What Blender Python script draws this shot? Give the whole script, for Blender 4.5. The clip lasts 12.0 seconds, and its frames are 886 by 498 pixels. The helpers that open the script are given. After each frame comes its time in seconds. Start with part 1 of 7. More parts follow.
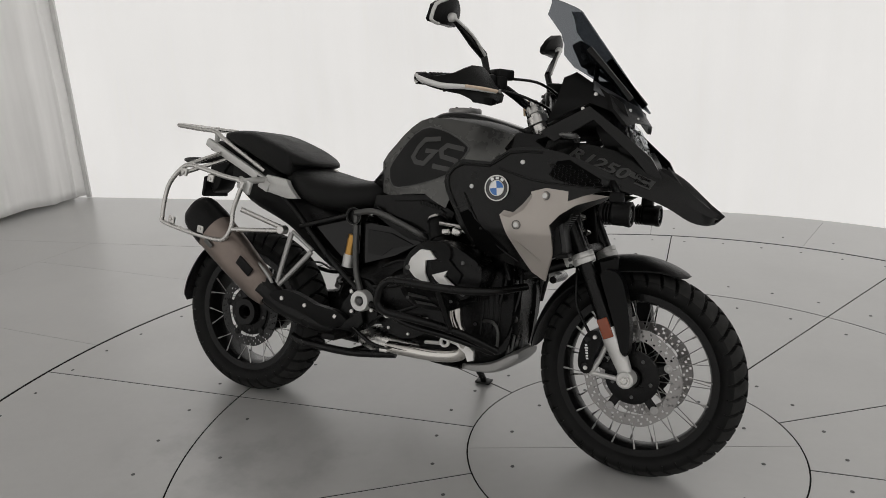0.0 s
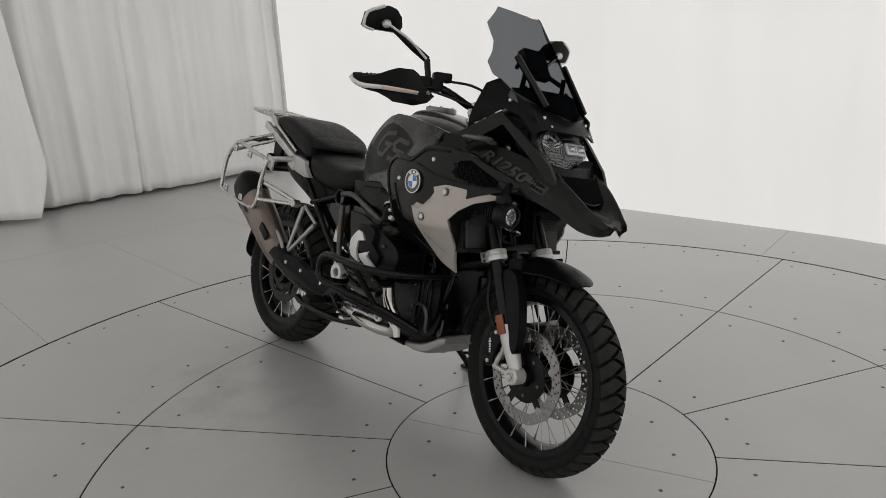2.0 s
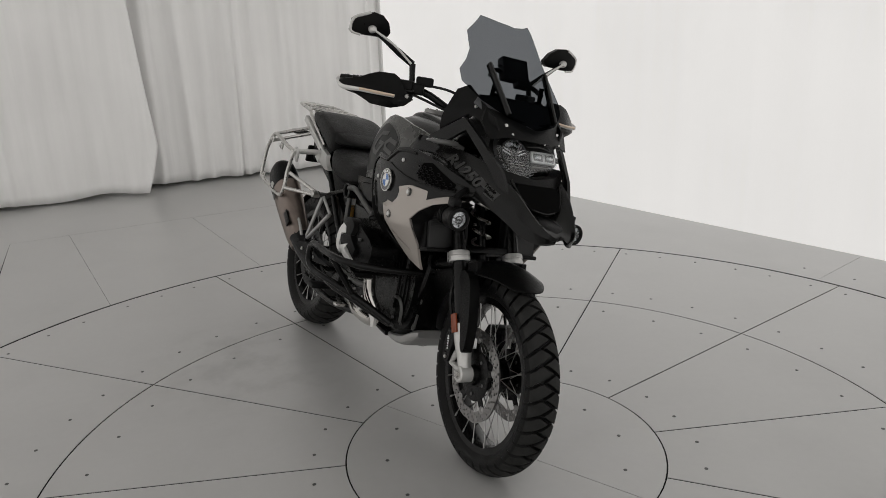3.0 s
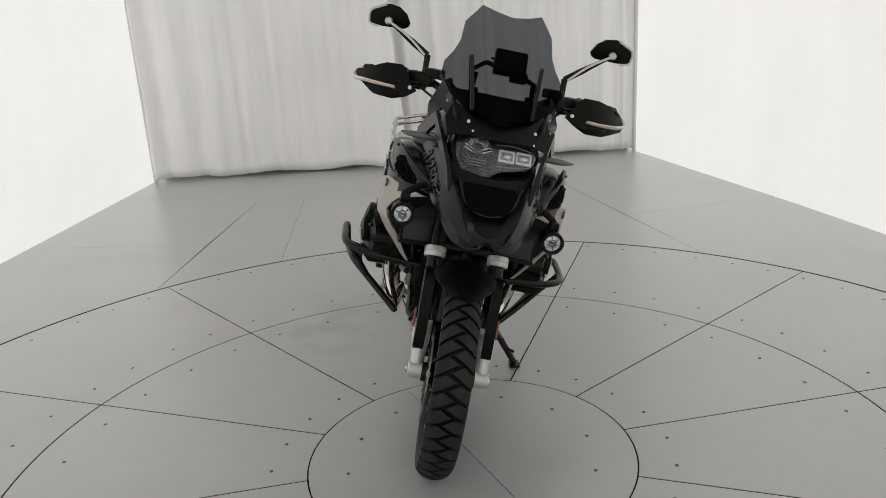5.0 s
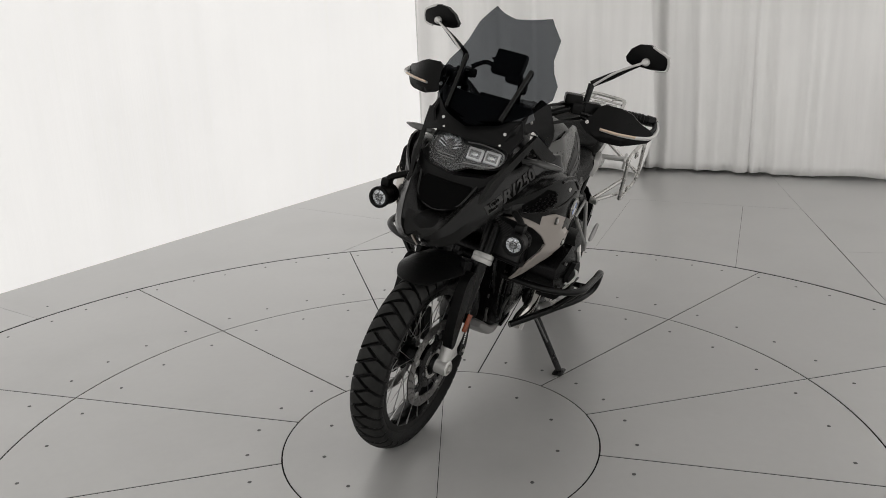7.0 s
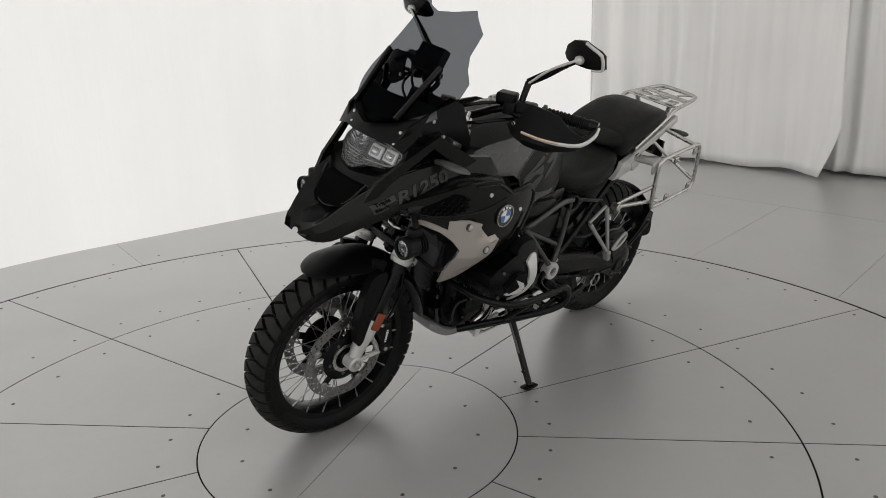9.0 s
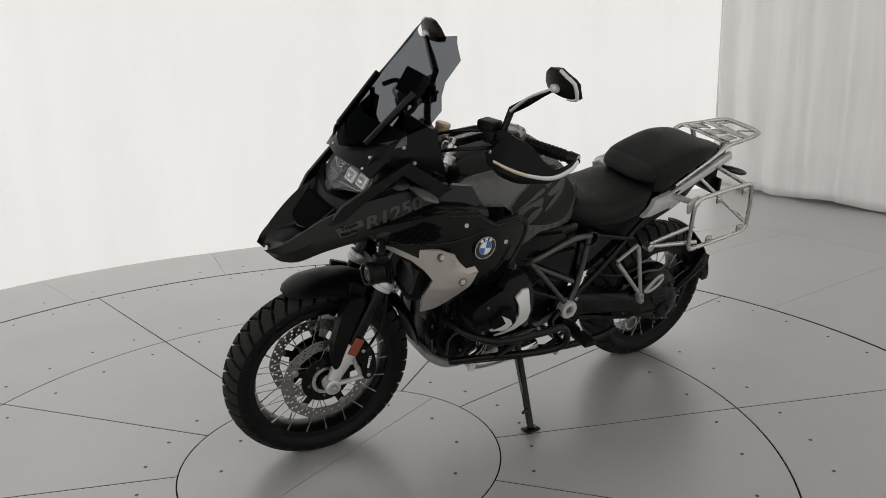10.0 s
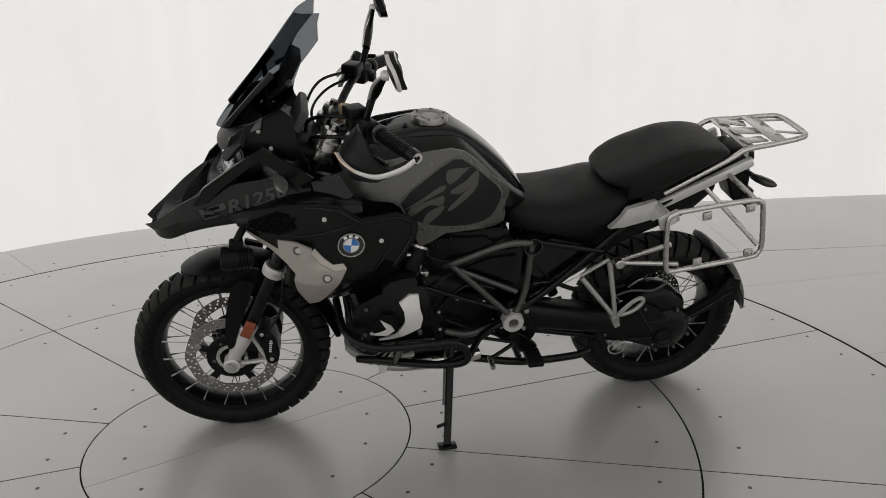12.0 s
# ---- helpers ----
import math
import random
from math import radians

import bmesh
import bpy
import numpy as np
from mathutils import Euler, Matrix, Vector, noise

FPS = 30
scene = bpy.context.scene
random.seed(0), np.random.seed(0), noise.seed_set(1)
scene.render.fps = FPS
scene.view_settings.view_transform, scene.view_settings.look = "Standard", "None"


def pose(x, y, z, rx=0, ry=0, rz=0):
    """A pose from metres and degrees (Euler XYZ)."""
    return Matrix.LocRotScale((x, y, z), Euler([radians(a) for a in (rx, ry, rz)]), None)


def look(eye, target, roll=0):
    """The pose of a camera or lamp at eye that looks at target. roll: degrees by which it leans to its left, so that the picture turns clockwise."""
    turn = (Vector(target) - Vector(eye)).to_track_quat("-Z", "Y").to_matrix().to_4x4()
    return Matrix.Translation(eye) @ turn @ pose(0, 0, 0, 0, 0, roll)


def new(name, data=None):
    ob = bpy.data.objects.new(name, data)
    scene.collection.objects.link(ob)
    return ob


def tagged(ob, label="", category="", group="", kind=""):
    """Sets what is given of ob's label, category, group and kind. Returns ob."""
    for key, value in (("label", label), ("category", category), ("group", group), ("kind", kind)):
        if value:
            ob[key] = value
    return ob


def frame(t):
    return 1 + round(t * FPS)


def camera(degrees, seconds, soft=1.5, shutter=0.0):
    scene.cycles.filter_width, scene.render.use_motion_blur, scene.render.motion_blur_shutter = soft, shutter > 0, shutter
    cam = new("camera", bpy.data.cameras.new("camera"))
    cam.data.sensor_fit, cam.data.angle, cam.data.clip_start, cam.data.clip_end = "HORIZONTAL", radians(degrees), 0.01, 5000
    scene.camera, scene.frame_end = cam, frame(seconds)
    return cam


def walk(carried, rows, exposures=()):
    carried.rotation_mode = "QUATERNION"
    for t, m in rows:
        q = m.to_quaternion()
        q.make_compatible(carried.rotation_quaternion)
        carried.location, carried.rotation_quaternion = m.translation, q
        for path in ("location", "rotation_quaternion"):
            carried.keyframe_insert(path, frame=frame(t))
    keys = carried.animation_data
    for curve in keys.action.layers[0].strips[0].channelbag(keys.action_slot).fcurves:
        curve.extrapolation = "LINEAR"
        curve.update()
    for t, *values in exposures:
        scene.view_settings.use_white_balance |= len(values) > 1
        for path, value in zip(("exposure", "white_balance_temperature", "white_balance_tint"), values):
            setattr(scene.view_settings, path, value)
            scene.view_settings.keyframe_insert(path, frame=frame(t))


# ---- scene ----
cam = camera(58.4, 12.0, soft=0.8)
PATH = [
    (0, (1.308, -2.129, 1.484), (0.368, -0.477, 0.861), -3.0),
    (0.5, (1.634, -2.061, 1.493), (0.564, -0.494, 0.86), -2.0),
    (1, (1.84, -1.91, 1.484), (0.644, -0.435, 0.855), -2.6),
    (1.5, (2.145, -1.75, 1.494), (0.81, -0.414, 0.836), -3.1),
    (2, (2.329, -1.563, 1.476), (0.84, -0.372, 0.872), -2.8),
    (2.5, (2.513, -1.376, 1.489), (0.901, -0.353, 0.892), -3.5),
    (3, (2.738, -1.129, 1.493), (1.048, -0.243, 0.893), -1.8),
    (5, (3.023, 0.096, 1.466), (1.116, 0.105, 0.865), -3.3),
    (5.5, (3.092, 0.433, 1.445), (1.2, 0.143, 0.862), -2.6),
    (6, (3.04, 0.726, 1.397), (1.17, 0.242, 0.88), -2.4),
    (6.5, (2.969, 1.026, 1.414), (1.164, 0.348, 0.884), -3.7),
    (7, (2.878, 1.333, 1.397), (1.168, 0.453, 0.847), -2.5),
    (7.5, (2.705, 1.536, 1.404), (1.052, 0.547, 0.867), -1.6),
    (9.5, (1.878, 2.365, 1.408), (0.749, 0.81, 0.855), -2.2),
    (10, (1.608, 2.487, 1.378), (0.635, 0.815, 0.871), -1.8),
    (10.5, (1.337, 2.583, 1.394), (0.523, 0.843, 0.838), -3.0),
    (11, (1.024, 2.668, 1.396), (0.43, 0.864, 0.769), -2.0),
    (11.5, (0.714, 2.649, 1.387), (0.284, 0.778, 0.827), -2.5),
    (12, (0.384, 2.685, 1.387), (0.097, 0.791, 0.814), -1.4),
]
walk(cam, [(t, look(eye, target, roll)) for t, eye, target, roll in PATH], [(0.0, -0.14), (3.0, -0.15), (5.0, 0.02), (7.5, 0.02), (9.5, -0.05), (12.0, -0.08)])

# ---- world and light: a closed studio; its glowing wall stands in for unseen lights ----
world = bpy.data.worlds.new("world")
world.use_nodes = True
world.node_tree.nodes["Background"].inputs[0].default_value = (0.02, 0.02, 0.02, 1)
scene.world = world
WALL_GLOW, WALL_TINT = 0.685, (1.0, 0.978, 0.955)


# ---- materials ----
def nodes_of(name):
    m = bpy.data.materials.new(name)
    m.use_nodes = True
    nt = m.node_tree
    return m, nt, nt.nodes, nt.nodes["Principled BSDF"]


def mat(name, colour, rough=0.5, metal=0.0, grain=0.0, grain_scale=200.0, vary=0.0, vary_scale=4.0, rough_vary=0.0,
        coat=0.0, spec=0.5, stretch=(1, 1, 1)):
    """A surface with blotches (vary), fine relief (grain) and uneven gloss (rough_vary), in metres of the object's own space."""
    m, nt, nd, b = nodes_of(name)
    b.inputs["Base Color"].default_value = (*colour, 1)
    b.inputs["Roughness"].default_value = rough
    b.inputs["Metallic"].default_value = metal
    b.inputs["Coat Weight"].default_value = coat
    b.inputs["Coat Roughness"].default_value = 0.06
    b.inputs["Specular IOR Level"].default_value = spec
    tc, mp = nd.new("ShaderNodeTexCoord"), nd.new("ShaderNodeMapping")
    mp.inputs["Scale"].default_value = stretch
    nt.links.new(tc.outputs["Object"], mp.inputs[0])
    if vary or rough_vary:
        n = nd.new("ShaderNodeTexNoise")
        n.inputs["Scale"].default_value, n.inputs["Detail"].default_value = vary_scale, 8
        n.inputs["Roughness"].default_value = 0.62
        nt.links.new(mp.outputs[0], n.inputs[0])
        if vary:
            r = nd.new("ShaderNodeMapRange")
            r.inputs["From Min"].default_value, r.inputs["From Max"].default_value = 0.3, 0.7
            r.inputs["To Min"].default_value, r.inputs["To Max"].default_value = 1 - vary, 1 + vary
            mx = nd.new("ShaderNodeVectorMath")
            mx.operation = "SCALE"
            mx.inputs[0].default_value = colour
            nt.links.new(n.outputs[0], r.inputs[0])
            nt.links.new(r.outputs[0], mx.inputs["Scale"])
            nt.links.new(mx.outputs[0], b.inputs["Base Color"])
        if rough_vary:
            r2 = nd.new("ShaderNodeMapRange")
            r2.inputs["From Min"].default_value, r2.inputs["From Max"].default_value = 0.3, 0.7
            r2.inputs["To Min"].default_value, r2.inputs["To Max"].default_value = max(0.02, rough - rough_vary), rough + rough_vary
            nt.links.new(n.outputs[0], r2.inputs[0])
            nt.links.new(r2.outputs[0], b.inputs["Roughness"])
    if grain:
        g, bp = nd.new("ShaderNodeTexNoise"), nd.new("ShaderNodeBump")
        g.inputs["Scale"].default_value, g.inputs["Detail"].default_value = grain_scale, 4
        bp.inputs["Strength"].default_value, bp.inputs["Distance"].default_value = grain, 0.002
        nt.links.new(mp.outputs[0], g.inputs[0])
        nt.links.new(g.outputs[0], bp.inputs["Height"])
        nt.links.new(bp.outputs[0], b.inputs["Normal"])
    return m


def floor_material():
    m, nt, nd, b = nodes_of("painted_floor")
    tc = nd.new("ShaderNodeTexCoord")
    geo = nd.new("ShaderNodeNewGeometry")
    big, fine = (nd.new("ShaderNodeTexNoise") for _ in range(2))
    big.inputs["Scale"].default_value, big.inputs["Detail"].default_value = 0.9, 9
    big.inputs["Roughness"].default_value, big.inputs["Distortion"].default_value = 0.6, 0.0
    fine.inputs["Scale"].default_value, fine.inputs["Detail"].default_value = 28, 3
    smudge = nd.new("ShaderNodeTexNoise")
    smudge.inputs["Scale"].default_value, smudge.inputs["Detail"].default_value, smudge.inputs["Distortion"].default_value = 1.5, 3, 0.0
    streak = nd.new("ShaderNodeTexNoise")
    streak.inputs["Scale"].default_value, streak.inputs["Detail"].default_value, streak.inputs["Roughness"].default_value = 5.5, 4, 0.6
    obj = nd.new("ShaderNodeObjectInfo")
    for n in (big, fine, smudge, streak):
        nt.links.new(geo.outputs["Position"], n.inputs[0])

    def rng(src, a, c, lo, hi):
        r = nd.new("ShaderNodeMapRange")
        for k, v in zip(("From Min", "From Max", "To Min", "To Max"), (a, c, lo, hi)):
            r.inputs[k].default_value = v
        nt.links.new(src, r.inputs[0])
        return r.outputs[0]

    def times(a, c):
        t = nd.new("ShaderNodeMath")
        t.operation = "MULTIPLY"
        nt.links.new(a, t.inputs[0])
        nt.links.new(c, t.inputs[1])
        return t.outputs[0]

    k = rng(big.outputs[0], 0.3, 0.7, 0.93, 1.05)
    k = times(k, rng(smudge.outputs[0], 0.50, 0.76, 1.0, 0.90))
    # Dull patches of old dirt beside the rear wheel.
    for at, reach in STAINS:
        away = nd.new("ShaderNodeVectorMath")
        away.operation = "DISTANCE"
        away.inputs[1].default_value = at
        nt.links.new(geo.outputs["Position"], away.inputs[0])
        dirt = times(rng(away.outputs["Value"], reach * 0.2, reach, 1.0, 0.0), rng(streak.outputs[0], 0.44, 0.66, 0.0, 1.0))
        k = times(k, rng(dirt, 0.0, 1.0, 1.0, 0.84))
    k = times(k, rng(fine.outputs[0], 0.3, 0.7, 0.985, 1.015))
    k = times(k, rng(obj.outputs["Random"], 0, 1, 0.97, 1.03))
    mx = nd.new("ShaderNodeVectorMath")
    mx.operation = "SCALE"
    mx.inputs[0].default_value = FLOOR_RGB
    nt.links.new(k, mx.inputs["Scale"])
    nt.links.new(mx.outputs[0], b.inputs["Base Color"])
    nt.links.new(rng(big.outputs[0], 0.3, 0.7, 0.33, 0.37), b.inputs["Roughness"])
    b.inputs["Specular IOR Level"].default_value = 0.6
    b.inputs["Coat Weight"].default_value, b.inputs["Coat IOR"].default_value, b.inputs["Coat Roughness"].default_value = 1.0, 1.6, 0.33
    bp = nd.new("ShaderNodeBump")
    bp.inputs["Strength"].default_value, bp.inputs["Distance"].default_value = 0.03, 0.002
    nt.links.new(fine.outputs[0], bp.inputs["Height"])
    nt.links.new(bp.outputs[0], b.inputs["Normal"])
    return m


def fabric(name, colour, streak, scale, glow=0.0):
    """Stretched cloth: faint upright streaks and soft blotches; glow: emission put into the cloth to light the room."""
    m, nt, nd, b = nodes_of(name)
    geo, mp, n, n2 = nd.new("ShaderNodeNewGeometry"), nd.new("ShaderNodeMapping"), nd.new("ShaderNodeTexNoise"), nd.new("ShaderNodeTexNoise")
    mp.inputs["Scale"].default_value = (1, 1, 0.06)
    n.inputs["Scale"].default_value, n.inputs["Detail"].default_value = scale, 5
    n2.inputs["Scale"].default_value, n2.inputs["Detail"].default_value = 1.3, 6
    nt.links.new(geo.outputs["Position"], mp.inputs[0])
    nt.links.new(mp.outputs[0], n.inputs[0])
    nt.links.new(geo.outputs["Position"], n2.inputs[0])
    ad = nd.new("ShaderNodeMath")
    ad.operation = "ADD"
    nt.links.new(n.outputs[0], ad.inputs[0])
    nt.links.new(n2.outputs[0], ad.inputs[1])
    r = nd.new("ShaderNodeMapRange")
    for k, v in zip(("From Min", "From Max", "To Min", "To Max"), (0.7, 1.3, 1 - streak, 1 + streak)):
        r.inputs[k].default_value = v
    mx = nd.new("ShaderNodeVectorMath")
    mx.operation = "SCALE"
    mx.inputs[0].default_value = colour
    nt.links.new(ad.outputs[0], r.inputs[0])
    nt.links.new(r.outputs[0], mx.inputs["Scale"])
    nt.links.new(mx.outputs[0], b.inputs["Base Color"])
    b.inputs["Roughness"].default_value = 0.9
    b.inputs["Specular IOR Level"].default_value = 0.15
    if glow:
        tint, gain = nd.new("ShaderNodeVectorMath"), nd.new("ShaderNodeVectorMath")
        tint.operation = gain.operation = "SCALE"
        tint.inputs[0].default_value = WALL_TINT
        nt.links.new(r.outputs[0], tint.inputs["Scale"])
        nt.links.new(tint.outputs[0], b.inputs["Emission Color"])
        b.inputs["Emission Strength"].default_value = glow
    bp = nd.new("ShaderNodeBump")
    bp.inputs["Strength"].default_value, bp.inputs["Distance"].default_value = 0.25, 0.02
    nt.links.new(n.outputs[0], bp.inputs["Height"])
    nt.links.new(bp.outputs[0], b.inputs["Normal"])
    return m


def tinted(name, colour, gloss, rough=0.04):
    """Clear or smoked plastic: mostly see-through, with a little gloss."""
    m, nt, nd, b = nodes_of(name)
    tr, gl, mx = nd.new("ShaderNodeBsdfTransparent"), nd.new("ShaderNodeBsdfGlossy"), nd.new("ShaderNodeMixShader")
    tr.inputs[0].default_value = (*colour, 1)
    gl.inputs["Roughness"].default_value = rough
    mx.inputs[0].default_value = gloss
    nt.links.new(tr.outputs[0], mx.inputs[1])
    nt.links.new(gl.outputs[0], mx.inputs[2])
    out = mx.outputs[0] if gloss else tr.outputs[0]
    nt.links.new(out, nd["Material Output"].inputs[0])
    return m


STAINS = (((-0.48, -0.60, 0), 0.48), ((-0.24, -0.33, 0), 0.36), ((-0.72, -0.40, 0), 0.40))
FLOOR_RGB = (0.388, 0.385, 0.377)
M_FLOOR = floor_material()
M_JOINT = mat("floor_joint_dark", (0.012, 0.012, 0.012), 0.9, spec=0.1)
# Emission in the wall cloth stands in for the studio's unseen lights.
M_WALL = fabric("white_glowing_cloth", (0.35, 0.35, 0.345), 0.03, 9, WALL_GLOW)
M_BACK = mat("plain_white_wall", (0.7, 0.7, 0.69), 0.8, vary=0.04)
M_CURTAIN = fabric("grey_white_curtain", (0.92, 0.914, 0.904), 0.05, 14)
M_CEIL = mat("pale_bounce_ceiling", (0.86, 0.856, 0.85), 0.8, vary=0.04)
M_SCREW = mat("dull_steel_screw", (0.10, 0.10, 0.10), 0.5, 0.6)
M_GLOSS = mat("black_gloss_paint", (0.0025, 0.0025, 0.0025), 0.09, rough_vary=0.03, vary_scale=9, spec=0.32)
M_SATIN = mat("black_satin_paint", (0.0045, 0.0045, 0.0043), 0.24, spec=0.24, rough_vary=0.04, vary_scale=12)
M_GRAPHITE = mat("graphite_grey_paint", (0.095, 0.095, 0.091), 0.27, metal=0.6, spec=0.3, rough_vary=0.05, vary_scale=10)
M_GRAPHITE2 = mat("dark_graphite_decal", (0.007, 0.007, 0.0069), 0.4, spec=0.2)
M_DECAL = mat("grey_decal", (0.085, 0.085, 0.082), 0.4, spec=0.3)
M_PLASTIC = mat("black_moulded_plastic", (0.0036, 0.0036, 0.0036), 0.34, spec=0.13, grain=0.2, grain_scale=1400, rough_vary=0.08, vary_scale=14)
M_ENGINE = mat("black_cast_alloy", (0.0025, 0.0025, 0.0025), 0.21, spec=0.19, grain=0.3, grain_scale=700, rough_vary=0.1, vary_scale=16)
M_SEAT = mat("black_seat_vinyl", (0.008, 0.008, 0.0078), 0.45, spec=0.14, grain=0.4, grain_scale=1100, rough_vary=0.08, vary_scale=10)
M_TREAD = mat("dusty_lit_tyre_tread", (0.022, 0.022, 0.0212), 0.7, spec=0.12, grain=0.35, grain_scale=400, vary=0.3, vary_scale=25)
M_RUBBER = mat("tyre_rubber", (0.0045, 0.0045, 0.0044), 0.45, spec=0.14, grain=0.35, grain_scale=500, vary=0.2, vary_scale=20)
M_RIM = mat("black_rim", (0.004, 0.004, 0.004), 0.22, spec=0.2, rough_vary=0.06, vary_scale=14)
M_BARS = mat("black_powder_coat", (0.0035, 0.0035, 0.0035), 0.23, spec=0.22, grain=0.15, grain_scale=900, rough_vary=0.08, vary_scale=18)
M_STEEL = mat("stainless_steel", (0.56, 0.55, 0.53), 0.28, 1.0, rough_vary=0.08, vary_scale=25, grain=0.05, grain_scale=500)
M_CHROME = mat("polished_header_steel", (0.62, 0.60, 0.57), 0.13, 1.0, rough_vary=0.06, vary_scale=12)
M_DISC = mat("brushed_disc_steel", (0.27, 0.263, 0.258), 0.34, 1.0, rough_vary=0.08, vary_scale=30, grain=0.1, grain_scale=300, stretch=(1, 0.1, 1))
M_ALU = mat("silver_painted_alloy", (0.58, 0.575, 0.56), 0.4, 0.45, rough_vary=0.07, vary_scale=20, vary=0.06, grain=0.08, grain_scale=700)
M_BRIGHT = mat("bright_silver_paint", (0.68, 0.675, 0.66), 0.38, 0.25, rough_vary=0.06, vary_scale=20)
M_GUNMETAL = mat("grey_frame_paint", (0.085, 0.085, 0.082), 0.38, 0.6, rough_vary=0.07, vary_scale=20)
M_CHAMP = mat("warm_silver_matt_paint", (0.40, 0.365, 0.335), 0.42, 0.35, rough_vary=0.05, vary_scale=8, vary=0.04, grain=0.03, grain_scale=1200)
M_CAN = mat("bronzed_stainless_silencer", (0.20, 0.165, 0.145), 0.36, 0.8, rough_vary=0.08, vary_scale=6, vary=0.22)
M_AMBER = mat("orange_reflector_plastic", (0.22, 0.05, 0.018), 0.25, grain=0.2, grain_scale=600)
M_AMBER2 = mat("amber_light_plastic", (0.68, 0.54, 0.42), 0.25)
M_LENS = tinted("clear_lamp_lens", (0.93, 0.94, 0.95), 0.045)
M_SCREEN = tinted("smoked_windscreen", (0.40, 0.413, 0.428), 0.0)
M_REFLECT = mat("lamp_reflector_silver", (0.64, 0.645, 0.65), 0.28, 0.9, rough_vary=0.08, vary_scale=60)
M_WHITE = mat("white_enamel", (0.75, 0.75, 0.75), 0.3, coat=0.4)
M_BLUE = mat("blue_enamel", (0.03, 0.14, 0.42), 0.3, coat=0.4)
M_GLASS_DARK = mat("dark_display_glass", (0.01, 0.01, 0.012), 0.08, coat=0.6)
M_MIRROR = mat("mirror_glass", (0.85, 0.86, 0.87), 0.02, 1.0)
M_INDICATOR = mat("pale_smoked_lens", (0.085, 0.085, 0.083), 0.2, coat=0.3)
M_SMOKE = mat("smoked_indicator_plastic", (0.022, 0.022, 0.022), 0.2, coat=0.25)
M_BEIGE = mat("cloudy_fluid_plastic", (0.42, 0.30, 0.17), 0.35, vary=0.15, vary_scale=30)
M_GOLD = mat("gold_anodised", (0.45, 0.25, 0.07), 0.3, 0.9)
M_RADIATOR = mat("radiator_core", (0.03, 0.03, 0.03), 0.5, 0.5)
M_SKID = mat("grey_skid_plate_alloy", (0.30, 0.298, 0.29), 0.42, 0.4, rough_vary=0.08, vary_scale=14, vary=0.1, grain=0.15, grain_scale=500)
M_BOWL = mat("dark_chrome_lamp_bowl", (0.040, 0.040, 0.041), 0.34, 0.45, rough_vary=0.08, vary_scale=50)
M_BRACKET = mat("grey_forged_alloy", (0.36, 0.357, 0.35), 0.4, 0.6, rough_vary=0.08, vary_scale=20, vary=0.06)
# Black for the shade in openings, painted as panels, and for dark lettering.
M_VOID = mat("matt_black_shade_and_lettering", (0.003, 0.003, 0.003), 0.9, spec=0.03)
M_LETTER = mat("dark_grey_lettering", (0.036, 0.036, 0.035), 0.4, spec=0.3)
M_SPOKE = mat("dull_spoke_steel", (0.36, 0.355, 0.35), 0.35, 1.0, rough_vary=0.08, vary_scale=40)
M_STRIPE = mat("grey_emblem_paint", (0.055, 0.055, 0.053), 0.4, spec=0.3)
# Lighter than the other plastic: the screen's pale veil is put into this colour.
M_COCKPIT = mat("cockpit_plastic_with_veil", (0.085, 0.087, 0.09), 0.6, spec=0.3, grain=0.2, grain_scale=1200, vary=0.15, vary_scale=15)


# ---- mesh helpers ----
def finish(bm, material, sharp=38):
    me = bpy.data.meshes.new("mesh")
    bmesh.ops.recalc_face_normals(bm, faces=bm.faces)
    for f in bm.faces:
        f.smooth = True
    bm.to_mesh(me)
    bm.free()
    me.materials.append(material)
    me.set_sharp_from_angle(angle=radians(sharp))
    return me


def part(name, bm, material, parent=None, label="", sharp=38):
    """Links a bmesh (or a finished mesh) as one object under its thing or part."""
    ob = new(name, bm if isinstance(bm, bpy.types.Mesh) else finish(bm, material, sharp))
    if parent is not None:
        ob.parent = parent
    if label:
        ob["label"] = label
    return ob


def moved(bm, m):
    bmesh.ops.transform(bm, matrix=m, verts=bm.verts)
    return bm


def joined(*many):
    out = bmesh.new()
    for bm in many:
        me = bpy.data.meshes.new("tmp")
        bm.to_mesh(me)
        bm.free()
        out.from_mesh(me)
        bpy.data.meshes.remove(me)
    return out


def curve_through(points, n=6, closed=False):
    """A smooth line through points (Catmull-Rom), n steps to a stretch."""
    p = [Vector(q) for q in points]
    if n <= 1 or len(p) < 3:
        return p
    out, k = [], len(p)
    for i in range(k if closed else k - 1):
        a = p[(i - 1) % k] if closed or i else p[0] * 2 - p[1]
        b, c = p[i], p[(i + 1) % k]
        d = p[(i + 2) % k] if closed or i + 2 < k else p[-1] * 2 - p[-2]
        for j in range(n):
            t = j / n
            out.append(0.5 * (2 * b + (c - a) * t + (2 * a - 5 * b + 4 * c - d) * t * t + (3 * b - a - 3 * c + d) * t ** 3))
    if not closed:
        out.append(p[-1])
    return out


def skin(rings, closed=False, cap=True):
    """Faces between rings of equally many points."""
    bm = bmesh.new()
    rows = [[bm.verts.new(q) for q in r] for r in rings]
    n = len(rows[0])
    for i in range(len(rows) if closed else len(rows) - 1):
        a, b = rows[i], rows[(i + 1) % len(rows)]
        for j in range(n):
            bm.faces.new((a[j], a[(j + 1) % n], b[(j + 1) % n], b[j]))
    if cap and not closed:
        bm.faces.new(rows[0])
        bm.faces.new(rows[-1][::-1])
    return bm


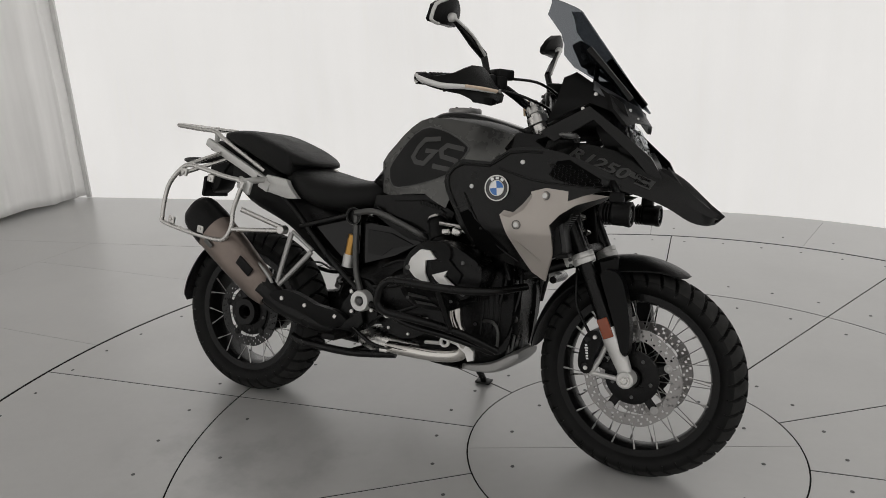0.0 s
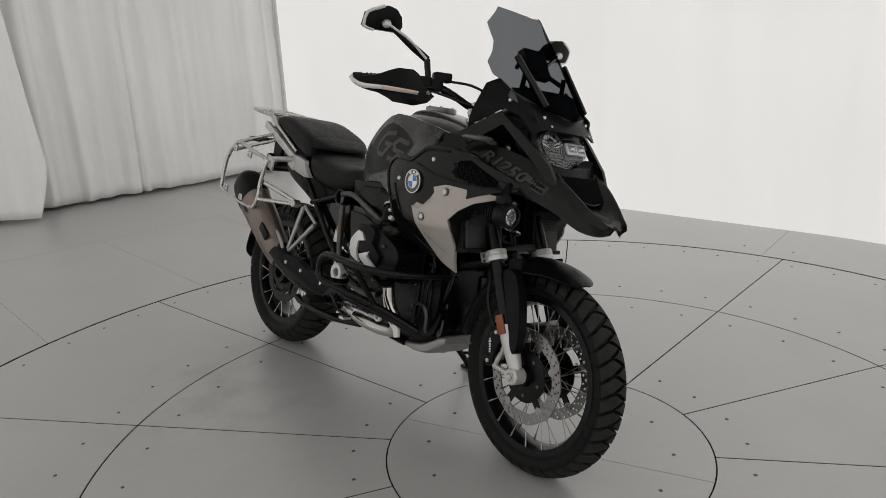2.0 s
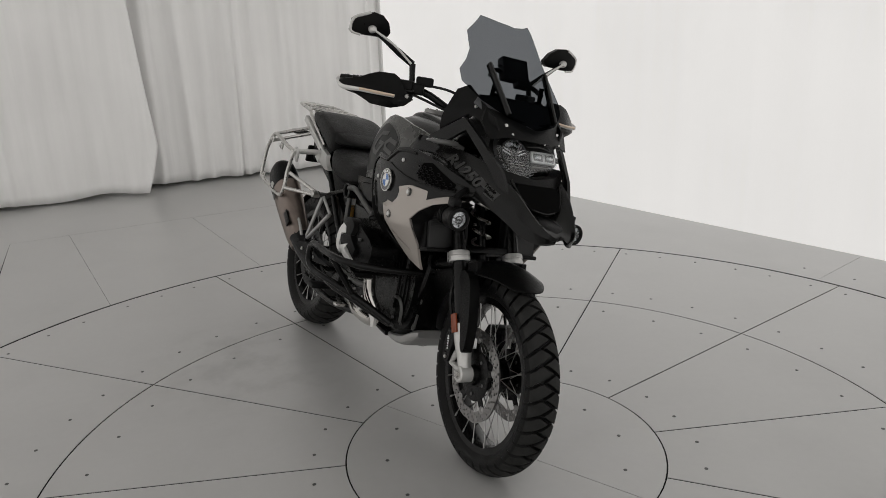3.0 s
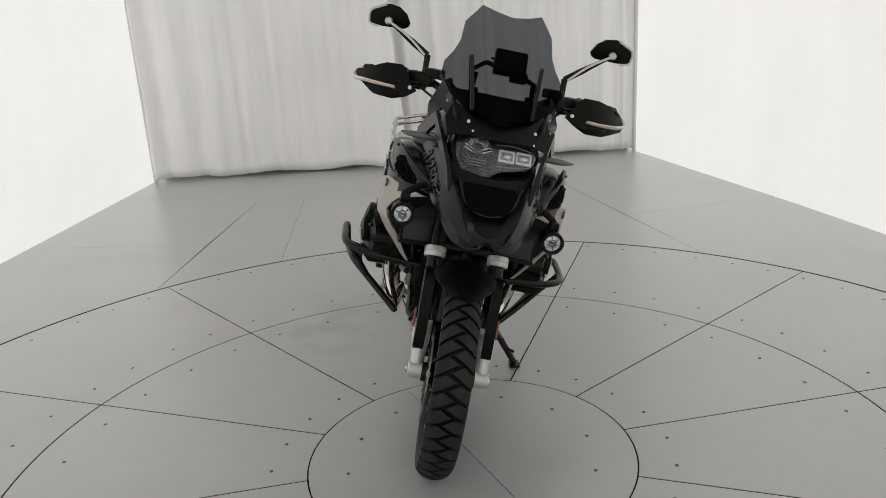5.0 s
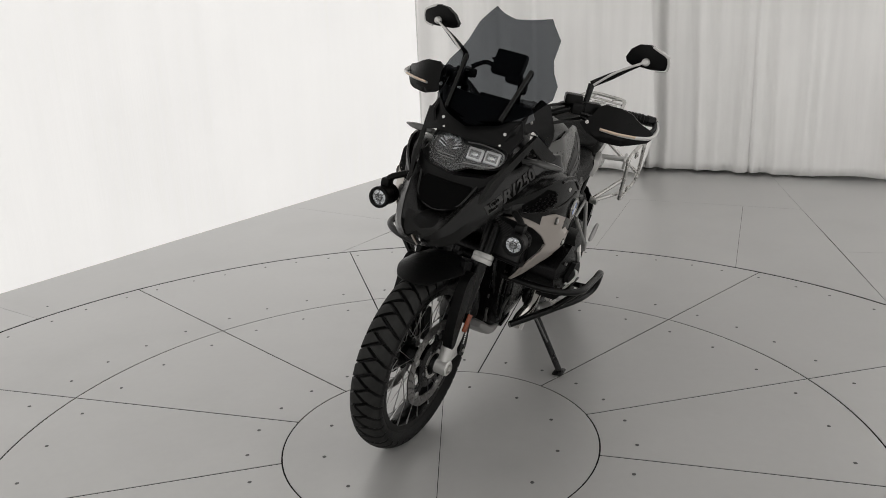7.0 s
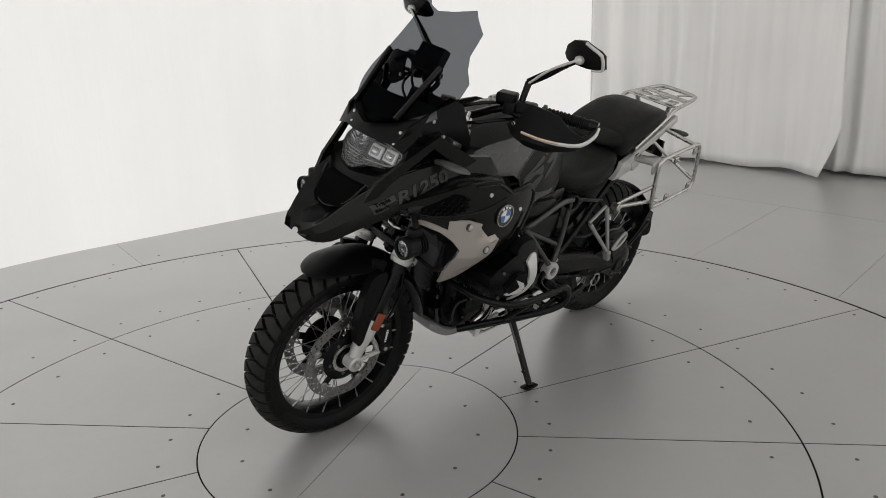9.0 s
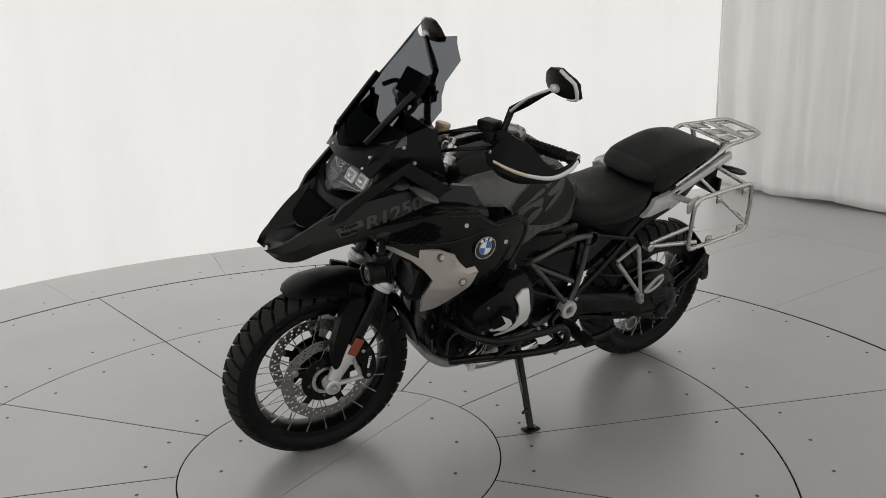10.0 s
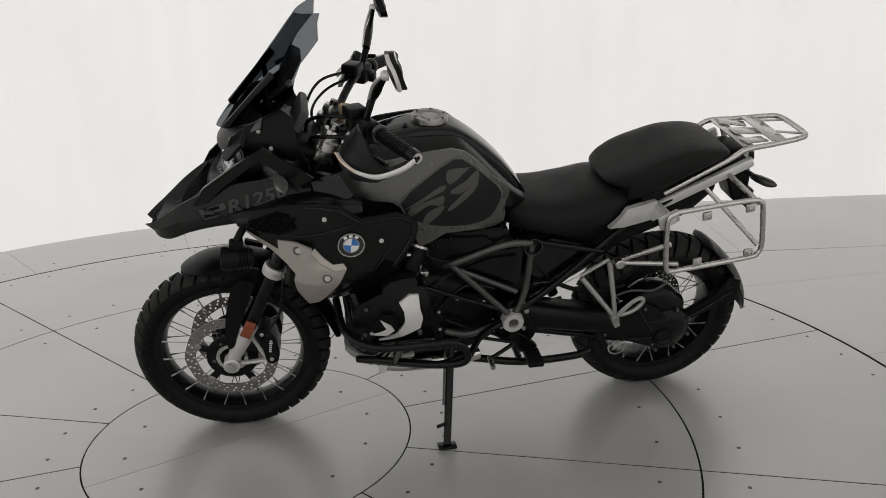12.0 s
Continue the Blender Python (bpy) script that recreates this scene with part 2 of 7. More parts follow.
def tube(points, radius, seg=8, smooth=5, closed=False, flat=1.0):
    """A round rod along a smooth line; radius a number or one for each point."""
    line = curve_through(points, smooth, closed)
    n = len(line)
    radii = [radius] * n if not isinstance(radius, (list, tuple)) else [
        float(np.interp(i / (n - 1), np.linspace(0, 1, len(radius)), radius)) for i in range(n)]
    rings, up = [], None
    for i, q in enumerate(line):
        a = line[(i - 1) % n] if closed or i else line[0]
        b = line[(i + 1) % n] if closed or i < n - 1 else line[-1]
        way = (b - a).normalized()
        if up is None:
            up = way.orthogonal().normalized()
        up = (up - way * up.dot(way)).normalized()
        side = way.cross(up)
        rings.append([q + (up * math.cos(t) + side * math.sin(t) * flat) * radii[i] for t in np.linspace(0, 2 * math.pi, seg, endpoint=False)])
    return skin(rings, closed)


def lathe(profile, centre, seg=48, axis="y", closed=True):
    """Turns a profile of (radius, along) round an axis through centre."""
    rings = []
    for t in np.linspace(0, 2 * math.pi, seg, endpoint=False):
        c, s = math.cos(t), math.sin(t)
        ring = []
        for r, a in profile:
            v = {"y": (r * c, a, r * s), "x": (a, r * c, r * s), "z": (r * c, r * s, a)}[axis]
            ring.append(Vector(v) + Vector(centre))
        rings.append(ring)
    bm = bmesh.new()
    rows = [[bm.verts.new(q) for q in r] for r in rings]
    k = len(profile)
    for i in range(seg):
        a, b = rows[i], rows[(i + 1) % seg]
        for j in range(k if closed else k - 1):
            bm.faces.new((a[j], a[(j + 1) % k], b[(j + 1) % k], b[j]))
    bmesh.ops.remove_doubles(bm, verts=bm.verts, dist=1e-5)
    return bm


def disc(r, a0, a1, centre, seg=32, axis="y", bevel=0.0):
    prof = [(1e-6, a0), (r - bevel, a0), (r, a0 + bevel * (1 if a1 > a0 else -1)), (r, a1 - bevel * (1 if a1 > a0 else -1)), (r - bevel, a1), (1e-6, a1)]
    if not bevel:
        prof = [(1e-6, a0), (r, a0), (r, a1), (1e-6, a1)]
    return lathe(prof, centre, seg, axis, closed=False)


def box(sx, sy, sz, m=Matrix(), bevel=0.003, seg=2):
    bm = bmesh.new()
    bmesh.ops.create_cube(bm, size=1.0)
    bmesh.ops.scale(bm, vec=(sx, sy, sz), verts=bm.verts)
    if bevel:
        bmesh.ops.bevel(bm, geom=bm.edges[:], offset=min(bevel, 0.45 * min(sx, sy, sz)), segments=seg, affect="EDGES", profile=0.5)
    return moved(bm, m)


def loft(stations, seg=20, steps=5, smooth=True):
    """A symmetric body along x. Stations: x, half width, low z, high z, power of the section (2 round, 4 boxy), and its shift in y."""
    rows = np.array([(*s, *((2.5, 0.0)[len(s) - 4:])) for s in stations], float)
    line = np.array([tuple(v) for v in curve_nd(rows, steps)]) if smooth else rows
    rings = []
    for x, w, lo, hi, p, y0 in line:
        ring = []
        for t in np.linspace(0, 2 * math.pi, seg, endpoint=False):
            c, s = math.cos(t), math.sin(t)
            ring.append((x, y0 + w * math.copysign(abs(c) ** (2 / p), c), (lo + hi) / 2 + (hi - lo) / 2 * math.copysign(abs(s) ** (2 / p), s)))
        rings.append(ring)
    return skin(rings)


def curve_nd(rows, n):
    out = []
    for i in range(len(rows) - 1):
        a = rows[i - 1] if i else 2 * rows[0] - rows[1]
        b, c = rows[i], rows[i + 1]
        d = rows[i + 2] if i + 2 < len(rows) else 2 * rows[-1] - rows[-2]
        for j in range(n):
            t = j / n
            out.append(0.5 * (2 * b + (c - a) * t + (2 * a - 5 * b + 4 * c - d) * t * t + (3 * b - a - 3 * c + d) * t ** 3))
    out.append(rows[-1])
    return out


def panel(outline, lateral, thick=0.006, cuts=3, side=1, smooth=1, edge=0.004):
    """A moulded panel: an outline in (x, z), laid on the surface y = lateral(x, z), with rounded edges and thickness towards the middle."""
    pts = [(v.x, v.z) for v in curve_through([(x, 0, z) for x, z in outline], smooth, closed=True)]
    bm = bmesh.new()
    f = bm.faces.new([bm.verts.new((x, 0, z)) for x, z in pts])
    ins = bmesh.ops.inset_region(bm, faces=[f], thickness=edge, depth=0)
    rim = {v for v in bm.verts if not any(v in g.verts for g in [f])}
    bmesh.ops.triangulate(bm, faces=[f], ngon_method="BEAUTY")
    if cuts:
        inner = [e for e in bm.edges if not (e.verts[0] in rim or e.verts[1] in rim)]
        bmesh.ops.subdivide_edges(bm, edges=inner, cuts=cuts, use_grid_fill=True)
    for v in bm.verts:
        y = lateral(v.co.x, v.co.z) - (edge * 0.8 if v in rim else 0.0)
        v.co.y = side * y
    front = bm.faces[:]
    back = bmesh.ops.duplicate(bm, geom=front)["geom"]
    vs = [g for g in back if isinstance(g, bmesh.types.BMVert)]
    for v in vs:
        v.co.y -= side * thick
    edges = [e for e in bm.edges if e.is_boundary]
    bmesh.ops.bridge_loops(bm, edges=edges)
    return bm


def slab(outline, y0, y1, bevel=0.003):
    """A plate with an outline in (x, z) from y0 to y1, with eased edges."""
    bm = bmesh.new()
    f = bm.faces.new([bm.verts.new((x, y0, z)) for x, z in outline])
    g = bmesh.ops.extrude_face_region(bm, geom=[f])["geom"]
    bmesh.ops.translate(bm, vec=(0, y1 - y0, 0), verts=[v for v in g if isinstance(v, bmesh.types.BMVert)])
    if bevel:
        bmesh.ops.bevel(bm, geom=bm.edges[:], offset=bevel, segments=1, affect="EDGES")
    return bm


def strip_bar(line, lateral, r, side=1):
    """A raised rib along a line in (x, z), half sunk in the surface y = lateral(x, z)."""
    return tube([(x, side * (lateral(x, z) + 0.2 * r), z) for x, z in line], r, 8, 2)


def ribbon(line, w):
    """The outline of a stroke of width w along a line in (x, z)."""
    p = [Vector((x, z)) for x, z in line]
    left, right = [], []
    for i, q in enumerate(p):
        d0 = (q - p[i - 1]).normalized() if i else (p[1] - q).normalized()
        d1 = (p[i + 1] - q).normalized() if i + 1 < len(p) else d0
        n = Vector((-d0.y - d1.y, d0.x + d1.x))
        n = n.normalized() / max(0.5, math.sqrt((1 + d0.dot(d1)) / 2))
        left.append(tuple(q + n * w / 2))
        right.append(tuple(q - n * w / 2))
    return left + right[::-1]


def aim(a, b):
    """A pose at a whose z axis points to b."""
    a, b = Vector(a), Vector(b)
    return Matrix.Translation(a) @ (b - a).to_track_quat("Z", "Y").to_matrix().to_4x4()


def rod(a, b, r, seg=10, r2=None):
    return tube([a, b], [r, r if r2 is None else r2], seg, 1)


MIRROR = Matrix.Diagonal((1, -1, 1, 1))


def flipped(bm):
    moved(bm, MIRROR)
    return bm


# ---- the studio: turntable floor, curved white wall, curtain across the end ----
CX, CY = 0.685, 0.163            # middle of the turntable
CY_OUT = 0.098                    # outer ring's centre, shifted to fit the camera's view
RINGS = (0.547, 1.503, 2.452)
# The middle ring's centre is shifted to the camera's view as well.
RING_Y = (CY, 0.126, CY_OUT)
PHASE = 10.3                      # degrees of the first spoke joint
GAP = 0.0030
RING_GAPS = (0.0026, 0.0034, 0.0080)
WCX, WCY, WR = 0.75, 0.08, 3.06   # the round end of the wall


def wall_line():
    pts = [(-4.45, -2.465), (-2.2, -2.69)]
    for a in np.linspace(-98, 104, 60):
        pts.append((WCX + WR * math.cos(radians(a)), WCY + WR * math.sin(radians(a))))
    return pts + [(-2.2, 2.545), (-4.5, 1.955)]


WALL = wall_line()


def upright_sheet(line, z0, z1, thick, rows=(0.0, 1.0)):
    """A standing sheet along a line on the ground, with thickness to its right."""
    line = [Vector((x, y, 0)) for x, y in line]
    off = []
    for i, q in enumerate(line):
        d = (line[min(i + 1, len(line) - 1)] - line[max(i - 1, 0)]).normalized()
        off.append(q + Vector((d.y, -d.x, 0)) * thick)
    rings = []
    for q, o in zip(line, off):
        rings.append([Vector((q.x, q.y, z0 + (z1 - z0) * r)) for r in rows] + [Vector((o.x, o.y, z0 + (z1 - z0) * r)) for r in reversed(rows)])
    return skin(rings)


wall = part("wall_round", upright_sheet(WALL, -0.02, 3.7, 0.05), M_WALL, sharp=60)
tagged(wall, "white cloth wall curving round the studio, glowing in place of lamps", "wall", kind="structure")
back = part("wall_back", box(0.08, 5.4, 3.75, pose(-4.72, -0.25, 1.84), 0.004), M_BACK)
tagged(back, "plain white wall behind the curtain", "wall", kind="structure")
# Unseen ceiling, added; its paleness is set to bounce light onto floor and curtain.
ceil = part("ceiling", box(9.6, 7.6, 0.08, pose(-0.4, 0.05, 3.75), 0.004), M_CEIL)
tagged(ceil, "unseen studio ceiling, pale to bounce light", "ceiling", kind="structure")

def curtain(y0, y1, x0, seed, pitch, depth, calm, flare=0.0, slant=(0.0, 0.0)):
    """A hanging cloth from y0 to y1 whose soft folds die away along it (calm: +1 towards y1, -1 towards y0), and that just sweeps the floor."""
    rnd = random.Random(seed)
    n, rows = int((y1 - y0) / 0.0125), 44
    knots = [y0 - 0.1]
    while knots[-1] < y1 + 0.2:
        knots.append(knots[-1] + pitch * rnd.uniform(0.45, 1.8))
    amp = [rnd.uniform(0.15, 1.0) * (1 if i % 2 else -1) for i in range(len(knots))]
    drift = [rnd.uniform(-0.10, 0.10) for _ in knots]

    def fold(y):
        i = max(0, min(len(knots) - 2, int(np.searchsorted(knots, y)) - 1))
        f = min(1.0, max(0.0, (y - knots[i]) / (knots[i + 1] - knots[i])))
        f = f * f * (3 - 2 * f)
        return amp[i] + (amp[i + 1] - amp[i]) * f

    bm = bmesh.new()
    grid = []
    for r in range(rows + 1):
        h = r / rows
        z = 0.004 + h * 3.6
        row = []
        for i in range(n + 1):
            f = i / n
            y = y0 + (y1 - y0) * f
            sway = float(np.interp(y, knots, drift)) * (1 - h) + 0.03 * math.sin(y * 2.3 + h * 2.4)
            q = f if calm > 0 else 1 - f
            live = 1.0 - 0.62 * q
            low = (1 - h) ** 2
            x = x0 + depth * live * (0.55 + 0.55 * low) * fold(y + sway) + 0.010 * noise.noise((y * 5, z * 1.1, seed)) + 0.005 * noise.noise((y * 14, z * 2.2, seed + 3))
            x += 0.022 * low * low * noise.noise((y * 3.1, z * 3.0, seed + 9))
            lift = 0.02 * (1 - h) ** 8 * (1 + noise.noise((y * 2.5, seed, 0)))
            out = flare * max(0, (f - 0.86) / 0.14) ** 1.5 * (1 - h) ** 3 + slant[0] + (slant[1] - slant[0]) * f
            wide = 0.22 * max(0, (f - 0.85) / 0.15) * ((1 - h) ** 1.6) * (0.25 + 0.75 * min(1, z / 0.4)) if flare else 0.0
            row.append(bm.verts.new((x + out, y + wide + 0.012 * noise.noise((y * 3, z, seed + 5)), z + lift)))
        grid.append(row)
    for r in range(rows):
        for i in range(n):
            bm.faces.new((grid[r][i], grid[r][i + 1], grid[r + 1][i + 1], grid[r + 1][i]))
    front = bm.faces[:]
    back_ = bmesh.ops.duplicate(bm, geom=front)["geom"]
    for v in back_:
        if isinstance(v, bmesh.types.BMVert):
            v.co.x -= 0.004
    bmesh.ops.bridge_loops(bm, edges=[e for e in bm.edges if e.is_boundary])
    return bm


tagged(part("curtain", curtain(-2.47, -0.33, -4.20, 3, 0.15, 0.036, 1, 0.17, (0.0, -0.10)), M_CURTAIN, sharp=180),
       "grey-white cloth curtain with soft folds and a flared free edge", "curtain", "curtains across the end")
tagged(part("curtain", curtain(-0.62, 1.975, -4.34, 11, 0.105, 0.046, 1, 0.0, (-0.13, 0.0)), M_CURTAIN, sharp=180),
       "grey-white cloth curtain in narrow folds behind the overlap", "curtain", "curtains across the end")
for x, y, turn in ((-4.20, -2.478, -5.7), (-4.335, 1.978, 14.4)):
    tagged(part("trim", box(0.04, 0.022, 3.68, pose(x, y, 1.846, 0, 0, turn), 0.003), M_BACK), "narrow white post at the end of the cloth wall", "trim", kind="structure")

floor = part("floor", box(9.6, 7.6, 0.06, pose(-0.4, 0.05, -0.0316), 0), M_JOINT)
tagged(floor, "grey painted floor plates round a turntable, with dark joints and screws", "floor", kind="structure")


def plate_mesh(outline):
    """A floor plate with eased edges, its top at z = 0."""
    bm = bmesh.new()
    f = bm.faces.new([bm.verts.new((x, y, 0)) for x, y in outline])
    bmesh.ops.inset_region(bm, faces=[f], thickness=0.0005)
    rim = [v for v in bm.verts if v not in f.verts]
    for v in rim:
        v.co.z = -0.0005
    low = bmesh.ops.extrude_edge_only(bm, edges=[e for e in bm.edges if e.is_boundary])["geom"]
    for v in low:
        if isinstance(v, bmesh.types.BMVert):
            v.co.z = -0.0022
    return bm


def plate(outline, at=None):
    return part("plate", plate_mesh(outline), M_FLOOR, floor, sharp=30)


def arc(r, a0, a1, n, cx=CX, cy=CY):
    return [(cx + r * math.cos(radians(a)), cy + r * math.sin(radians(a))) for a in np.linspace(a0, a1, n)]


def on_ring(a, i):
    """The angle round ring i of the spoke that leaves the turntable's middle at angle a."""
    d = Vector((math.cos(radians(a)), math.sin(radians(a))))
    q = CY - RING_Y[i]
    k = -q * d.y + math.sqrt((q * d.y) ** 2 - q * q + RINGS[i] ** 2)
    return math.degrees(math.atan2(q + k * d.y, k * d.x))


def sector(i, a0, a1, n=14):
    """The plate between rings i and i + 1, from spoke a0 to spoke a1."""
    ends = []
    for k in (i, i + 1):
        b0, b1 = on_ring(a0, k), on_ring(a1, k)
        ends.append((b0, b1 if b1 > b0 else b1 + 360, math.degrees(GAP / RINGS[k])))
    (c0, c1, g0), (d0, d1, g1) = ends
    return (arc(RINGS[i + 1] - RING_GAPS[i + 1], d0 + g1, d1 - g1, n, CX, RING_Y[i + 1])
            + arc(RINGS[i] + RING_GAPS[i], c1 - g0, c0 + g0, n, CX, RING_Y[i]))


# The middle disc in two halves, then two rings of twelve plates.
SEAM = 24.8
for a in (SEAM, SEAM + 180):
    g = math.degrees(0.0012 / RINGS[0])
    plate(arc(RINGS[0] - RING_GAPS[0], a + g, a + 180 - g, 40))
for i in (0, 1):
    for k in range(12):
        plate(sector(i, PHASE + 30 * k, PHASE + 30 * (k + 1), 16))

# Round the turntable: plates in a fan along the round wall, and planks towards the curtain.
THIN = 0.0010
FAN = [-97, -76.8, -56.5, -37, -17, 3, 23, 43, 63, 83.1, 102.9]
RIM = RINGS[2] + RING_GAPS[2]
for a0, a1 in zip(FAN, FAN[1:]):
    g = math.degrees(THIN / 2.5)
    plate(arc(3.3, a0 + g * 0.7, a1 - g * 0.7, 10, CX, CY_OUT) + arc(RIM, a1 - g, a0 + g, 12, CX, CY_OUT))


def ring_at(y):
    return CX - math.sqrt(RIM ** 2 - (y - CY_OUT) ** 2)


def ring_angle(y):
    return math.degrees(math.atan2(y - CY_OUT, ring_at(y) - CX)) % 360


PLANKS = [(-1.50, -1.33), (-0.870, -0.960), (0.0, -0.12), (0.85, 0.71), (1.60, 1.108)]   # y at the ring, y at the cross joint
CROSS = -3.20
for (a0, b0), (a1, b1) in zip(PLANKS, PLANKS[1:]):
    edge = [(ring_at(y), y) for y in np.linspace(a1 - THIN, a0 + THIN, 8)]
    plate([(CROSS + THIN, b0 + THIN)] + [(CROSS + THIN, b1 - THIN)] + edge)
# The long plates that sweep from the fan to the planks, one on each side.
g = math.degrees(THIN / 2.5)
plate(arc(3.6, 102.9 + g, 120, 6, CX, CY_OUT) + [(-1.7, 2.95), (-2.462, 2.75), (-2.152, 1.378 + THIN)]
      + arc(RIM, ring_angle(1.60 + 2 * THIN), 102.9 + g, 14, CX, CY_OUT))
plate([(-2.222, -2.9), (-1.6, -3.1)] + arc(3.6, -115, -97 - g, 6, CX, CY_OUT)
      + arc(RIM, 263 - g, ring_angle(-1.50 - 2 * THIN), 14, CX, CY_OUT) + [(-2.008, -1.438 - THIN)])
# Behind them the two large plates under the curtains.
plate([(-4.7, 0.726 + THIN), (CROSS, 1.108 + THIN), (-2.152 - 2 * THIN, 1.378 + THIN), (-2.462 - 2 * THIN, 2.75), (-4.7, 2.9)])
plate([(-4.7, 0.726 - THIN), (-4.7, -3.0), (-2.222 - 2 * THIN, -2.9), (-2.008 - 2 * THIN, -1.438 - THIN), (CROSS - THIN, -1.33 - THIN), (CROSS - THIN, 1.108 - THIN)])

screw_bm = disc(0.0068, 0.0, 0.0012, (0, 0, 0), 10, "z", 0.0004)
screw_mesh = finish(screw_bm, M_SCREW)
SCREWS = [(0.41, (0,)), (0.665, (-7.7, 7.7)), (1.38, (-4.9, 4.9, 15)), (1.642, (-11.3, -4, 4, 11.3)), (2.355, (-12.2, -7.3, -2.4, 2.4, 7.3, 12.2))]
rnd = random.Random(5)
for r, offs in SCREWS:
    for k in range(12):
        for o in offs:
            a = radians(PHASE + 30 * k + o + rnd.uniform(-0.35, 0.35))
            s = part("screw", screw_mesh, None, floor)
            rr = r + rnd.uniform(-0.006, 0.006)
            s.location = (CX + rr * math.cos(a), (CY if r < 1 else RING_Y[1] if r < 2 else CY_OUT) + rr * math.sin(a), 0)
for a0 in FAN:
    for o in (-3, 3):
        for r in (2.6,):
            s = part("screw", screw_mesh, None, floor)
            s.location = (CX + r * math.cos(radians(a0 + o)), CY_OUT + r * math.sin(radians(a0 + o)), 0)


# ---- the motorcycle: built upright, x ahead, y to its left, then leant on its side stand ----
BIKE = pose(0, 0, 0.004, 0, 0, 1.3) @ pose(0, 0, 0, -14.6, 0, 0)
bike = new("motorcycle")
bike.matrix_world = BIKE
tagged(bike, "black adventure motorcycle with silver panels leaning on its stand", "motorcycle")
FRONT, REAR = Vector((0.722, 0, 0.321)), Vector((-0.793, 0, 0.314))
RAKE = Vector((-0.415, 0, 0.91)).normalized()
TURN_AXIS = Vector((0.405, 0, 1.03))
STEER = Matrix.Translation(TURN_AXIS) @ Matrix.Rotation(radians(-4.0), 4, RAKE) @ Matrix.Translation(-TURN_AXIS)


def steered(name, bm, material, parent, label="", sharp=38):
    return part(name, moved(bm, STEER), material, parent, label, sharp)


# ---- wheels ----
def tyre_mesh(centre, radius, width, rim, blocks, crown, slope=1.15):
    """A tyre whose tread is cut by grooves that sweep from each shoulder up past the middle, where they meet those of the other side."""
    step, nv = 22, 60
    nu = step * blocks
    half = width / 2
    past = 0.22 / slope
    unit = 2 * math.pi * radius / blocks
    bm = bmesh.new()
    rows = []
    shape = []
    cut = {}
    for j in range(nv + 1):
        v = -1 + 2 * j / nv
        w = abs(v)
        if w < 0.62:
            s = v / 0.62
            y = half * 0.95 * math.sin(s * 1.25) / math.sin(1.25)
            r = radius - crown * (1 - math.cos(s * 1.25)) / (1 - math.cos(1.25))
        else:
            s = (w - 0.62) / 0.38
            y = math.copysign(half * (0.95 + 0.05 * math.sin(min(1, s * 1.6) * math.pi / 2) - 0.34 * s * s), v)
            r = radius - crown - (radius - crown - rim) * s ** 0.95
        shape.append((v, y, r))
    for i in range(nu):
        u = i / step
        t = u / blocks * 2 * math.pi
        c, q = math.cos(t), math.sin(t)
        row = []
        for j, (v, y, r) in enumerate(shape):
            depth = 0.0
            for side in (1, -1):
                k = v * side                                   # runs from -past to the shoulder
                if -past < k < 0.72:
                    d = abs((u - slope * (0.7 - k) ** 1.25 - (0.5 if side < 0 else 0) + 0.5) % 1 - 0.5) * unit
                    if d < 0.0043:
                        depth = 0.010 if k < 0.64 else 0.007
            r -= depth
            cut[i, j] = depth
            row.append(bm.verts.new((centre.x + r * c, centre.y + y, centre.z + r * q)))
        rows.append(row)
    for i in range(nu):
        a, b = rows[i], rows[(i + 1) % nu]
        for j in range(nv):
            face = bm.faces.new((a[j], a[j + 1], b[j + 1], b[j]))
            # Only block tops take the paler tread; groove shade is put into the colour.
            block_top = max(cut[i, j], cut[(i + 1) % nu, j + 1], cut[i, j + 1], cut[(i + 1) % nu, j]) == 0
            face.material_index = int(block_top and abs(shape[j][0]) < 0.58)
        bm.faces.new((a[0], b[0], b[nv], a[nv]))
    return bm


def rim_mesh(centre, r, half):
    """A rim with raised edges, a drop centre and outward lips that take the spokes."""
    prof = [(r + 0.012, -half), (r + 0.012, -half + 0.008), (r - 0.002, -half + 0.012), (r - 0.012, -half + 0.03), (r - 0.014, half - 0.03),
            (r - 0.002, half - 0.012), (r + 0.012, half - 0.008), (r + 0.012, half), (r - 0.012, half - 0.001), (r - 0.020, half - 0.016),
            (r - 0.024, half - 0.034), (r - 0.024, -half + 0.034), (r - 0.020, -half + 0.016), (r - 0.012, -half + 0.001)]
    return lathe(prof, centre, 72)


def spokes(centre, r_rim, y_rim, r_hub, y_hub, pairs, parent, put):
    """Crossed wire spokes with a nipple at the rim's edge."""
    for side in (1, -1):
        for k in range(pairs):
            for lead in (1, -1):
                a = 2 * math.pi * (k + 0.125 * side) / pairs
                g = math.pi / (2 * pairs)
                p = centre + Vector((r_rim * math.cos(a + g * lead), side * y_rim, r_rim * math.sin(a + g * lead)))
                b = a + lead * 0.72
                q = centre + Vector((r_hub * math.cos(b), side * y_hub, r_hub * math.sin(b)))
                d = (q - p).normalized()
                put("spoke", joined(rod(p, q, 0.0017, 5), rod(p - d * 0.004, p + d * 0.016, 0.0031, 5)), M_SPOKE, parent)


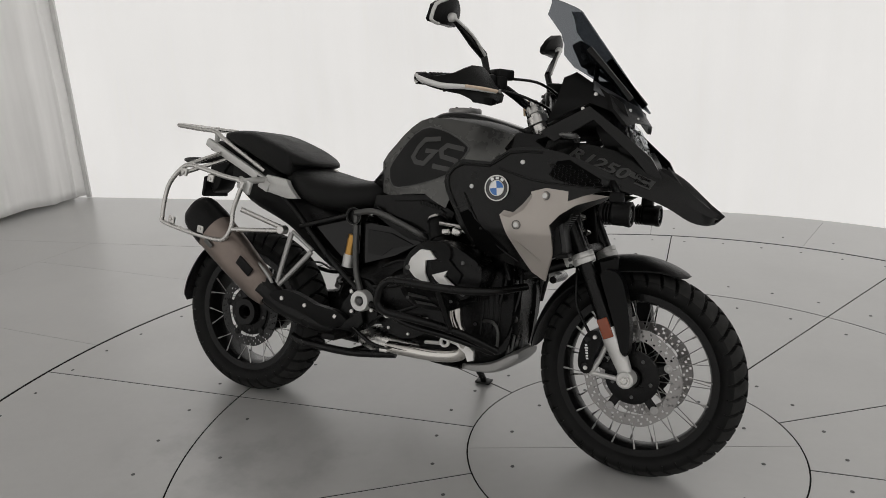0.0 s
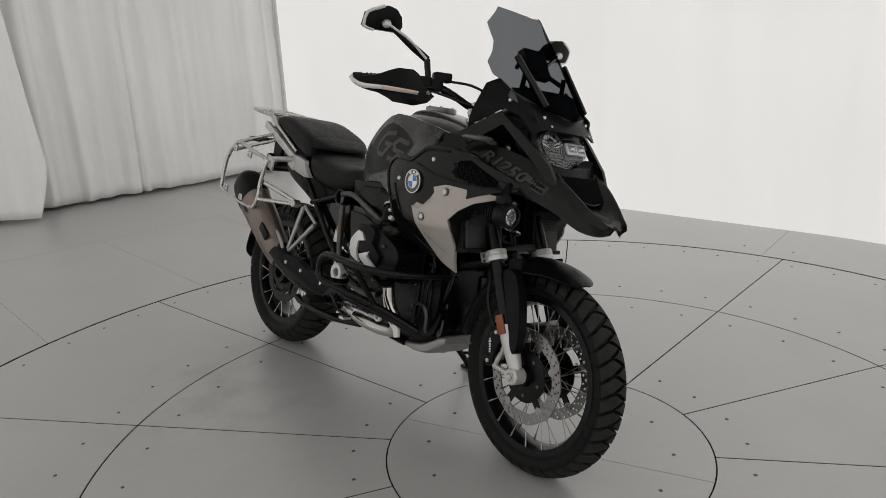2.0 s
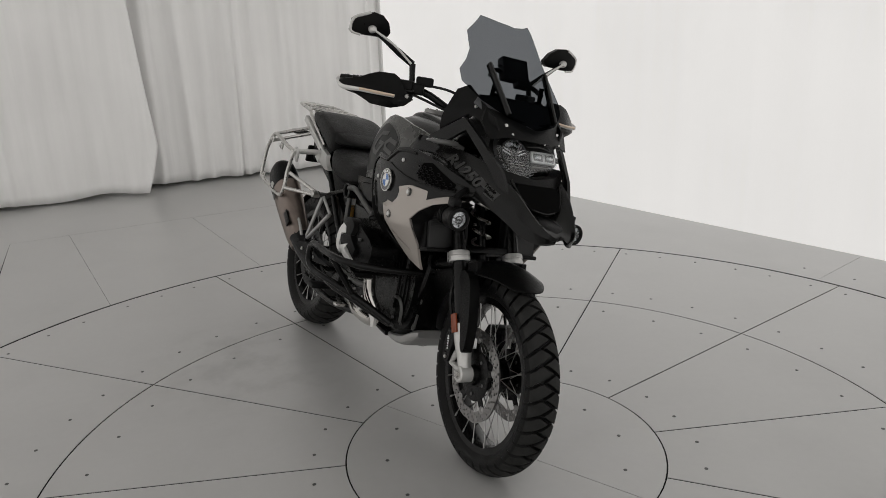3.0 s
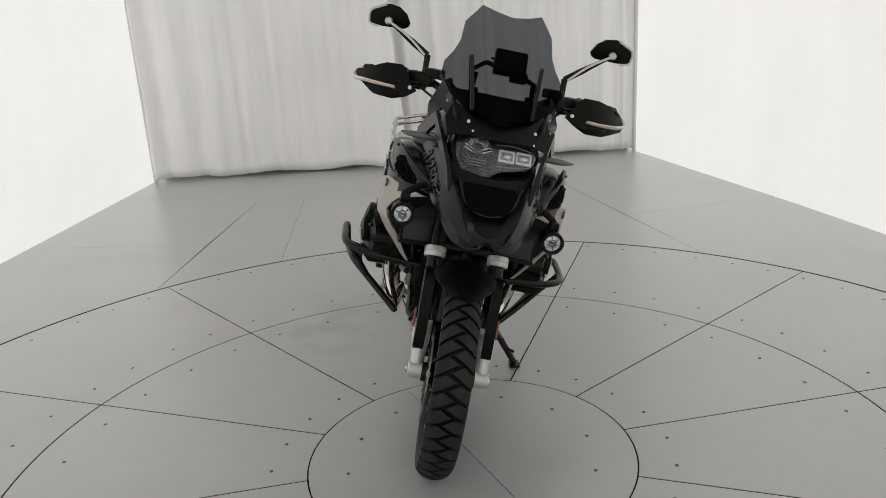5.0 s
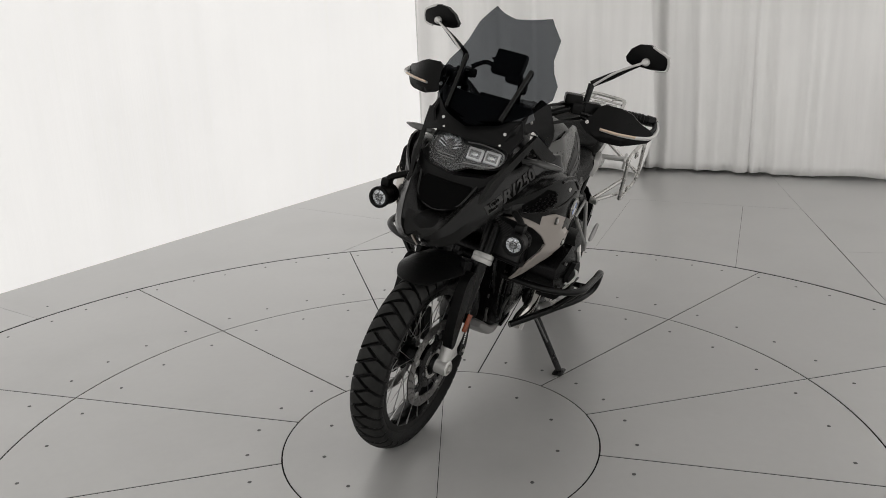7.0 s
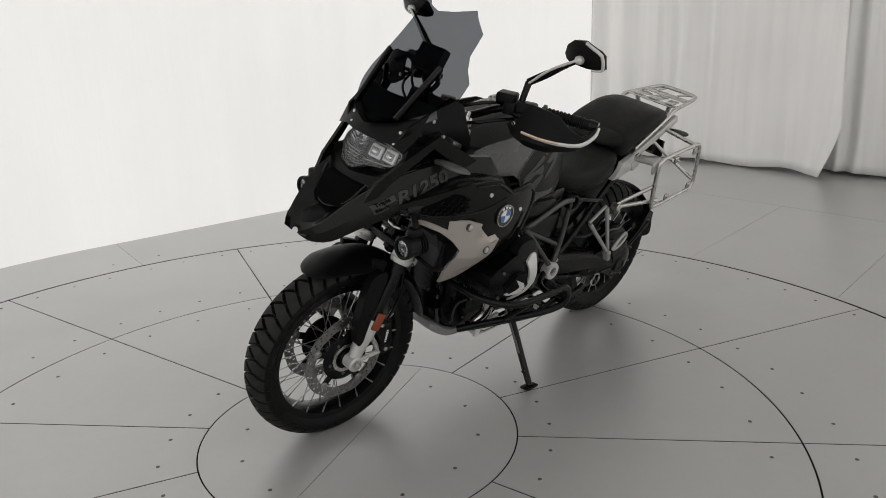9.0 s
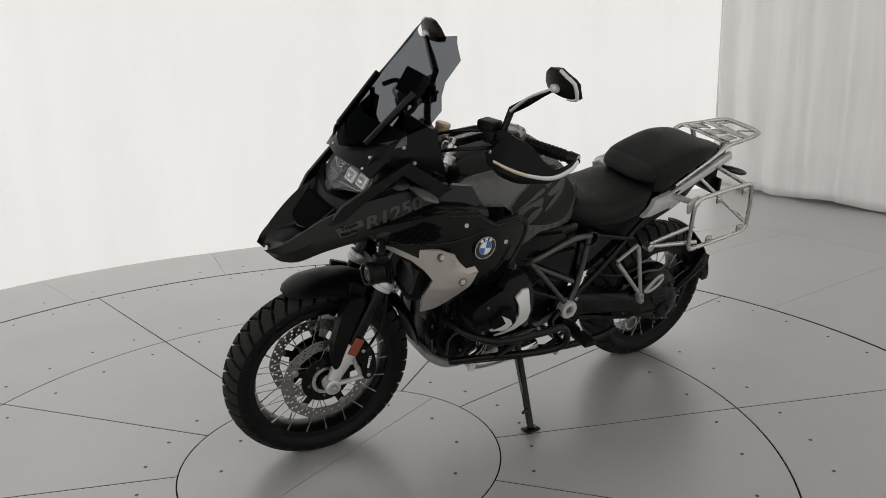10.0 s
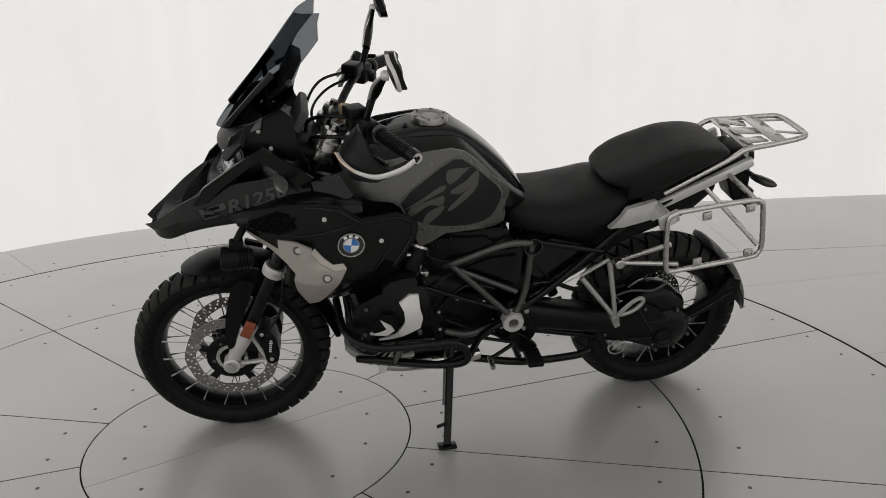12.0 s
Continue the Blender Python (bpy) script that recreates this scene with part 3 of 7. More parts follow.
def brake_disc(y, r, width, holes, centre, parent, put, carrier, metal=None):
    """A ring with three staggered rows of drilled holes, floating on a black carrier."""
    bm = bmesh.new()
    n, r0 = 120, r - width
    t = 0.0022
    radial = [r0] + [r0 + width * q for q in (0.10, 0.30, 0.39, 0.60, 0.69, 0.89)] + [r]
    grid = {}
    for i in range(n):
        a = 2 * math.pi * i / n
        wave = 0.0015 * math.cos(a * 10)
        for j, q in enumerate(radial):
            for s in (0, 1):
                q2 = q + wave * (j in (0, 7))
                grid[i, j, s] = bm.verts.new((centre.x + q2 * math.cos(a), y + (t if s else -t), centre.z + q2 * math.sin(a)))
    gone = set()
    for i in range(n):
        for j in range(7):
            hole = (j == 1 and i % 4 == 0) or (j == 3 and i % 4 == 2) or (j == 5 and i % 4 == 3)
            if hole:
                gone.add((i, j))
    for i in range(n):
        k = (i + 1) % n
        for j in range(7):
            if (i, j) in gone:
                for (a, b) in (((i, j), (k, j)), ((k, j), (k, j + 1)), ((k, j + 1), (i, j + 1)), ((i, j + 1), (i, j))):
                    bm.faces.new((grid[(*a, 0)], grid[(*b, 0)], grid[(*b, 1)], grid[(*a, 1)]))
                continue
            bm.faces.new((grid[i, j, 0], grid[i, j + 1, 0], grid[k, j + 1, 0], grid[k, j, 0]))
            bm.faces.new((grid[i, j, 1], grid[k, j, 1], grid[k, j + 1, 1], grid[i, j + 1, 1]))
        bm.faces.new((grid[i, 0, 0], grid[k, 0, 0], grid[k, 0, 1], grid[i, 0, 1]))
        bm.faces.new((grid[i, 7, 0], grid[i, 7, 1], grid[k, 7, 1], grid[k, 7, 0]))
    d = put("brake_disc", bm, metal or M_DISC, parent, "drilled steel brake disc")
    inner = carrier + 0.42 * (r0 - carrier)
    arms = [lathe([(carrier - 0.028, y - 0.004), (inner - 0.006, y - 0.004), (inner, y - 0.002), (inner, y + 0.002), (inner - 0.006, y + 0.004), (carrier - 0.028, y + 0.004)], centre, 48)]
    for k in range(5):
        a = 2 * math.pi * k / 5 + 0.4
        c, s = math.cos(a), math.sin(a)
        at = (centre.x + (r0 + 0.001) * c, 0, centre.z + (r0 + 0.001) * s)
        arms.append(box(r0 - inner + 0.020, 0.006, 0.026, Matrix.Translation((centre.x + (inner + r0) / 2 * c, y, centre.z + (inner + r0) / 2 * s)) @ pose(0, 0, 0, 0, -math.degrees(a), 0), 0.003, 1))
        put("lug", joined(disc(0.013, y - 0.0035, y + 0.0035, at, 16, "y", 0.001), disc(0.0085, y - 0.006, y + 0.006, at, 14, "y", 0.0015)), M_SPOKE if metal is None else M_ENGINE, d)
        b = a + math.pi / 5
        put("carrier_bolt", disc(0.006, y - 0.007, y + 0.007, (centre.x + carrier * math.cos(b), 0, centre.z + carrier * math.sin(b)), 8, "y", 0.001), M_SCREW, d)
    put("disc_carrier", joined(*arms), M_ENGINE, parent)
    return d


fw = steered("front_wheel", rim_mesh(FRONT, 0.246, 0.042), M_RIM, bike, "black spoked front wheel")
steered("tyre", tyre_mesh(FRONT, 0.3255, 0.118, 0.252, 40, 0.032), M_RUBBER, fw, "black tyre with chevron tread blocks", sharp=25).data.materials.append(M_TREAD)
spokes(FRONT, 0.232, 0.038, 0.045, 0.034, 10, fw, steered)
steered("hub", lathe([(0.012, -0.085), (0.03, -0.085), (0.036, -0.05), (0.055, -0.044), (0.056, -0.030), (0.032, -0.022), (0.032, 0.022), (0.056, 0.030), (0.055, 0.044), (0.036, 0.05), (0.03, 0.085), (0.012, 0.085)], FRONT, 36), M_ENGINE, fw)
for s in (1, -1):
    brake_disc(s * 0.066, 0.1525, 0.036, 5, FRONT, fw, steered, 0.062)
steered("sensor_ring", lathe([(0.040, 0.070), (0.052, 0.070), (0.052, 0.074), (0.040, 0.074)], FRONT, 36), M_STEEL, fw)

rw = part("rear_wheel", rim_mesh(REAR, 0.220, 0.062), M_RIM, bike, "black spoked rear wheel")
part("tyre", tyre_mesh(REAR, 0.3185, 0.168, 0.226, 36, 0.044), M_RUBBER, rw, "wide black tyre with tread blocks", sharp=25).data.materials.append(M_TREAD)
spokes(REAR, 0.207, 0.056, 0.075, 0.040, 10, rw, part)
part("hub", lathe([(0.020, -0.075), (0.045, -0.075), (0.05, -0.06), (0.095, -0.05), (0.095, -0.036), (0.055, -0.03), (0.055, 0.05), (0.09, 0.055), (0.09, 0.068), (0.02, 0.07)], REAR, 40), M_ENGINE, rw)
brake_disc(-0.058, 0.138, 0.036, 5, REAR, rw, part, 0.075, M_RADIATOR)
part("hub_cap", lathe([(0.028, -0.088), (0.05, -0.088), (0.055, -0.07), (0.028, -0.07)], REAR, 32), M_RIM, rw)

# ---- front fork ----
def fork_pt(z, y):
    """A point on a fork leg's middle line at height z."""
    x = 0.722 + (z - 0.321) * (0.556 - 0.722) / (0.665 - 0.321)
    return (x, y, z)


for s in (1, -1):
    y = s * 0.104
    leg = steered("fork_leg", tube([fork_pt(0.34, y), fork_pt(0.38, y), fork_pt(0.42, y), fork_pt(0.47, y)], [0.021, 0.025, 0.030, 0.031], 18, 4), M_ALU, bike, "silver alloy lower fork leg")
    ax = FRONT
    foot = joined(disc(0.027, y - s * 0.026, y + s * 0.026, (ax.x - 0.004, 0, ax.z + 0.002), 20, "y", 0.004),
                  rod((ax.x - 0.008, y, ax.z + 0.01), fork_pt(0.37, y), 0.021, 12, 0.022))
    steered("axle_clamp", foot, M_ALU, leg)
    steered("axle_nut", joined(disc(0.011, y + s * 0.02, y + s * 0.033, (ax.x - 0.004, 0, ax.z + 0.002), 6, "y", 0.001),
                               lathe([(0.013, y + s * 0.027), (0.017, y + s * 0.027), (0.017, y + s * 0.029), (0.013, y + s * 0.029)], (ax.x - 0.004, 0, ax.z + 0.002), 20)), M_STEEL, leg)
    # Calliper bracket: two thin arms back to the brake.
    br = [rod((ax.x - 0.01, y - s * 0.004, ax.z - 0.006), (0.600, y - s * 0.012, 0.318), 0.008, 8), rod((0.66, y - s * 0.006, 0.45), (0.625, y - s * 0.014, 0.365), 0.008, 8),
          rod((0.625, y - s * 0.012, 0.365), (0.600, y - s * 0.012, 0.318), 0.009, 8)]
    steered("calliper_bracket", joined(*br), M_ALU, leg)
    steered("fork_tube", tube([fork_pt(0.46, y), fork_pt(0.70, y), fork_pt(1.03, y)], [0.0255, 0.0235, 0.0225], 16, 3), M_BARS, bike, "black upper fork tube")
    cov = [(0.720, 0.40), (0.700, 0.405), (0.682, 0.46), (0.640, 0.57), (0.618, 0.628), (0.640, 0.648), (0.682, 0.628), (0.708, 0.55), (0.722, 0.47)]
    steered("fork_cover", panel(cov, lambda x, z: 0.130 - 0.9 * (x - 0.66) ** 2 - 0.02 * (z - 0.4), 0.034, 2, s, 3, 0.006), M_PLASTIC, bike, "black plastic guard in front of the fork leg")
    steered("reflector", box(0.014, 0.008, 0.062, Matrix.Translation(Vector(fork_pt(0.472, s * 0.135))) @ pose(0, 0, 0, 0, -25.7, 0) @ pose(0, 0, 0, 0, 0, 0) @ Matrix.Diagonal((2.4, 1, 1, 1)), 0.002), M_AMBER, bike, "orange side reflector")
    cal = [(0.628, 0.448), (0.604, 0.455), (0.582, 0.440), (0.566, 0.400), (0.561, 0.350), (0.572, 0.322), (0.592, 0.316), (0.607, 0.330), (0.612, 0.372), (0.634, 0.425)]
    c = steered("brake_calliper", panel(cal, lambda x, z: 0.110, 0.075, 1, s, 2, 0.007), M_PLASTIC, bike, "black brake calliper")
    for k in range(6):
        steered("lettering_bar", box(0.0085 if k != 4 else 0.012, 0.002, 0.0058, pose(0.588 - 0.0013 * (k - 2.5), s * 0.1110, 0.385 + 0.0082 * (k - 2.5), 0, -10, 0), 0.001, 1), M_WHITE, c)
    for xx, zz in ((0.575, 0.424), (0.571, 0.340)):
        steered("piston_cap", disc(0.012, s * 0.104, s * 0.1125, (xx + 0.012, 0, zz), 18, "y", 0.003), M_BARS, c)
    for zz, xx in ((0.435, 0.612), (0.335, 0.588)):
        steered("bolt", disc(0.007, s * 0.108, s * 0.116, (xx, 0, zz), 8, "y", 0.001), M_STEEL, c)
    # Hose down the back of the leg.
    steered("brake_hose", tube([(0.592, y, 0.44), (0.545, y, 0.52), (0.535, y * 0.95, 0.60), (0.52, y * 0.7, 0.70)], 0.005, 7, 6), M_BARS, bike)

fb = steered("fork_bridge", box(0.045, 0.17, 0.026, pose(0.530, 0, 0.690, 0, -25.7, 0), 0.006), M_ENGINE, bike, "black fork bridge with silver clamps")
for s in (1, -1):
    m = Matrix.Translation(Vector(fork_pt(0.672, s * 0.104))) @ pose(0, 0, 0, 0, -25.7, 0)
    steered("clamp", joined(moved(lathe([(0.0225, -0.017), (0.034, -0.017), (0.036, -0.011), (0.036, -0.002), (0.034, 0.0), (0.036, 0.002), (0.036, 0.011), (0.034, 0.017), (0.0225, 0.017)], (0, 0, 0), 24, "z"), m),
                            box(0.03, 0.022, 0.036, Matrix.Translation(Vector(fork_pt(0.672, s * 0.110)) + Vector((-0.042, 0, -0.012))) @ pose(0, 0, 0, 0, -25.7, 0), 0.004)), M_ALU, fb, "silver fork clamp")
for s in (1, -1):
    for dz in (0.0, -0.017):
        steered("bolt", disc(0.006, s * 0.119, s * 0.125, (0.517 - dz * 0.2, 0, 0.664 + dz), 8, "y", 0.001), M_SCREW, fb)
# Swinging arm and spring behind the fork.
part("front_suspension_arm", joined(rod((0.52, 0.0, 0.66), (0.25, 0.07, 0.56), 0.022, 10), rod((0.52, 0, 0.66), (0.25, -0.07, 0.56), 0.022, 10)), M_ENGINE, bike)
coil = [(0.40 + 0.12 * t + 0.032 * math.cos(t * 40), 0.032 * math.sin(t * 40), 0.98 - 0.30 * t) for t in np.linspace(0, 1, 60)]
part("front_spring", tube(coil, 0.0055, 6, 1), M_STEEL, bike, "coil spring of the front suspension")
part("front_damper", rod((0.39, 0, 1.0), (0.53, 0, 0.66), 0.016, 12), M_BARS, bike)


# ---- front mudguard ----
def arc_guard(centre, stations, seg=14):
    """A mudguard bent round a wheel. Stations: angle in degrees, radius, half width, drop of its sides."""
    rows = np.array(stations, float)
    line = curve_nd(rows, 5)
    rings = []
    for a, r, w, d in line:
        top, low = [], []
        for k in range(seg + 1):
            v = -1 + 2 * k / seg
            rr = r - d * abs(v) ** 2.4
            y = w * v
            for lst, off in ((top, 0.0), (low, -0.004)):
                q = rr + off
                lst.append(Vector((centre.x + q * math.cos(radians(a)), y, centre.z + q * math.sin(radians(a)))))
        rings.append(top + low[::-1])
    return skin(rings)


steered("front_mudguard", arc_guard(FRONT, [(67.5, 0.347, 0.018, 0.002), (71, 0.350, 0.056, 0.010), (80, 0.358, 0.084, 0.020), (92, 0.368, 0.098, 0.038), (106, 0.375, 0.098, 0.046), (122, 0.371, 0.084, 0.042), (140, 0.366, 0.070, 0.03), (158, 0.364, 0.064, 0.022), (172, 0.364, 0.050, 0.012), (176, 0.364, 0.02, 0.003)]), M_PLASTIC, bike, "black pointed front mudguard")
for s in (1, -1):
    steered("mudguard_mount", slab([(0.60, 0.665), (0.66, 0.685), (0.665, 0.63), (0.62, 0.60)], s * 0.075, s * 0.095, 0.003), M_PLASTIC, bike)


# ---- engine, drive and exhaust ----
def sideways(bm, x, z, side, tip=0.0):
    """Turns a body built along x to point out to one side."""
    return moved(bm, pose(x, 0, z, 0, 0, 90 if side > 0 else -90) @ pose(0, 0, 0, 0, tip, 0))


def bolts(parent, spots, y, side, r=0.006, material=M_STEEL, put=part, h=0.004):
    for x, z in spots:
        yy = y(x, z) if callable(y) else y
        put("bolt", disc(r, side * (yy - 0.004), side * (yy + h), (x, 0, z), 8, "y", 0.001), material, parent)


part("engine_block", joined(loft([(-0.20, 0.07, 0.34, 0.55), (-0.12, 0.115, 0.28, 0.60), (0.0, 0.135, 0.245, 0.64), (0.16, 0.14, 0.235, 0.66), (0.265, 0.125, 0.25, 0.62), (0.315, 0.09, 0.29, 0.52), (0.335, 0.05, 0.33, 0.46)], 20, 3),
                            loft([(-0.30, 0.06, 0.40, 0.58), (-0.2, 0.085, 0.36, 0.64), (0.0, 0.10, 0.36, 0.80), (0.16, 0.10, 0.4, 0.84), (0.26, 0.09, 0.5, 0.82)], 16, 3)), M_ENGINE, bike, "black boxer engine and gearbox")
HEADS = {1: dict(at=(0.205, 0.605), shell=[(0.335, 0.63), (0.29, 0.675), (0.235, 0.702), (0.18, 0.712), (0.118, 0.70), (0.102, 0.62), (0.107, 0.535), (0.20, 0.512), (0.28, 0.518), (0.325, 0.56)],
                 plate=[(0.199, 0.674), (0.168, 0.693), (0.139, 0.688), (0.136, 0.646), (0.127, 0.611), (0.135, 0.576), (0.191, 0.555), (0.26, 0.54), (0.208, 0.57), (0.182, 0.609), (0.185, 0.645)],
                 boomerang=[(0.257, 0.628), (0.226, 0.611), (0.216, 0.592), (0.238, 0.573), (0.287, 0.572), (0.261, 0.583), (0.239, 0.596)], cap=[(0.29, 0.60), (0.25, 0.645), (0.215, 0.645), (0.20, 0.60), (0.215, 0.58), (0.27, 0.565)]),
         -1: dict(at=(0.155, 0.590), shell=[(0.295, 0.62), (0.25, 0.66), (0.20, 0.682), (0.14, 0.692), (0.085, 0.678), (0.032, 0.615), (0.048, 0.55), (0.13, 0.518), (0.22, 0.512), (0.285, 0.55)],
                  plate=[(0.058, 0.602), (0.069, 0.632), (0.103, 0.663), (0.137, 0.663), (0.163, 0.639), (0.128, 0.632), (0.131, 0.593), (0.149, 0.562), (0.094, 0.575)],
                  boomerang=[(0.163, 0.593), (0.21, 0.61), (0.2, 0.591), (0.237, 0.559), (0.206, 0.558), (0.175, 0.578)], cap=[(0.15, 0.63), (0.21, 0.64), (0.25, 0.60), (0.24, 0.57), (0.205, 0.60), (0.16, 0.605)])}
for s in (1, -1):
    cx, cz = HEADS[s]["at"]
    cyl = part("cylinder", sideways(loft([(0.10, 0.088, -0.062, 0.062, 4), (0.16, 0.096, -0.068, 0.068, 4), (0.265, 0.098, -0.07, 0.07, 4)], 20, 2), cx, cz, s), M_ENGINE, bike, "finned black cylinder")
    for k in range(8):
        part("fin", sideways(box(0.006, 0.215 - 0.004 * abs(k - 4), 0.165, pose(0.145 + 0.0125 * k, 0, 0), 0.002, 1), cx, cz, s), M_ENGINE, cyl)
    f = lambda x, z, cx=cx, cz=cz: 0.350 - 2.2 * (x - cx) ** 2 - 2.4 * (z - cz) ** 2
    part("head_cover", panel(HEADS[s]["shell"], lambda x, z, f=f: f(x, z) - 0.005, 0.105, 2, s, 2, 0.010), M_ENGINE, cyl)
    part("silver_cover", panel(HEADS[s]["plate"], lambda x, z, f=f: f(x, z) + 0.003, 0.008, 2, s, 1, 0.003), M_BRIGHT, cyl, "bright silver cover plate")
    part("silver_inlay", panel(HEADS[s]["boomerang"], lambda x, z, f=f: f(x, z) + 0.015, 0.012, 1, s, 1, 0.002), M_BRIGHT, cyl)
    part("spark_plug_cover", panel(HEADS[s]["cap"], lambda x, z, f=f: f(x, z) + 0.012, 0.016, 1, s, 1, 0.008), M_PLASTIC, cyl)
    bolts(cyl, [(0.137, 0.562)] if s > 0 else [(0.062, 0.603)], lambda x, z, f=f: f(x, z) + 0.004, s, 0.008, M_GUNMETAL)
    bolts(cyl, [(cx - 0.07, cz - 0.06), (cx + 0.09, cz + 0.045), (cx + 0.095, cz - 0.05)], f, s, 0.006, M_SCREW)
    # Throttle body and rubber intake above the cylinder.
    part("intake", joined(tube([(cx - 0.045, s * 0.20, cz + 0.075), (cx - 0.075, s * 0.18, cz + 0.13), (cx - 0.10, s * 0.14, cz + 0.18)], 0.033, 14, 4),
                          moved(lathe([(0.030, -0.012), (0.038, -0.012), (0.038, 0.012), (0.030, 0.012)], (0, 0, 0), 20, "z"), Matrix.Translation((cx - 0.06, s * 0.19, cz + 0.105)) @ pose(0, 0, 0, s * 20, -25, 0))), M_PLASTIC, bike)
    part("intake_clip", moved(lathe([(0.036, -0.004), (0.040, -0.004), (0.040, 0.004), (0.036, 0.004)], (0, 0, 0), 20, "z"), Matrix.Translation((cx - 0.085, s * 0.165, cz + 0.155)) @ pose(0, 0, 0, s * 25, -25, 0)), M_STEEL, bike)
    part("injector", joined(box(0.03, 0.02, 0.022, pose(cx + 0.0, s * 0.20, cz + 0.125, 0, 20, 0), 0.004), box(0.02, 0.024, 0.02, pose(cx + 0.03, s * 0.195, cz + 0.135, 0, 20, 0), 0.004), rod((cx - 0.06, s * 0.205, cz + 0.15), (cx + 0.05, s * 0.19, cz + 0.14), 0.007, 8)), M_STEEL, bike)
    # Exhaust header.
    hx = 0.03 if s > 0 else 0.0
    part("header_pipe", tube([(cx + 0.03, s * 0.235, cz - 0.09), (0.19 + hx, s * 0.222, 0.42), (0.212 + hx, s * 0.20, 0.365), (0.19 + hx, s * 0.188, 0.325), (0.11 + hx, s * 0.178, 0.306), (0.0, s * 0.165, 0.300), (-0.10, s * 0.14, 0.295)], 0.022, 14, 6), M_CHROME, bike, "polished steel header pipe")
    # Crash bar: one bent loop with a strut and a rear stay.
    k = 0.0 if s < 0 else 0.015
    up = [(0.375, 0.13, 0.560), (0.345 + k, 0.30, 0.560), (0.27 + k, 0.395, 0.562), (0.14, 0.412, 0.566), (0.050, 0.412, 0.566), (0.012, 0.408, 0.538), (0.0, 0.400, 0.490), (0.028, 0.388, 0.464), (0.11, 0.362, 0.450), (0.22, 0.285, 0.415), (0.315, 0.185, 0.355)]
    cb = part("crash_bar", tube([(x, s * y, z) for x, y, z in up], 0.0125, 12, 6), M_BARS, bike, "black tubular cylinder guard")
    part("rear_stay", tube([(0.004, s * 0.398, 0.482), (-0.03, s * 0.33, 0.456), (-0.09, s * 0.22, 0.435), (-0.175, s * 0.168, 0.438)], 0.0115, 10, 5), M_BARS, cb)
    part("lower_rail", tube([(-0.02, s * 0.345, 0.462), (0.08, s * 0.335, 0.424), (0.20, s * 0.27, 0.392), (0.30, s * 0.18, 0.345)], 0.011, 10, 5), M_BARS, cb)
    part("strut", rod((0.205, s * 0.408, 0.562), (0.205, s * 0.300, 0.425), 0.0105, 10), M_BARS, cb)

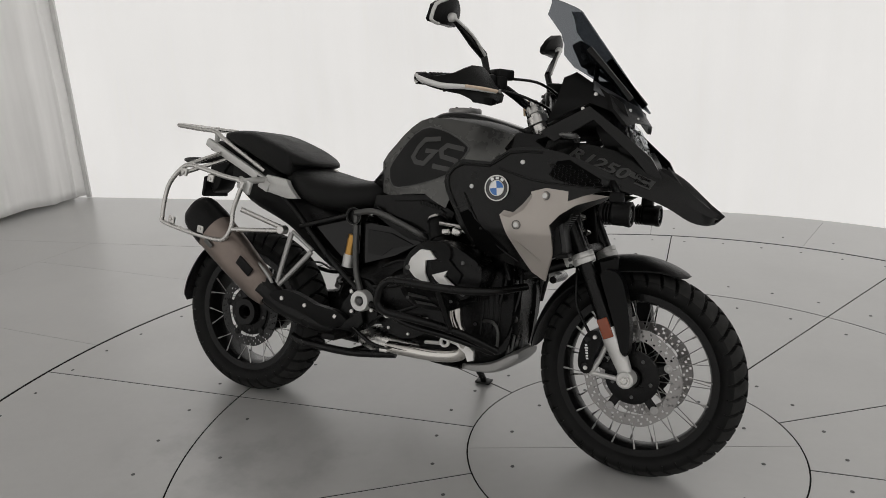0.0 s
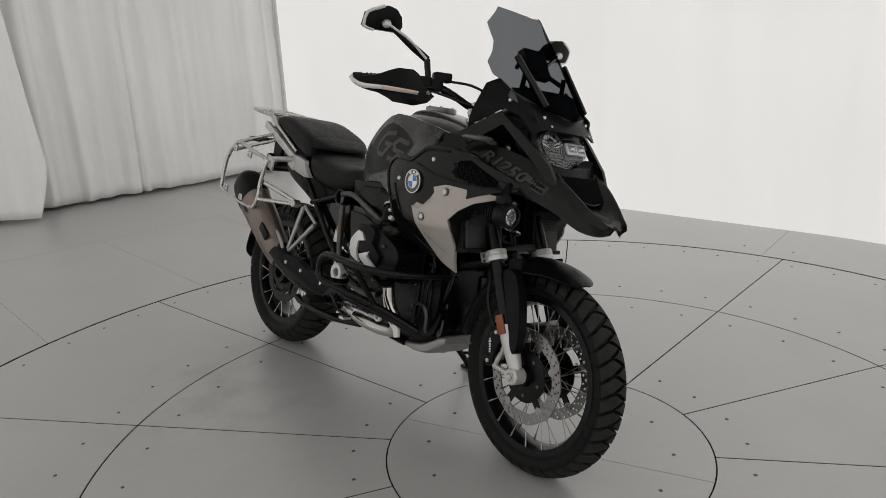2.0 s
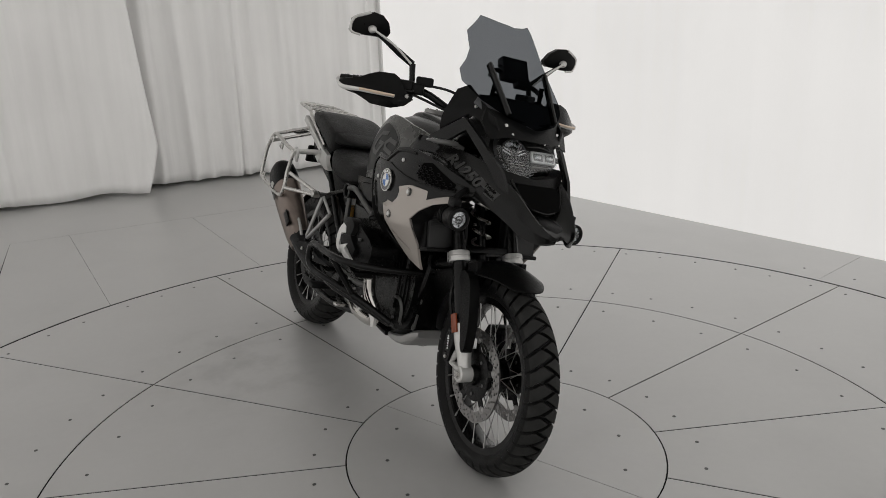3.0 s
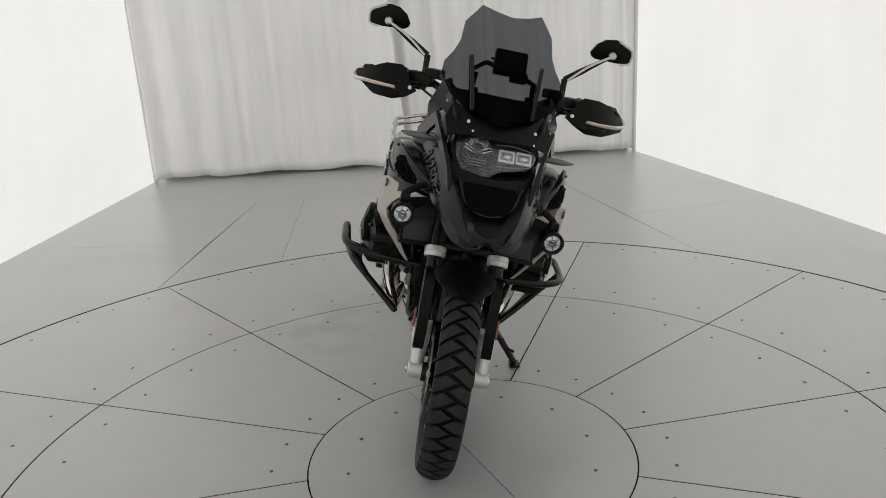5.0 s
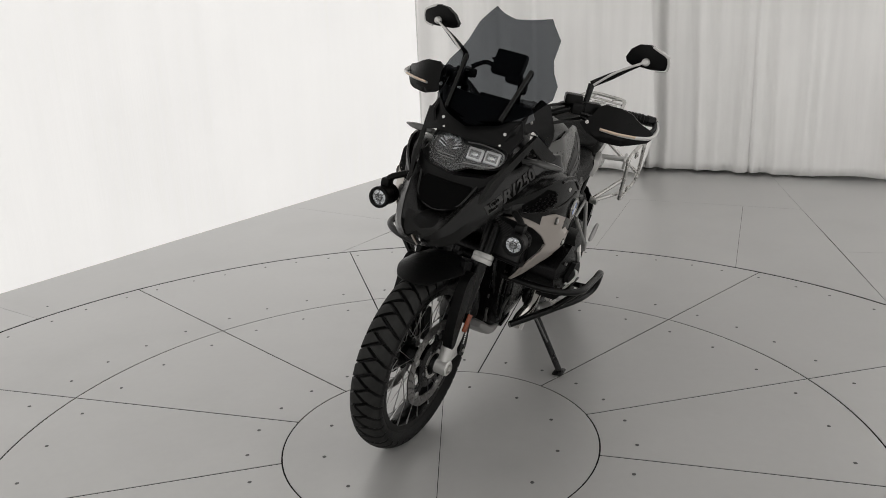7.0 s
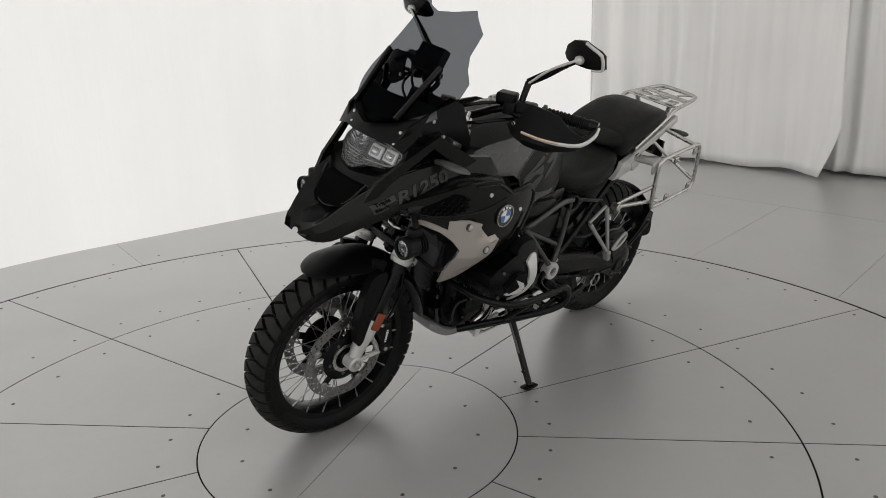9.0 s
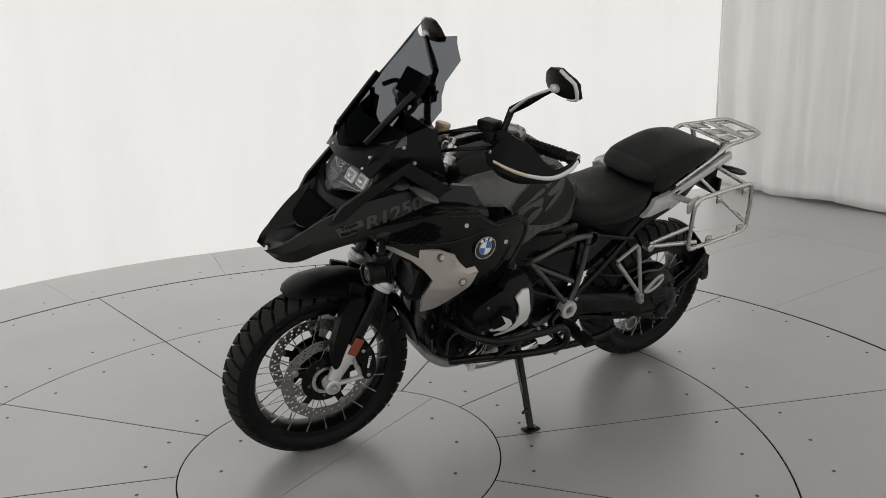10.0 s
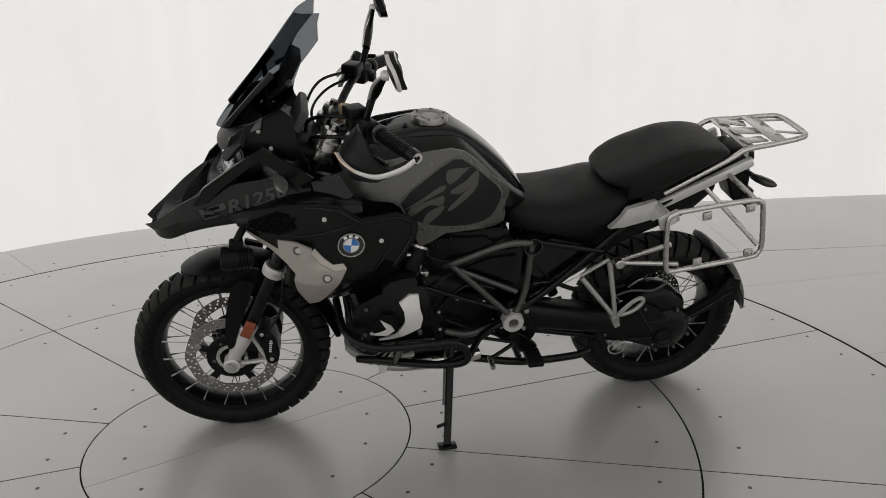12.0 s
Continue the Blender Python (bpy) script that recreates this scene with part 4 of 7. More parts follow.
part("alternator_cover", panel([(0.27, 0.34), (0.305, 0.36), (0.335, 0.44), (0.335, 0.55), (0.315, 0.62), (0.26, 0.64), (0.23, 0.55), (0.24, 0.4)], lambda x, z: 0.125 - 2 * (x - 0.3) ** 2, 0.25, 1, 1, 2, 0.008), M_ENGINE, bike)
RUBBER_CAP = {-1: [(0.104, 0.684), (0.165, 0.693), (0.205, 0.675), (0.209, 0.641), (0.184, 0.637), (0.166, 0.662), (0.118, 0.672)],
              1: [(0.247, 0.707), (0.222, 0.735), (0.150, 0.740), (0.148, 0.710), (0.211, 0.701)]}
for s in (1, -1):
    fg = part("frame_guard", panel([(0.295, 0.540), (0.335, 0.553), (0.346, 0.528), (0.346, 0.443), (0.335, 0.350), (0.308, 0.322), (0.300, 0.365), (0.312, 0.435), (0.305, 0.495)], lambda x, z: 0.085, 0.03, 1, s, 2, 0.004), M_BARS, bike, "black guard in front of the engine")
    part("reflector_disc", disc(0.011, s * 0.083, s * 0.090, (0.330, 0, 0.445), 20, "y", 0.002), M_GUNMETAL, fg)
    part("guard_trim", tube([(0.245, s * 0.146, 0.436), (0.280, s * 0.146, 0.436), (0.298, s * 0.140, 0.404), (0.296, s * 0.138, 0.353)], 0.006, 8, 2, flat=0.6), M_GUNMETAL, fg)
    part("guard_trim", tube([(0.318, s * 0.092, 0.398), (0.336, s * 0.092, 0.393), (0.330, s * 0.092, 0.345), (0.318, s * 0.092, 0.333)], 0.005, 8, 1, True), M_GUNMETAL, fg)
    part("oil_cooler_trim", slab([(0.295, 0.572), (0.330, 0.556), (0.333, 0.528), (0.302, 0.487), (0.297, 0.494), (0.302, 0.523)], s * 0.085, s * 0.105, 0.003), M_BRIGHT, bike, "bright silver bracket")
    cx, cz = HEADS[s]["at"]
    f = lambda x, z, cx=cx, cz=cz: 0.350 - 2.2 * (x - cx) ** 2 - 2.4 * (z - cz) ** 2
    part("rubber_cap", panel(RUBBER_CAP[s], lambda x, z, f=f: f(x, z) + 0.012, 0.035, 1, s, 2, 0.006), M_RUBBER, bike, "black rubber ignition cap")
    d = 0.0 if s < 0 else 0.045
    lo = part("lower_head_cover", panel([(0.045 + d, 0.535), (0.10 + d, 0.545), (0.225 + d, 0.533), (0.235 + d, 0.495), (0.16 + d, 0.474), (0.068 + d, 0.484)], lambda x, z: 0.345 - 0.8 * (0.535 - z), 0.07, 1, s, 2, 0.008), M_ENGINE, bike, "black lower head cover")
    part("slot", panel([(0.070 + d, 0.526), (0.132 + d, 0.519), (0.140 + d, 0.509), (0.068 + d, 0.514)], lambda x, z: 0.348 - 0.8 * (0.535 - z), 0.006, 0, s, 1, 0.002), M_GUNMETAL, lo)
    part("slot", panel([(0.085 + d, 0.500), (0.150 + d, 0.497), (0.160 + d, 0.489), (0.090 + d, 0.490)], lambda x, z: 0.348 - 0.8 * (0.535 - z), 0.006, 0, s, 1, 0.002), M_GUNMETAL, lo)
    bolts(lo, [(0.215 + d, 0.515), (0.062 + d, 0.508)], lambda x, z: 0.346 - 0.8 * (0.535 - z), s, 0.005, M_SCREW)
    part("header_shield", panel([(0.135, 0.384), (0.204, 0.374), (0.250, 0.348), (0.252, 0.318), (0.232, 0.312), (0.222, 0.336), (0.190, 0.358), (0.135, 0.370)], lambda x, z: 0.218, 0.01, 0, s, 1, 0.003), M_BRIGHT, bike, "silver header pipe shield")
    part("eyelet", joined(lathe([(0.009, s * 0.236), (0.017, s * 0.236), (0.017, s * 0.246), (0.009, s * 0.246)], (0.160, 0, 0.368), 20), rod((0.145, s * 0.241, 0.362), (0.08, s * 0.22, 0.352), 0.006, 8)), M_ALU, bike, "silver eyelet")
    # Front cover of the crankcase: ribs, bolts and a bundle of leads.
    case = part("crankcase_cover", panel([(0.300, 0.33), (0.325, 0.37), (0.332, 0.46), (0.320, 0.55), (0.28, 0.60), (0.22, 0.56), (0.20, 0.44), (0.23, 0.34)], lambda x, z: 0.138 - 4.0 * max(0, x - 0.24) ** 2, 0.04, 1, s, 2, 0.010), M_ENGINE, bike)
    bolts(case, [(0.292, 0.345), (0.317, 0.40), (0.320, 0.47), (0.306, 0.54), (0.275, 0.58), (0.218, 0.50), (0.215, 0.42), (0.242, 0.355)], lambda x, z: 0.139 - 4.0 * max(0, x - 0.24) ** 2, s, 0.0055, M_SCREW)
    for k in range(4):
        part("rib", tube([(0.235 + 0.018 * k, s * (0.140 - 0.004 * k), 0.39), (0.24 + 0.018 * k, s * (0.141 - 0.004 * k), 0.46), (0.238 + 0.017 * k, s * (0.140 - 0.004 * k), 0.53)], 0.0035, 6, 3), M_ENGINE, case)
    box_ = part("gearbox_cover", panel([(-0.02, 0.55), (0.04, 0.52), (0.06, 0.44), (0.03, 0.36), (-0.06, 0.33), (-0.15, 0.37), (-0.17, 0.46), (-0.10, 0.54)], lambda x, z: 0.140 - 0.8 * (x + 0.05) ** 2, 0.05, 1, s, 2, 0.010), M_ENGINE, bike)
    bolts(box_, [(-0.02, 0.53), (0.04, 0.48), (0.035, 0.41), (-0.03, 0.35), (-0.11, 0.36), (-0.15, 0.43), (-0.11, 0.51)], lambda x, z: 0.141 - 0.8 * (x + 0.05) ** 2, s, 0.006, M_STEEL)
    for (x, y, z, w) in ((0.115, 0.205, 0.712, 0.045), (0.150, 0.21, 0.676, 0.026), (0.085, 0.20, 0.682, 0.03)):
        x += 0.02 if s > 0 else 0
        part("connector", joined(box(w, 0.022, 0.020, pose(x, s * y, z, 0, -8, 0), 0.004), box(w * 0.5, 0.026, 0.012, pose(x + 0.008, s * (y + 0.003), z + 0.002, 0, -8, 0), 0.002)), M_STEEL, bike)
    part("throttle_ring", moved(lathe([(0.028, -0.006), (0.034, -0.006), (0.034, 0.006), (0.028, 0.006)], (0, 0, 0), 22, "z"), Matrix.Translation((cx - 0.03, s * 0.215, cz + 0.06)) @ pose(0, 0, 0, s * 15, -20, 0)), M_GUNMETAL, bike)
    for n, pts in enumerate(([(0.10, 0.15, 0.58), (0.05, 0.16, 0.62), (0.0, 0.15, 0.64)], [(0.20, 0.19, 0.66), (0.25, 0.19, 0.70), (0.30, 0.17, 0.66), (0.33, 0.16, 0.58)], [(0.06, 0.16, 0.50), (0.02, 0.175, 0.56), (-0.05, 0.165, 0.60), (-0.14, 0.155, 0.57)],
                            [(0.02, 0.15, 0.46), (-0.05, 0.165, 0.43), (-0.13, 0.165, 0.40), (-0.18, 0.15, 0.36)], [(0.33, 0.08, 0.62), (0.345, 0.09, 0.56), (0.335, 0.10, 0.48), (0.30, 0.11, 0.40)])):
        part("hose", tube([(x, s * y, z) for x, y, z in pts], (0.0045, 0.007, 0.0055, 0.0065, 0.008)[n], 8, 5), M_BARS, bike)
    for (x, y, z) in ((0.29, 0.175, 0.665), (-0.10, 0.168, 0.41)):
        part("hose_clip", lathe([(0.007, s * (y - 0.006)), (0.011, s * (y - 0.006)), (0.011, s * (y + 0.008)), (0.007, s * (y + 0.008))], (x, 0, z), 14), M_STEEL, bike)
part("skid_plate", loft([(0.12, 0.085, 0.262, 0.272, 4), (0.18, 0.105, 0.250, 0.278, 4), (0.265, 0.110, 0.254, 0.300, 4), (0.325, 0.100, 0.284, 0.335, 4), (0.352, 0.085, 0.312, 0.340, 4)], 24, 4), M_SKID, bike, "silver grey skid plate under the engine")
part("sump_plate", loft([(-0.03, 0.08, 0.262, 0.272, 4), (0.06, 0.105, 0.254, 0.272, 4), (0.16, 0.115, 0.252, 0.274, 4)], 20, 3), M_BARS, bike, "black plate under the sump")
part("collector", loft([(-0.28, 0.04, 0.28, 0.33, 3, -0.05), (-0.20, 0.075, 0.262, 0.340, 3, -0.06), (-0.08, 0.085, 0.262, 0.336, 3, -0.06), (0.0, 0.06, 0.272, 0.326, 3, -0.06)], 18, 4), M_STEEL, bike, "grey exhaust collector box")
part("connecting_pipe", tube([(-0.26, -0.08, 0.30), (-0.33, -0.14, 0.325), (-0.42, -0.185, 0.355), (-0.52, -0.20, 0.395), (-0.60, -0.212, 0.45)], [0.028, 0.03, 0.032, 0.04, 0.05], 16, 5), M_BARS, bike, "black heat-stained link pipe")
ls = part("link_pipe_shield", panel([(-0.545, 0.432), (-0.50, 0.452), (-0.44, 0.440), (-0.378, 0.412), (-0.31, 0.398), (-0.262, 0.372), (-0.280, 0.342), (-0.345, 0.338), (-0.425, 0.358), (-0.522, 0.393)], lambda x, z: 0.236 - 0.25 * (x + 0.5) - 3.5 * (z - 0.395 + 0.22 * (x + 0.40)) ** 2, 0.03, 2, -1, 2, 0.010), M_PLASTIC, bike, "black heat shield on the link pipe")
bolts(ls, [(-0.498, 0.422), (-0.413, 0.405), (-0.302, 0.378)], lambda x, z: 0.236 - 0.25 * (x + 0.5), -1, 0.008, M_STEEL)
A, Bq = Vector((-0.588, -0.212, 0.428)), Vector((-0.915, -0.237, 0.709))
D = (Bq - A).normalized()


def can(stations, seg=28):
    """A rounded can along the line of the silencer. Stations: along, half height, half width."""
    up = Vector((-D.z, 0, D.x)) * -1
    up = (up - D * up.dot(D)).normalized()
    side = D.cross(up)
    rings = []
    for t, h, w in curve_nd(np.array(stations, float), 4):
        ring = []
        for a in np.linspace(0, 2 * math.pi, seg, endpoint=False):
            c, q = math.cos(a), math.sin(a)
            ring.append(A + D * t + up * (h * math.copysign(abs(q) ** 0.8, q)) + side * (w * math.copysign(abs(c) ** 0.8, c)))
        rings.append(ring)
    return skin(rings)


can_ob = part("silencer", can([(-0.02, 0.042, 0.040), (0.02, 0.055, 0.047), (0.08, 0.063, 0.052), (0.20, 0.071, 0.057), (0.315, 0.075, 0.060)]), M_CAN, bike, "bronze-tinted stainless silencer")
part("end_cap", can([(0.313, 0.077, 0.062), (0.35, 0.077, 0.062), (0.41, 0.070, 0.054), (0.435, 0.055, 0.042)]), M_PLASTIC, can_ob, "matt black end cap")
part("outlet", moved(lathe([(0.018, 0.0), (0.026, 0.0), (0.026, 0.03), (0.018, 0.03)], (0, 0, 0), 20, "z"), aim(A + D * 0.412, A + D * 0.6)), M_BARS, can_ob)
part("heat_shield", moved(box(0.075, 0.008, 0.036, Matrix(), 0.003), Matrix.Translation(A + D * 0.10 + Vector((0.020, -0.054, 0.030))) @ pose(0, 0, 0, 0, 36, 0)), M_PLASTIC, can_ob)
part("badge_bar", moved(box(0.040, 0.003, 0.016, Matrix(), 0.001), Matrix.Translation(A + D * 0.32 + Vector((0.03, -0.061, -0.046))) @ pose(0, 0, 0, 0, 36, 0)), M_DECAL, can_ob)

# Shaft drive on the left, and its torque arm.
arm = part("swing_arm", joined(moved(loft([(0.0, 0.045, -0.05, 0.055, 3), (0.15, 0.05, -0.05, 0.05, 3), (0.35, 0.052, -0.05, 0.045, 3), (0.5, 0.06, -0.06, 0.06, 3), (0.58, 0.06, -0.07, 0.07, 3)], 18, 3), Matrix.Translation((-0.22, 0.095, 0.43)) @ pose(0, 0, 0, 0, 0, 180) @ pose(0, 0, 0, 0, 10.5, 0))), M_ENGINE, bike, "black shaft-drive swing arm")
part("final_drive", lathe([(1e-6, 0.155), (0.035, 0.155), (0.055, 0.148), (0.075, 0.142), (0.090, 0.125), (0.096, 0.10), (0.095, 0.06), (0.08, 0.045), (1e-6, 0.045)], REAR, 40, closed=False), M_ENGINE, arm)
part("bearing_ring", lathe([(0.026, 0.155), (0.031, 0.155), (0.031, 0.160), (0.026, 0.160)], (-0.60, 0, 0.275), 28), M_STEEL, arm)
for k in range(8):
    a = 2 * math.pi * k / 8 + 0.3
    part("bolt", disc(0.006, 0.13, 0.142, (REAR.x + 0.09 * math.cos(a), 0, REAR.z + 0.09 * math.sin(a)), 8, "y", 0.001), M_SCREW, arm)
DRIVE = [(-0.514, 0.387), (-0.606, 0.409), (-0.647, 0.450), (-0.690, 0.446), (-0.735, 0.424), (-0.815, 0.335), (-0.828, 0.295), (-0.815, 0.262), (-0.751, 0.248), (-0.645, 0.290), (-0.533, 0.300)]
drive_y = lambda x, z: 0.152 - 0.7 * (x + 0.70) ** 2 - 0.5 * (z - 0.35) ** 2
part("drive_fairing", panel(DRIVE, drive_y, 0.05, 2, 1, 1, 0.012), M_ENGINE, arm)
part("drive_rib", strip_bar([(-0.606, 0.409), (-0.647, 0.447), (-0.706, 0.354), (-0.735, 0.318)], drive_y, 0.006), M_BARS, arm)
part("drive_rib", strip_bar([(-0.640, 0.300), (-0.700, 0.300), (-0.735, 0.300)], drive_y, 0.005), M_BARS, arm)
part("drive_cap", lathe([(1e-6, 0.158), (0.022, 0.158), (0.026, 0.162), (0.034, 0.162), (0.037, 0.155), (0.037, 0.12), (1e-6, 0.12)], (-0.776, 0, 0.300), 28, closed=False), M_ENGINE, arm)
bolts(arm, [(-0.560, 0.385), (-0.560, 0.320), (-0.640, 0.420), (-0.690, 0.425), (-0.800, 0.345), (-0.745, 0.262)], drive_y, 1, 0.006, M_SCREW)
part("sensor_lead", tube([(-0.560, 0.150, 0.49), (-0.622, 0.152, 0.511), (-0.701, 0.150, 0.503), (-0.763, 0.13, 0.515)], 0.0042, 8, 5), M_GUNMETAL, arm)
part("axle_housing", loft([(-0.66, 0.045, 0.40, 0.46, 3, 0.085), (-0.72, 0.055, 0.38, 0.49, 3, 0.08), (-0.79, 0.055, 0.36, 0.48, 3, 0.08), (-0.85, 0.04, 0.36, 0.43, 3, 0.08)], 16, 3), M_ENGINE, arm)
part("torque_arm", rod((-0.24, 0.07, 0.34), (-0.66, 0.08, 0.25), 0.013, 10), M_BARS, bike)
part("rear_shock", joined(rod((-0.27, -0.02, 0.72), (-0.40, 0.0, 0.42), 0.02, 12), tube([(-0.275 - 0.10 * t + 0.035 * math.cos(t * 36), -0.01 + 0.035 * math.sin(t * 36), 0.68 - 0.21 * t) for t in np.linspace(0, 1, 50)], 0.006, 6, 1)), M_BARS, bike)
part("shock_reservoir", joined(rod((-0.292, -0.130, 0.595), (-0.279, -0.130, 0.665), 0.019, 14)), M_GOLD, bike, "gold anodised damper reservoir")
part("reservoir_cap", rod((-0.299, -0.130, 0.550), (-0.292, -0.130, 0.595), 0.021, 12), M_ALU, bike)
part("spray_guard", arc_guard(REAR, [(114, 0.322, 0.040, 0.004), (118, 0.338, 0.070, 0.012), (124, 0.336, 0.080, 0.020), (134, 0.334, 0.098, 0.028), (150, 0.338, 0.102, 0.035), (163, 0.345, 0.098, 0.035), (174, 0.350, 0.088, 0.03), (180, 0.346, 0.055, 0.01)]), M_PLASTIC, bike, "black rear spray guard")
part("spray_guard_arm", panel([(-0.820, 0.330), (-0.870, 0.372), (-0.960, 0.425), (-1.015, 0.500), (-1.062, 0.480), (-1.066, 0.440), (-1.034, 0.405), (-0.896, 0.345), (-0.831, 0.300)], lambda x, z: 0.128 + 0.10 * (x + 0.82), 0.022, 2, 1, 1, 0.006), M_PLASTIC, bike, "black arm of the spray guard")
part("arm_groove", strip_bar([(-0.85, 0.345), (-0.94, 0.385), (-1.03, 0.440)], lambda x, z: 0.129 + 0.10 * (x + 0.82), 0.004), M_BARS, bike)
part("rear_calliper", panel([(-0.70, 0.39), (-0.62, 0.41), (-0.60, 0.36), (-0.64, 0.33), (-0.70, 0.34)], lambda x, z: 0.085, 0.05, 1, -1, 2, 0.006), M_BARS, bike)

# ---- frame ----
for s in (1, -1):
    T_ = lambda pts, r, m, nm="frame_tube", n=4: part(nm, tube([(x, s * y, z) for x, y, z in pts], r, 12, n), m, bike)
    if s > 0:
        T_([(0.02, 0.15, 0.675), (-0.005, 0.165, 0.664), (-0.20, 0.172, 0.462)], 0.0105, M_GUNMETAL, n=3)
        T_([(-0.001, 0.16, 0.664), (-0.212, 0.165, 0.557)], 0.009, M_GUNMETAL)
    T_([(-0.250, 0.165, 0.735), (-0.240, 0.165, 0.555), (-0.204, 0.172, 0.46)], 0.0112, M_GUNMETAL)
    T_([(0.03, 0.165, 0.680), (0.0, 0.190, 0.704), (-0.144, 0.192, 0.754), (-0.245, 0.175, 0.746)], 0.0108, M_GUNMETAL)
    T_([(-0.20, 0.165, 0.46), (-0.374, 0.15, 0.586), (-0.582, 0.135, 0.773), (-0.72, 0.125, 0.845)], 0.0115, M_BARS)
    T_([(-0.27, 0.16, 0.738), (-0.50, 0.145, 0.675)], 0.010, M_BARS)
    T_([(-0.20, 0.168, 0.445), (-0.06, 0.17, 0.405), (0.02, 0.15, 0.41)], 0.0115, M_GUNMETAL)
    j = part("frame_joint", lathe([(1e-6, s * 0.17), (0.022, s * 0.17), (0.024, s * 0.182), (0.029, s * 0.184), (0.031, s * 0.178), (0.031, s * 0.145), (1e-6, s * 0.145)], (-0.250, 0, 0.733), 28, closed=False), M_BARS, bike)
    part("ring", lathe([(0.0285, s * 0.182), (0.030, s * 0.182), (0.030, s * 0.186), (0.0285, s * 0.186)], (-0.250, 0, 0.733), 28), M_GUNMETAL, j)
    pv = part("pivot_boss", lathe([(0.016, s * 0.18), (0.018, s * 0.190), (0.034, s * 0.190), (0.037, s * 0.182), (0.037, s * 0.14), (0.016, s * 0.14)], (-0.204, 0, 0.445), 32), M_ALU, bike, "silver swing arm pivot")
    part("bolt", disc(0.012, s * 0.17, s * 0.187, (-0.204, 0, 0.445), 6, "y", 0.002), M_SCREW, pv)
    part("pivot_plate", panel([(-0.16, 0.49), (-0.24, 0.52), (-0.265, 0.46), (-0.30, 0.40), (-0.27, 0.33), (-0.20, 0.34), (-0.15, 0.39)], lambda x, z: 0.155, 0.02, 1, s, 2, 0.004), M_ENGINE, bike)
    bolts(pv, [(-0.255, 0.47), (-0.245, 0.50), (-0.17, 0.415), (-0.25, 0.40)], 0.16, s, 0.008)
    # Rider's peg on its bracket, and the lever before it.
    peg = part("foot_peg", box(0.055, 0.085, 0.022, pose(-0.272, s * 0.225, 0.322), 0.006), M_RUBBER, bike, "black rubber foot peg")
    part("peg_bracket", joined(slab([(-0.20, 0.41), (-0.25, 0.38), (-0.30, 0.33), (-0.28, 0.305), (-0.24, 0.31), (-0.19, 0.37)], s * 0.155, s * 0.178, 0.003), rod((-0.272, s * 0.16, 0.315), (-0.272, s * 0.20, 0.315), 0.009, 8)), M_ENGINE, peg)
    if s > 0:
        lever = part("gear_lever", joined(tube([(-0.215, 0.18, 0.355), (-0.16, 0.19, 0.325), (-0.128, 0.195, 0.31)], 0.007, 8, 4), rod((-0.21, 0.18, 0.36), (-0.10, 0.172, 0.385), 0.006, 8)), M_BARS, bike)
        part("lever_tip", rod((-0.128, 0.19, 0.312), (-0.132, 0.238, 0.302), 0.009, 10), M_STEEL, lever)
    else:
        lever = part("brake_lever", tube([(-0.235, -0.175, 0.35), (-0.15, -0.19, 0.31), (-0.07, -0.205, 0.30)], 0.007, 8, 4), M_BARS, bike)
        part("lever_tip", box(0.03, 0.04, 0.012, pose(-0.07, -0.215, 0.302), 0.003), M_STEEL, lever)
    # Passenger's peg on an open triangle.
    by = s * 0.205
    pb = part("passenger_peg_bracket", joined(rod((-0.432, s * 0.165, 0.590), (-0.545, by, 0.455), 0.0095, 10, 0.008), rod((-0.520, s * 0.17, 0.650), (-0.553, by, 0.455), 0.0095, 10, 0.008),
                                              rod((-0.43, s * 0.160, 0.595), (-0.52, s * 0.165, 0.655), 0.007, 8), disc(0.014, by - s * 0.014, by + s * 0.014, (-0.552, 0, 0.445), 14, "y", 0.003), box(0.022, 0.028, 0.045, pose(-0.556, by, 0.432, 0, 20, 0), 0.004)), M_BRACKET, bike, "silver passenger peg bracket")
    part("passenger_peg", tube([(-0.556, by + s * 0.02, 0.470), (-0.60, by + s * 0.022, 0.52), (-0.628, by + s * 0.022, 0.530), (-0.632, by + s * 0.022, 0.510), (-0.60, by + s * 0.022, 0.480)], 0.007, 8, 4, True), M_BRACKET, pb)

# Stands.
ss = part("side_stand", joined(rod((0.0, 0.150, 0.345), (0.045, 0.362, 0.104), 0.0145, 12, 0.0125), box(0.06, 0.035, 0.05, pose(-0.005, 0.145, 0.35, 20, 0, 0), 0.006)), M_BARS, bike, "black side stand, folded out")
part("stand_foot", moved(box(0.062, 0.042, 0.010, Matrix(), 0.004), Matrix.Translation((0.045, 0.363, 0.099)) @ pose(0, 0, 0, 14.6, 0, 0)), M_BARS, ss)
part("stand_spring", rod((0.022, 0.165, 0.33), (0.045, 0.285, 0.205), 0.0045, 8), M_SCREW, ss)
part("stand_peg", rod((0.046, 0.325, 0.16), (0.075, 0.34, 0.165), 0.006, 8), M_BARS, ss)
cs = part("centre_stand", joined(tube([(-0.08, -0.13, 0.27), (-0.25, -0.16, 0.255), (-0.44, -0.165, 0.262), (-0.50, -0.16, 0.275)], 0.014, 10, 4), tube([(-0.08, 0.13, 0.27), (-0.25, 0.16, 0.255), (-0.44, 0.165, 0.262), (-0.50, 0.16, 0.275)], 0.014, 10, 4), rod((-0.25, -0.15, 0.255), (-0.25, 0.15, 0.255), 0.012, 10)), M_BARS, bike, "black centre stand, folded up")


